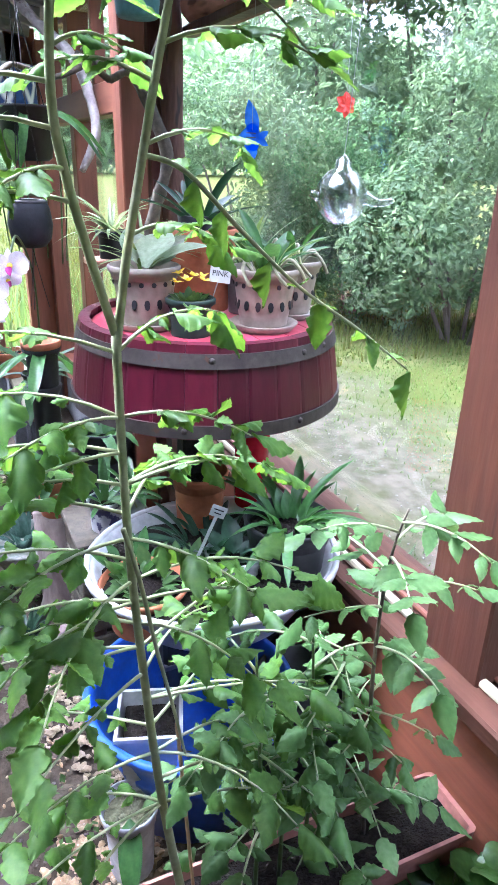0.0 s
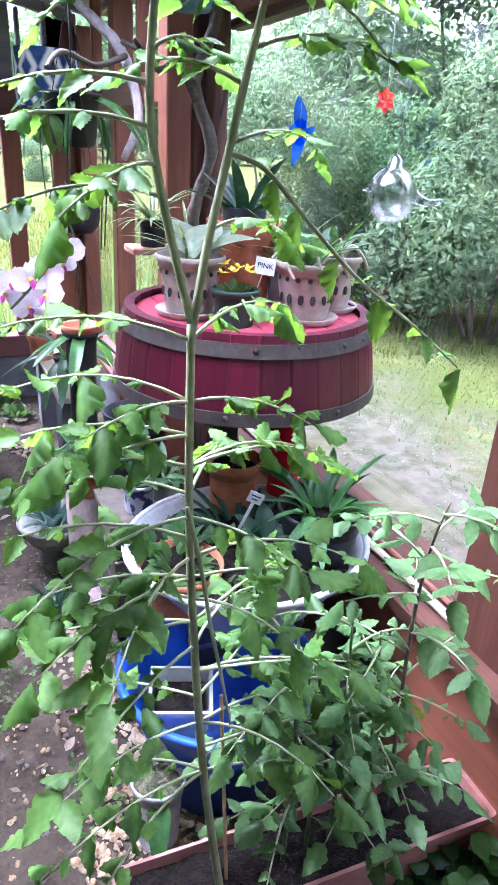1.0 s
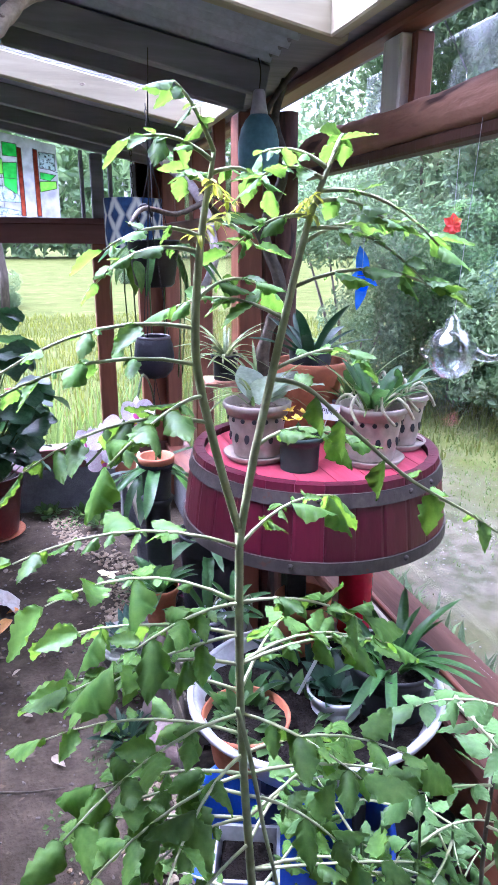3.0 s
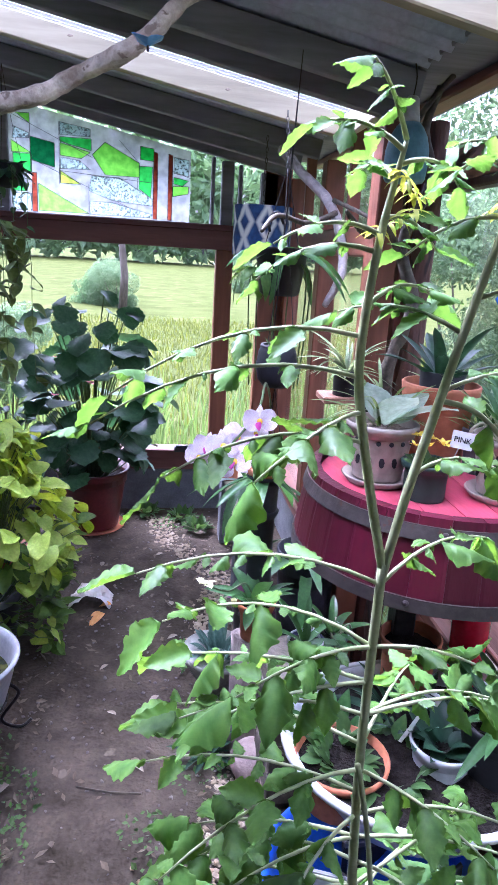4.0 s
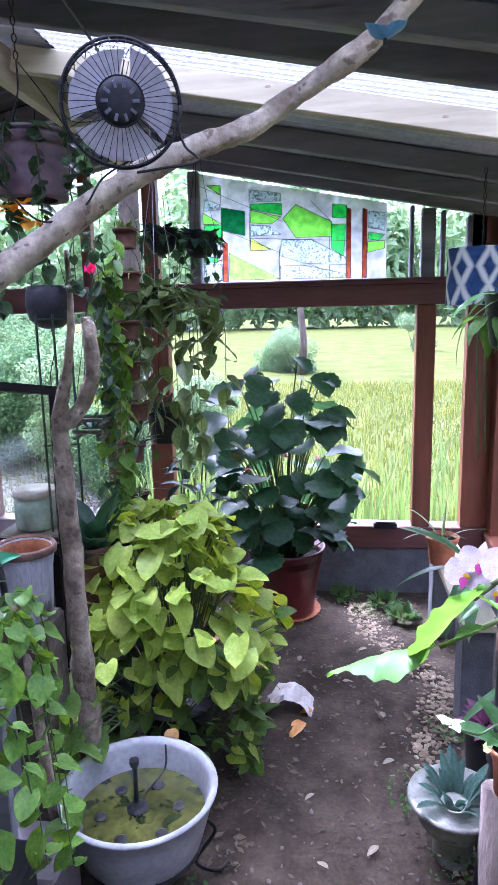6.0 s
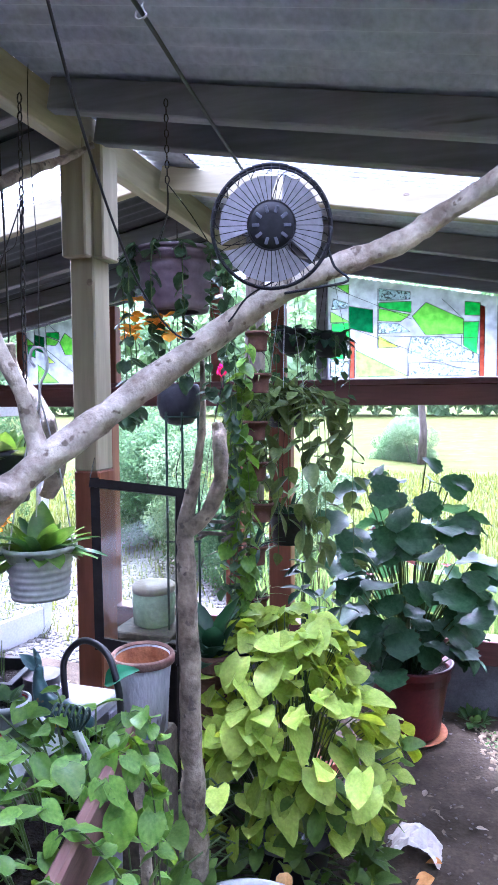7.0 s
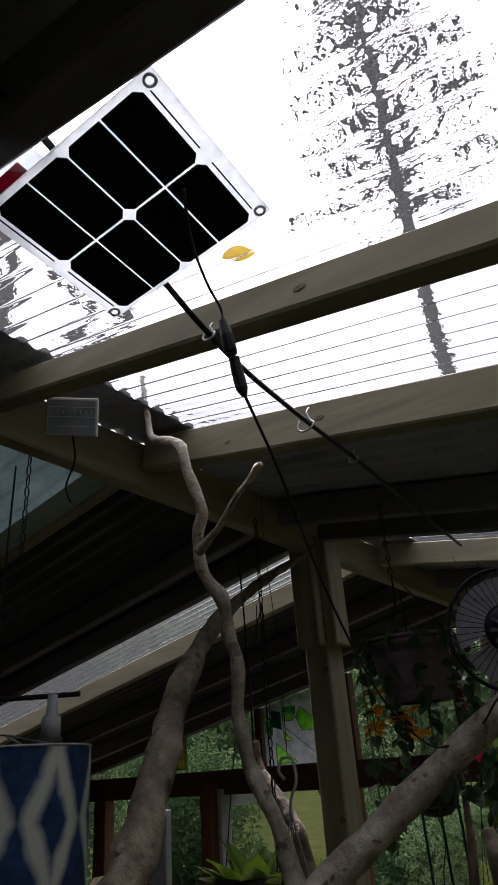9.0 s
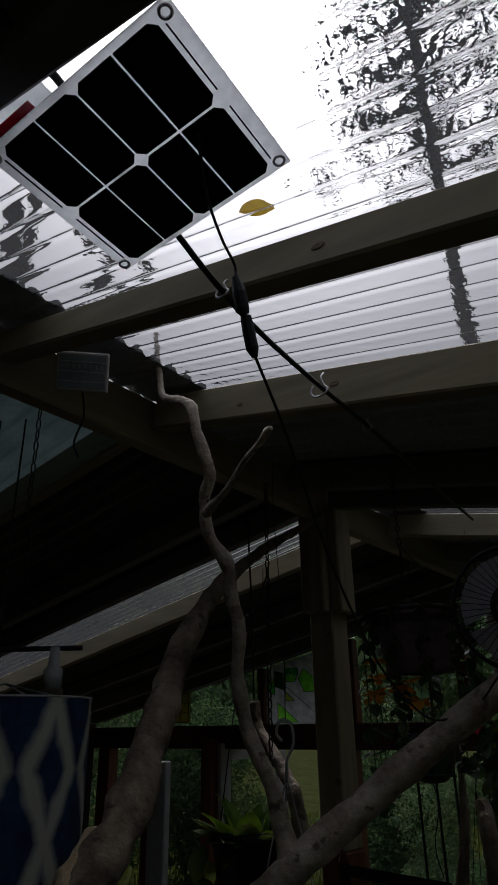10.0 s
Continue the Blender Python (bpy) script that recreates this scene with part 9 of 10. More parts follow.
part("rim", lathe([(0.072, 0.185), (0.084, 0.19), (0.086, 0.205), (0.08, 0.213), (0.072, 0.207)], 30, wobble=0.025, ends=False), surf("dark_rust", (0.09, 0.05, 0.035), (0.17, 0.10, 0.07), 25, 0.9, 0.5), rb, smooth=True)
rbs = thing("timber_block", (-0.874, 2.864, 0.0), "weathered timber block under the bark pot", "stand")
part("block", block((0.14, 0.14, 0.79), (0, 0, 0.395), 0.01), DARK_STEM, rbs)

# ---- trough with a red board and pothos ----
ttop = 0.985
tro = thing("pothos_trough", (-0.74, 2.31, 0.0), "wooden trough with a weathered red board full of pothos", "planter")
tro.rotation_euler = (0, 0, radians(13.2))
PINK_BOARD = surf("weathered_pink_board", (0.0935, 0.044, 0.033), (0.165, 0.0908, 0.0715), 8, 0.8, 0.4, stretch=(1, 0.15, 1), spots=(0.077, 0.0385, 0.0303), spot_at=0.64)
part("front_board", block((0.026, 0.52, 0.10), (0.055, 0, ttop - 0.05), 0.006), PINK_BOARD, tro, "weathered pinkish red board")
part("back_board", block((0.02, 0.52, 0.14), (-0.085, 0, ttop - 0.09), 0.004), DARK_STEM, tro)
for s in (1, -1):
    part("end_board", block((0.118, 0.02, 0.14), (-0.016, s * 0.25, ttop - 0.09), 0.004), DARK_STEM, tro)
    part("leg", block((0.04, 0.04, ttop - 0.16), (-0.015, s * 0.22, (ttop - 0.16) / 2), 0.003), GREY_WOOD, tro)
part("bottom_board", block((0.118, 0.48, 0.02), (-0.016, 0, ttop - 0.15), 0.003), GREY_WOOD, tro)
bm = bmesh.new()
bmesh.ops.create_grid(bm, x_segments=10, y_segments=30, size=1)
for v in bm.verts:
    v.co = Vector((-0.016 + v.co.x * 0.056, v.co.y * 0.24, ttop - 0.045 + 0.012 * noise.noise(Vector((v.co.x * 2, v.co.y * 7, 3)))))
part("soil", bm, POT_SOIL, tro, smooth=True)
POTHOS_BIG = leaf_mesh("large_pothos_leaf", POTHOS.materials[0], 0.098, 0.078, "heart", 0.35, 0.2, 8)
rr = random.Random(71)
for i in range(120):
    x, y, h = rr.uniform(-0.20, 0.0), rr.uniform(-0.34, 0.26), rr.uniform(-0.05, 0.06)
    b = (max(-0.06, min(0.03, x * 0.6)), y * 0.85, ttop - 0.05)
    st_ = part("stalk", tube([b, (x * 0.9, y * 0.97, ttop + h * 0.7), (x, y, ttop + h)], 0.0022, 5), STEM, tro)
    put_leaf((POTHOS_BIG, POTHOS, BROAD)[i % 3], aim((x, y, ttop + h), rr.uniform(0, 360), rr.uniform(-40, 35), rr.uniform(-20, 20), rr.uniform(0.45, 0.8)), st_)
for k in range(6):
    y = (-0.26, -0.02, 0.14, 0.24, -0.15, 0.08, -0.32, 0.19, -0.08)[k]
    s = 0.09 + 0.035 * rr.random()
    dl = rr.uniform(0.2, 0.72)
    vine(tro, [(0.0, y, ttop - 0.04), (0.06, y, ttop + 0.02), (s, y + 0.01, ttop - 0.05), (s + 0.015, y + 0.02, ttop - dl * 0.5), (s + 0.03 + 0.02 * rr.random(), y - 0.02, ttop - dl)], POTHOS_BIG if k % 2 else POTHOS, int(10 + dl * 26), (0.4, 0.8), 720 + k, r=0.0018)
for k, (x, y, z, w, h) in enumerate(((-0.70, 2.30, 0.30, 0.14, 0.20), (-0.72, 2.52, 0.14, 0.16, 0.20))):
    gt = thing("grey_tub", (x - 0.03, y + 0.02, 0.0), "square grey plastic tub stacked below the trough", "tub", group="tubs under the trough")
    bm = block((w, w, z + h), (0, 0, (z + h) / 2), 0.012)
    block((w + 0.02, w + 0.02, 0.025), (0, 0, z + h), 0.006, bm=bm)
    part("body", bm, GREY_POT if k else BLACK_PLASTIC, gt)
ubr = thing("root_branch", (-0.70, 2.66, 0.0), "leaning dead branch under the trough", "branch")
part("limb", tube(smooth_path([(0, 0, 0), (-0.06, 0.03, 0.3), (-0.13, 0.1, 0.62), (-0.2, 0.2, 0.80)], 5), smooth_radii([0.02, 0.017, 0.014, 0.01], 5), 9, rough=0.4), GREY_BARK, ubr, smooth=True)

# ---- the open glazed door and the gravel yard ----
door_1 = thing("door_1", (-3.05, 4.86, -0.03), "white painted glazed door standing open to the gravel yard", "door", kind="structure")
door_1.rotation_euler = (0, 0, radians(80))
WHITE_PAINT = surf("white_gloss_paint", (0.54, 0.555, 0.578), (0.615, 0.622, 0.637), 5, 0.4, 0.05, spots=(0.45, 0.45, 0.435), spot_at=0.74)
for nm, sz, at in (("stile", (0.085, 0.035, 1.70), (0.043, 0, 0.85)), ("stile", (0.085, 0.035, 1.70), (0.557, 0, 0.85)), ("bottom_rail", (0.429, 0.033, 0.20), (0.30, 0, 0.10)), ("top_rail", (0.429, 0.033, 0.10), (0.30, 0, 1.65))):
    part(nm, block(sz, at, 0.004), WHITE_PAINT, door_1)
g = part("pane", block((0.43, 0.004, 1.36), (0.30, 0, 0.89), 0), pane_mat("door_glass", (0.9, 0.93, 0.9), 0.2), door_1)
g.visible_shadow = False
part("handle", tube([(0.56, -0.02, 0.85), (0.56, -0.05, 0.85), (0.49, -0.055, 0.85)], 0.008, 8), STEEL, door_1, "steel lever handle")
post_l = tagged(new("door_frame"), "red stained door frame", "door frame", kind="structure")
wood("jamb", (0.06, 0.12, 1.7), (-3.10, 4.86, 0.85), RED_WOOD, post_l)
GRAVEL = surf("pale_gravel", (0.0868, 0.0806, 0.0713), (0.156, 0.148, 0.135), 20, 0.9, 0.2, fine=80)
rng = np.random.default_rng(91)


def pebbles(name, n, x0, x1, y0, y1, size, z, material, label, flat=0.5, keep=None):
    """Loose stones, each a rough rounded lump."""
    x, y = rng.uniform(x0, x1, n), rng.uniform(y0, y1, n)
    if keep is not None:
        k = keep(x, y)
        x, y = x[k], y[k]
        n = len(x)
    s = size * rng.uniform(0.4, 1.4, n)
    a = rng.uniform(0, 6.28, n)
    ca, sa = np.cos(a), np.sin(a)
    e = rng.uniform(0.5, 1.0, n)
    zz = np.full(n, z)
    rings = []
    for level, shrink in ((-0.1, 0.85), (0.45, 1.0), (0.9, 0.6)):
        for j in range(6):
            b = j * math.pi / 3 + rng.uniform(-0.3, 0.3, n)
            rad = s * shrink * rng.uniform(0.75, 1.15, n)
            u, w = np.cos(b) * rad, np.sin(b) * rad * e
            rings.append(np.stack([x + ca * u - sa * w, y + sa * u + ca * w, zz + s * flat * level * rng.uniform(0.8, 1.2, n)], 1))
    rings.append(np.stack([x, y, zz + s * flat], 1))
    V = np.stack(rings, 1).reshape(-1, 3)
    k = np.arange(n)[:, None] * 19
    F = []
    for j in range(6):
        i = (j + 1) % 6
        F += (k + [j, i, 6 + i, 6 + j]).tolist() + (k + [6 + j, 6 + i, 12 + i, 12 + j]).tolist() + (k + [12 + j, 12 + i, 18]).tolist()
    me = bpy.data.meshes.new(name)
    me.from_pydata(V.tolist(), [], F)
    me.materials.append(material)
    nt = material.node_tree
    return tagged(new(name, me), label, name.replace("_", " "), kind="stuff")


yard = tagged(mesh_ob("gravel_yard", block((3.2, 4.5, 0.04), (-3.4, 7.0, -0.05), 0), GRAVEL), "pale gravel yard outside the open door", "gravel", kind="structure")
pebbles("track_stones", 2200, 1.2, 3.2, 0.3, 7.0, 0.007, -0.059, GRAVEL, "small stones trodden into the sandy track", 0.4)
pebbles("yard_gravel", 9000, -4.2, -1.8, 4.95, 7.8, 0.022, -0.03, GRAVEL, "loose pale gravel stones")
pot("yard_pot", (-2.75, 5.75, -0.03), 0.13, 0.10, 0.26, BROWN_CLAY, "brown clay pot standing on the gravel")
# grey boarded leaf and small leaded window seen beyond the trunk
slab = thing("board_leaf", (-1.93, 3.18, 0.0), "tall narrow pale grey painted board leaning against a post", "board")
part("board", block((0.085, 0.03, 1.66), (0, 0, 0.83), 0.004), WHITE_PAINT, slab)
part("batten", block((0.05, 0.025, 1.6), (-0.07, 0.02, 0.80), 0.004), RED_WOOD, slab)
lead_w = tagged(new("window_4"), "small leaded yellow-green glass window", "window", kind="structure")
for k in range(5):
    part("came", tube([(-3.62 + 0.07 * k, 4.88, 1.80), (-3.62 + 0.07 * k, 4.88, 2.05)], 0.003, 5), LEAD, lead_w)
    part("came", tube([(-3.62, 4.88, 1.80 + 0.06 * k), (-3.34, 4.88, 1.80 + 0.06 * k)], 0.003, 5), LEAD, lead_w)
g = part("pane", block((0.30, 0.004, 0.26), (-3.48, 4.89, 1.925), 0), glass_colour("amber_green_glass", (0.45, 0.42, 0.14)), lead_w)
g.visible_shadow = False
rails = thing("metal_rack", (-1.13, 3.72, 0.0), "slim grey steel rack behind the leaning sash", "rack")
for k in range(3):
    part("upright", tube([(-0.06 + 0.06 * k, 0.02 * k, 0.0), (-0.06 + 0.06 * k, 0.02 * k, 1.62)], 0.005, 7), GREEN_POT, rails)
for z in (0.5, 1.1, 1.6):
    part("crossbar", tube([(-0.07, 0, z), (0.07, 0.04, z)], 0.004, 7), GREEN_POT, rails)

# ---- tie-dyed shade on the left ----
shade = thing("dyed_shade", (-1.235, 2.05, 1.49), "large indigo and white tie-dyed drum shade hanging from the rafters", "lampshade")
part("drum", uv_drum(0.16, 0.335, 48), DYE, shade, smooth=True)
for z in (0.0, 0.333):
    part("hoop", ring_of(0.16, z, 0.002), WHITE_PLASTIC, shade)
for k in range(3):
    a = k * 2.09
    part("spider_arm", tube([(0.158 * math.cos(a), 0.158 * math.sin(a), 0.332), (0, 0, 0.36)], 0.0018, 5), STEEL, shade)
part("lamp_holder", lathe([(0.018, 0.35), (0.018, 0.385), (0.011, 0.39), (0.009, 0.425), (0.001, 0.428)], 16), WHITE_PLASTIC, shade, smooth=True).location = (0.06, 0.06, 0)
part("holder_base", lathe([(0.024, 0.30), (0.022, 0.35), (0.001, 0.352)], 16), DARK_STEM, shade, smooth=True).location = (0.06, 0.06, 0)
part("hanging_bar", tube([(-0.25, -0.14, 0.425), (0.09, 0.10, 0.425)], 0.005, 7), IRON, shade)
for x, y in ((-0.08, -0.04), (-0.03, -0.01), (-0.2, -0.1)):
    wire([(x, y, 0.36), (x + 0.01, y, 0.45), (x, y, 0.6), (x, y, under(-1.3) - 1.49)], 0.0022, IRON, shade, "cord")

# ---- under the skylight: solar panels, pole, cables ----
CELL = surf("black_solar_cell", (0.004, 0.005, 0.009), (0.008, 0.010, 0.016), 10, 0.3, 0.0, spec=0.15)
SHEETW = leaf_mat("white_backing_film", (0.60, 0.61, 0.62), (0.64, 0.65, 0.66), back=1.0, vary=0.0, scale=6, thin=0.75)
ctr = Vector((-0.458, 1.617, 2.293))
ex, ey = Vector((0.985, 0.067, 0.162)).normalized(), Vector((-0.059, 0.997, -0.050)).normalized()
ez = ex.cross(ey)
solar = thing("solar_charger", ctr, "flexible black solar panel with white gaps under the clear roof", "solar panel")
solar.matrix_world = Matrix.Translation(ctr) @ Matrix((ex, ey, ez)).transposed().to_4x4()
SW, SH = 0.195, 0.187
low = -1
part("sheet", block((SW + 0.034, SH + 0.010, 0.003), (0.002, 0, 0), 0.0), SHEETW, solar)
cw, ch = SW / 4, SH / 2
for i in range(4):
    for j in range(2):
        bm = bmesh.new()
        x0, y0 = -SW / 2 + cw * (i + 0.5), -SH / 2 + ch * (j + 0.5)
        hx, hy, c = cw / 2 - 0.0012, ch / 2 - 0.0016, 0.007
        pairs = i in (0, 2)
        pts = []
        for sx, sy_ in ((1, 1), (-1, 1), (-1, -1), (1, -1)):
            cut = c if (sx < 0) == pairs else 0.0005
            e = [(sx * hx, sy_ * (hy - cut)), (sx * (hx - cut), sy_ * hy)]
            pts += e if sx * sy_ > 0 else e[::-1]
        f = bm.faces.new([bm.verts.new((x0 + px, y0 + py, low * 0.0022)) for px, py in pts])
        r = bmesh.ops.extrude_face_region(bm, geom=[f])
        bmesh.ops.translate(bm, vec=(0, 0, low * 0.0012), verts=[v for v in r["geom"] if isinstance(v, bmesh.types.BMVert)])
        bmesh.ops.recalc_face_normals(bm, faces=bm.faces[:])
        part("cell", bm, CELL, solar)
for sx in (1, -1):
    for sy_ in (1, -1):
        part("grommet", ring_of(0.0055, low * 0.0025, 0.0016, 16), STEEL, solar).location = (sx * (SW / 2 + 0.010), sy_ * (SH / 2 - 0.004), 0)
        part("edge_line", block((0.0015, 0.072, 0.001), (sx * (SW / 2 + 0.0045), sy_ * 0.046, low * 0.002), 0), INK, solar)
sign = thing("printed_packet", (-0.60, 1.545, 2.44), "white packet with a red printed patch lying above the solar panel", "packet")
sign.matrix_world = Matrix.Translation((-0.585, 1.565, 2.42)) @ Matrix((ex, ey, ez)).transposed().to_4x4()
part("sheet", block((0.11, 0.075, 0.002), (-0.035, 0.015, 0), 0), SHEETW, sign)
part("red_patch", block((0.06, 0.05, 0.001), (-0.035, 0.02, low * 0.002), 0), RED_METAL, sign)
for k in range(4):
    part("print_bar", block((0.014, 0.008, 0.001), (-0.085 + 0.022 * k, 0.035 - 0.01 * (k % 2), low * 0.002), 0), INK, sign)
mini = thing("small_solar_charger", (-1.045, 1.985, 2.385), "small framed solar panel fixed beside the ridge", "solar panel")
mini.matrix_world = look((-0.957, 1.947, 2.372), (-0.35, 1.30, 1.95), 2) @ Matrix.Rotation(math.pi, 4, "Y")
part("frame", block((0.094, 0.072, 0.012), (0, 0, 0), 0.002), WHITE_PLASTIC, mini)
part("cell_sheet", block((0.084, 0.062, 0.002), (0, 0, 0.0068), 0), surf("grey_blue_cells", (0.16, 0.19, 0.25), (0.24, 0.27, 0.33), 12, 0.2, 0.0), mini)
for k in range(3):
    part("bus_line", block((0.084, 0.0012, 0.0006), (0, -0.018 + 0.018 * k, 0.0082), 0), WHITE_PLASTIC, mini)
for k in range(8):
    part("tick", block((0.0012, 0.006, 0.0006), (-0.036 + 0.0103 * k, 0.009, 0.0084), 0), WHITE_PLASTIC, mini)
part("bracket", tube([(0, 0, -0.006), (-0.02, 0.02, -0.05), (-0.05, 0.05, -0.17)], 0.004, 6), IRON, mini)
wire([(0.0, -0.03, -0.004), (0.005, -0.08, -0.01), (-0.01, -0.13, -0.01), (0.0, -0.16, -0.012)], 0.002, IRON, mini, "cable")

pole = thing("black_pole", (-0.63, 2.2, 2.34), "thin black pole hung under the rafters on steel hooks", "pole")
o = Vector((-0.63, 2.2, 2.34))
part("rod", tube(smooth_path([Vector(p) - o for p in ((-0.40, 1.2, 2.30), (-0.47, 1.52, 2.318), (-0.54, 1.855, 2.296), (-0.574, 2.094, 2.30), (-0.601, 2.361, 2.31), (-0.640, 2.688, 2.32), (-0.69, 3.2, 2.326))], 4), 0.0042, 8), BLACK_PLASTIC, pole, smooth=True)
for p in ((-0.582, 2.16, 2.302), (-0.602, 2.37, 2.31), (-0.535, 1.84, 2.297)):
    q = Vector(p) - o
    s = 0.68 if p[1] == 2.16 else 0.42
    part("steel_hook", tube(smooth_path([q + Vector(v) * s for v in ((-0.022, 0.0, 0.01), (-0.026, -0.004, -0.012), (-0.012, -0.006, -0.026), (0.012, -0.006, -0.024), (0.02, 0.0, -0.008), (0.008, 0.004, 0.006), (0.0, 0.004, 0.03), (0.0, 0.02, 0.05))], 4), 0.0026 * max(s, 0.7), 7), STEEL, pole, smooth=True)
cable = thing("solar_cable", (-0.45, 1.8, 2.2), "black cable with a plug pair hanging from the solar panel", "cable")
o = Vector((-0.45, 1.8, 2.2))
part("upper_wire", tube(smooth_path([Vector(p) - o for p in ((-0.389, 1.626, 2.286), (-0.405, 1.648, 2.276), (-0.432, 1.69, 2.276), (-0.455, 1.74, 2.272), (-0.463, 1.772, 2.262), (-0.463, 1.775, 2.245))], 5), 0.0018, 7), BLACK_PLASTIC, cable, smooth=True)
part("plug", tube([Vector(p) - o for p in ((-0.463, 1.775, 2.245), (-0.462, 1.78, 2.225), (-0.462, 1.785, 2.205), (-0.461, 1.79, 2.20))], [0.005, 0.0085, 0.0085, 0.005], 10), BLACK_PLASTIC, cable)
part("socket", tube([Vector(p) - o for p in ((-0.461, 1.79, 2.198), (-0.461, 1.795, 2.18), (-0.460, 1.80, 2.160), (-0.459, 1.803, 2.15))], [0.0065, 0.0075, 0.0075, 0.0035], 10), BLACK_PLASTIC, cable)
part("lower_wire", tube(smooth_path([Vector(p) - o for p in ((-0.459, 1.803, 2.152), (-0.47, 1.88, 2.08), (-0.50, 2.0, 1.98), (-0.54, 2.15, 1.90), (-0.57, 2.3, 1.83), (-0.565, 2.44, 1.775), (-0.50, 2.48, 1.80), (-0.44, 2.43, 1.84), (-0.38, 2.40, 1.86))], 6), 0.0019, 7), BLACK_PLASTIC, cable, smooth=True)
yl = thing("fallen_leaf", (-0.531, 1.88, 2.43), "yellow fallen leaf lying on the clear roof sheet", "leaf")
yl.location = (-0.505, 1.835, roof(-0.505) + 0.012)
part("blade", leaf_bm(0.05, 0.03, "ovate", 0.1, 0.2, 7), leaf_mat("dead_yellow_leaf", (0.42, 0.33, 0.02), (0.55, 0.45, 0.05), vary=0.05, thin=0.4), yl).matrix_basis = aim((0, 0, 0), -60, 4)
ch_ = thing("hanging_chain", (-1.2, 2.03, 2.18), "dark chain hanging beside the ridge beam", "chain")
chain_of(ch_, (0, 0, 0.0), (0, 0, 0.30), link=0.024)
wire([(0, 0, 0.0), (0.01, 0.01, -0.08), (0.0, 0, -0.16)], 0.0014, IRON, ch_, "cord")
LIGHT_BLUE = surf("light_blue_foil", (0.06, 0.25, 0.62), (0.20, 0.45, 0.80), 40, 0.3, 0.1)
bf = thing("butterfly_ornament", (0.04, 2.42, 2.015), "small blue butterfly ornament clipped to the limb", "ornament")
for s in (1, -1):
    part("wing", leaf_bm(0.045, 0.036, "ovate", 0.1, 0.3, 5), LIGHT_BLUE, bf).matrix_basis = aim((0, -0.02, 0.0), 180 + s * 50, 25)
part("body", tube([(0, -0.02, -0.008), (0, -0.025, 0.012)], 0.003, 6), INK, bf)

# bare twigs fixed above the ridge on the left
tw2 = thing("bare_twig", (-1.46, 2.08, 2.45), "pale bare twig fixed beside the ridge", "branch")
part("twig", tube(smooth_path([(-0.06, -0.06, 0.10), (0.0, 0.0, 0.17), (0.02, 0.015, 0.22)], 5), smooth_radii([0.014, 0.011, 0.005], 5), 8, rough=0.4), PALE_LIMB, tw2, smooth=True)
part("twig", tube(smooth_path([(0.0, 0.0, 0.17), (0.04, 0.03, 0.165), (0.07, 0.05, 0.175)], 5), smooth_radii([0.007, 0.005, 0.003], 5), 7, rough=0.4), PALE_LIMB, tw2, smooth=True)

# ---- litter on the earth floor ----
CHIP = surf("pale_wood_chip", (0.204, 0.15, 0.09), (0.33, 0.264, 0.18), 25, 0.85, 0.3)
STONE_BIT = surf("floor_grit", (0.088, 0.0715, 0.066), (0.165, 0.143, 0.129), 25, 0.9, 0.3)
LITTER = leaf_mat("dry_leaf_litter", (0.077, 0.0539, 0.0308), (0.162, 0.131, 0.0886), vary=0.1, scale=4.0, rough=0.7, thin=0.1)
rng = np.random.default_rng(17)


def near_path(x, y):
    edge = np.where(y > 3.9, 0.02 + (y - 3.9) * -0.3 + 0.34, 0.36)
    return np.abs(x - edge + 0.05 * np.sin(y * 6)) < 0.07 * (0.5 + rng.random(len(x)))


pebbles("wood_chips", 9000, -0.15, 0.6, 1.6, 4.75, 0.012, 0.004, CHIP, "strip of pale wood chips along the planted edge", 0.45, keep=near_path)
YELLOW_STONE = surf("yellow_gravel", (0.27, 0.173, 0.09), (0.45, 0.338, 0.21), 45, 0.8, 0.3, spots=(0.495, 0.42, 0.315), spot_at=0.64)
pebbles("gravel_stones", 520, 0.12, 0.44, 1.60, 1.98, 0.0125, 0.004, YELLOW_STONE, "pale yellow gravel round the small pot", 0.8, keep=lambda x, y: (np.hypot((x - 0.31) / 0.13, (y - 1.78) / 0.17) < 0.65 + 0.6 * rng.random(len(x))))
pebbles("scattered_gravel", 90, 0.0, 0.3, 1.8, 2.3, 0.0085, 0.004, YELLOW_STONE, "scattered pale gravel on the bare floor", 0.7)
pebbles("floor_stones", 2200, -1.4, 0.75, 0.9, 4.85, 0.007, 0.003, STONE_BIT, "small stones and grit trodden into the floor", 0.5)
n = 900
px_, py_ = rng.uniform(-0.75, 0.6, n), rng.uniform(1.4, 4.7, n)
edge_w = np.clip(np.abs(px_ - 0.0) / 0.35, 0.12, 1)
kp = rng.random(n) < edge_w
pts = np.stack([px_[kp], py_[kp], np.full(kp.sum(), 0.02)], 1)
lit = new("leaf_litter", scatter_mesh("leaf_litter", pts, np.tile([0, 0, 1.0], (len(pts), 1)), 0.017, LITTER, 0.28, 0.45))
tagged(lit, "scattered dry leaf bits on the bare floor", "leaf litter", kind="stuff")
CLOVER = leaf_mat("floor_clover", (0.0434, 0.0992, 0.0248), (0.093, 0.167, 0.0496), vary=0.1, scale=8)
cl_pts = []
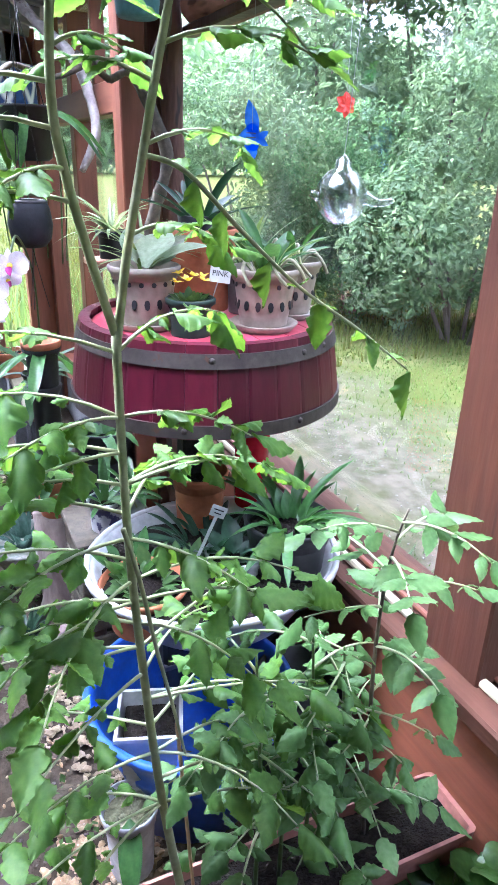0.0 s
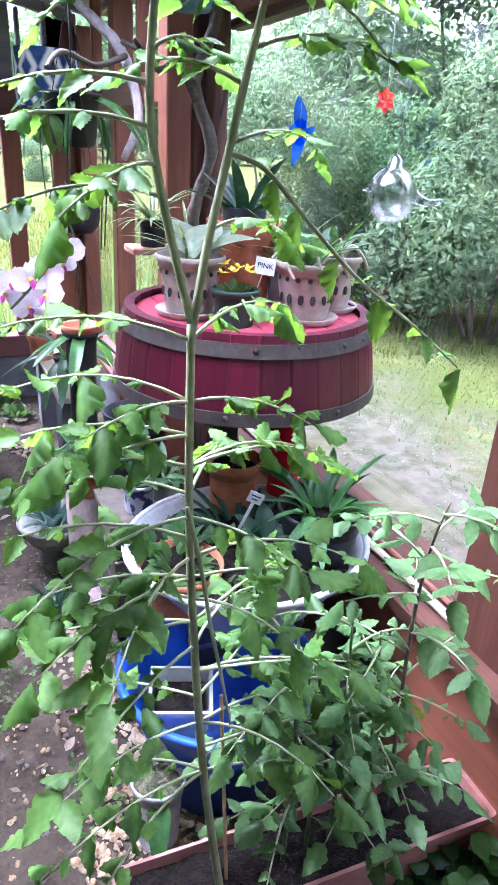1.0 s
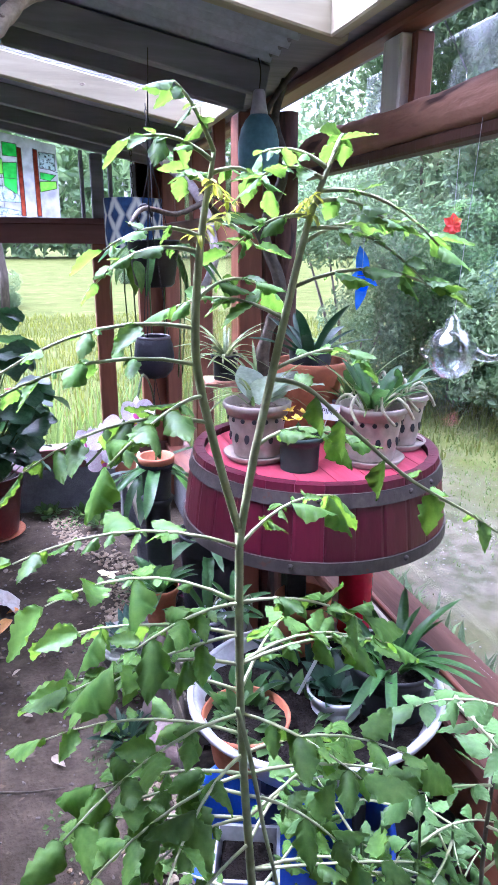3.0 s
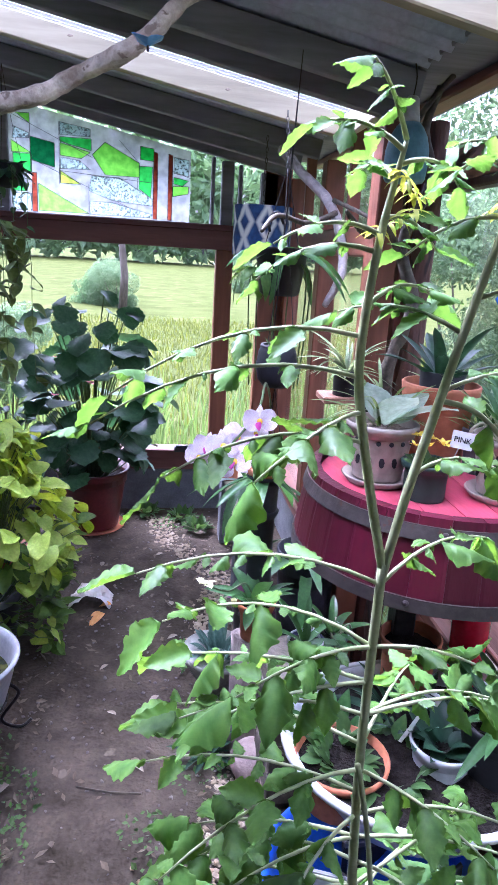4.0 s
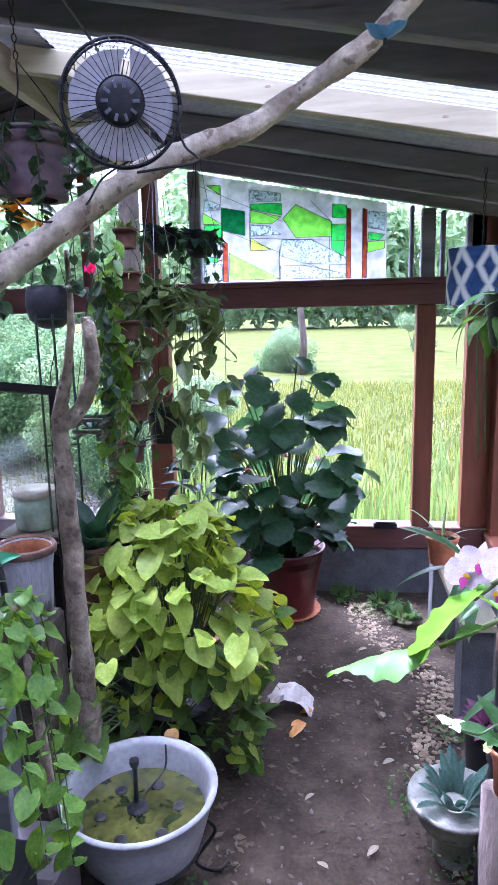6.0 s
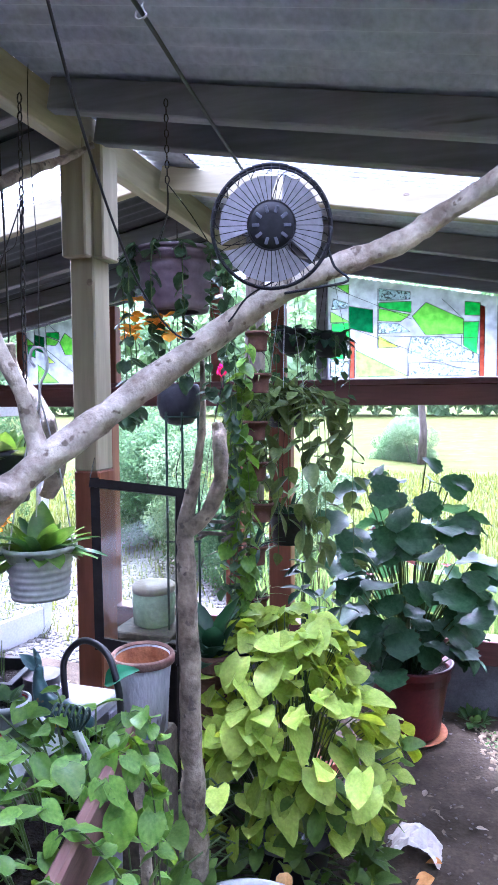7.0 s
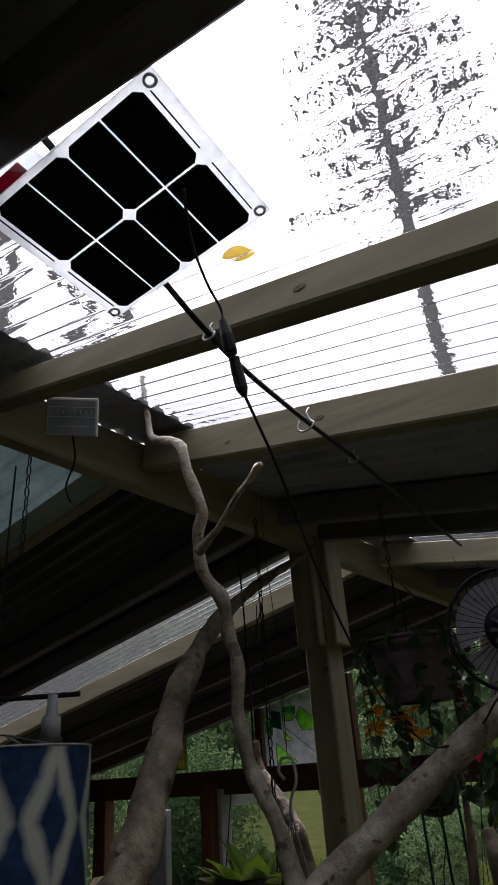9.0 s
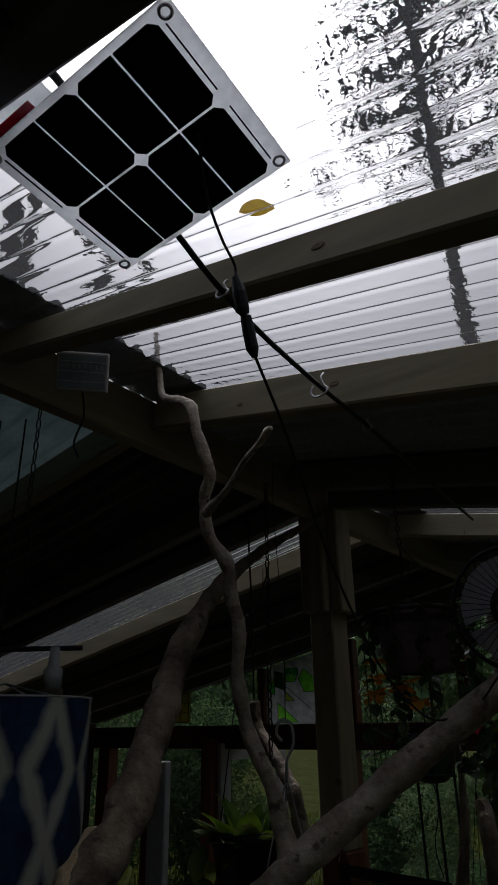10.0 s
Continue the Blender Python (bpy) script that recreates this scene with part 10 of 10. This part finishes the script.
for cx, cy, rad, k in ((-0.52, 2.72, 0.16, 300), (-0.38, 2.52, 0.14, 240), (-0.62, 2.45, 0.16, 240), (0.22, 2.62, 0.10, 140), (0.27, 3.22, 0.13, 220), (0.08, 2.37, 0.10, 120), (0.33, 2.95, 0.10, 150), (-0.35, 2.35, 0.10, 120), (0.16, 4.6, 0.12, 150), (0.42, 3.6, 0.10, 160), (0.25, 1.95, 0.12, 120)):
    k = k // 2
    a_, r_ = rng.uniform(0, 6.28, k), rad * np.sqrt(rng.random(k))
    cl_pts.append(np.stack([cx + r_ * np.cos(a_), cy + r_ * np.sin(a_), 0.02 + 0.03 * rng.random(k)], 1))
cl_pts = np.concatenate(cl_pts)
clv = new("floor_clover", scatter_mesh("floor_clover", cl_pts, np.tile([0, 0, 1.0], (len(cl_pts), 1)), 0.010, CLOVER, 0.5, 0.7))
tagged(clv, "tufts of small green weeds on the floor", "weeds", kind="stuff")
FALLEN = leaf_mesh("fallen_leaf", leaf_mat("tan_fallen_leaf", (0.24, 0.19, 0.135), (0.36, 0.30, 0.23), vary=0.2, thin=0.1), 0.055, 0.024, "ovate", 0.25, 0.4, 6)
FALLEN_O = leaf_mesh("fallen_orange_leaf", leaf_mat("orange_fallen_leaf", (0.60, 0.27, 0.06), (0.72, 0.38, 0.12), vary=0.1, thin=0.15), 0.10, 0.055, "ovate", 0.5, 0.6, 7)
q = random.Random(99)
for i, (x, y, me, s) in enumerate(((-0.152, 3.59, FALLEN_O, 1.0), (-0.12, 3.66, FALLEN_O, 0.6), (-0.353, 2.606, FALLEN, 1.3), (-0.506, 2.455, FALLEN, 1.4), (0.012, 2.685, FALLEN, 1.2), (0.10, 3.0, FALLEN, 1.0), (-0.05, 2.9, FALLEN, 0.8), (0.18, 3.4, FALLEN, 1.0), (0.0, 3.9, FALLEN, 0.9), (0.12, 4.2, FALLEN, 0.9), (-0.28, 2.2, FALLEN, 1.1), (0.2, 2.1, FALLEN, 1.0), (-0.1, 3.2, FALLEN, 0.8), (0.22, 2.75, FALLEN, 1.0), (-0.2, 4.05, FALLEN, 1.0), (0.16, 3.65, FALLEN, 1.1))):
    t = thing("fallen_leaf", (x, y, 0.014), "dry orange curled leaf on the floor" if me is FALLEN_O else "pale tan fallen leaf on the floor", "leaf", group="fallen leaves")
    put_leaf(me, aim((0, 0, 0.006), q.uniform(0, 360), q.uniform(-4, 8), q.uniform(-10, 10), s), t, "blade")
stick = thing("dry_stick", (-0.05, 2.55, 0.014), "thin dry stick lying on the floor", "stick")
part("rod", tube([(-0.10, 0.03, 0.004), (0.0, 0.0, 0.006), (0.10, -0.01, 0.004)], 0.0035, 6, rough=0.4), DARK_STEM, stick)

# ---- a bare tree outside, seen through the clear sheet ----
bare = thing("bare_tree", (-4.8, 3.9, -0.06), "leafless dark tree standing close behind the roof", "tree")
o = Vector((-4.8, 3.9, -0.06))
part("trunk", tube([Vector(p) - o for p in ((-4.8, 3.9, -0.1), (-4.7, 3.85, 3.0), (-4.49, 3.62, 5.4), (-4.383, 3.8, 6.02), (-4.36, 3.84, 6.45))], [0.13, 0.11, 0.075, 0.06, 0.03], 9, rough=0.3), BARK, bare, smooth=True)
for a, b in (((-4.30, 3.70, 5.0), (-4.401, 3.77, 5.52)), ((-3.95, 4.35, 4.9), (-4.226, 4.05, 5.33)), ((-3.75, 4.6, 4.9), (-4.10, 4.2, 5.45))):
    part("limb", tube([Vector(p) - o for p in ((-4.7, 3.86, 3.2), a, b, (-4.383, 3.8, 6.0))], [0.07, 0.055, 0.045, 0.03], 8, rough=0.4), BARK, bare, smooth=True)

# ---- knots in the planed timber ----
KNOT = surf("pine_knot", (0.17, 0.125, 0.08), (0.26, 0.20, 0.135), 60, 0.6, 0.2)
for x, y, dz, r in ((-0.40, 1.8585, 0.026, 0.008), (-0.62, 2.2785, 0.045, 0.009), (-0.18, 2.2785, 0.03, 0.007), (0.30, 3.4985, 0.035, 0.008), (-0.85, 2.2785, 0.03, 0.006), (-0.25, 3.4985, 0.05, 0.008), (0.05, 1.8585, 0.03, 0.007)):
    r *= 0.75
    bm = lathe([(r, 0.0), (r * 0.9, 0.0012), (r * 0.4, 0.0018), (0.0005, 0.0012)], 14)
    part("knot", bm, KNOT, ceiling).matrix_basis = pose(x, y + 0.0002, under(x) + dz, 90, 0, 0) @ Matrix.Diagonal((1.7, 0.8, 1, 1))
for z in (1.62, 2.02):
    bm = lathe([(0.011, 0.0), (0.010, 0.0012), (0.0005, 0.0012)], 14)
    part("knot", bm, KNOT, ridge_post).matrix_basis = pose(-1.145, 3.0922, z, 90, 0, 0)
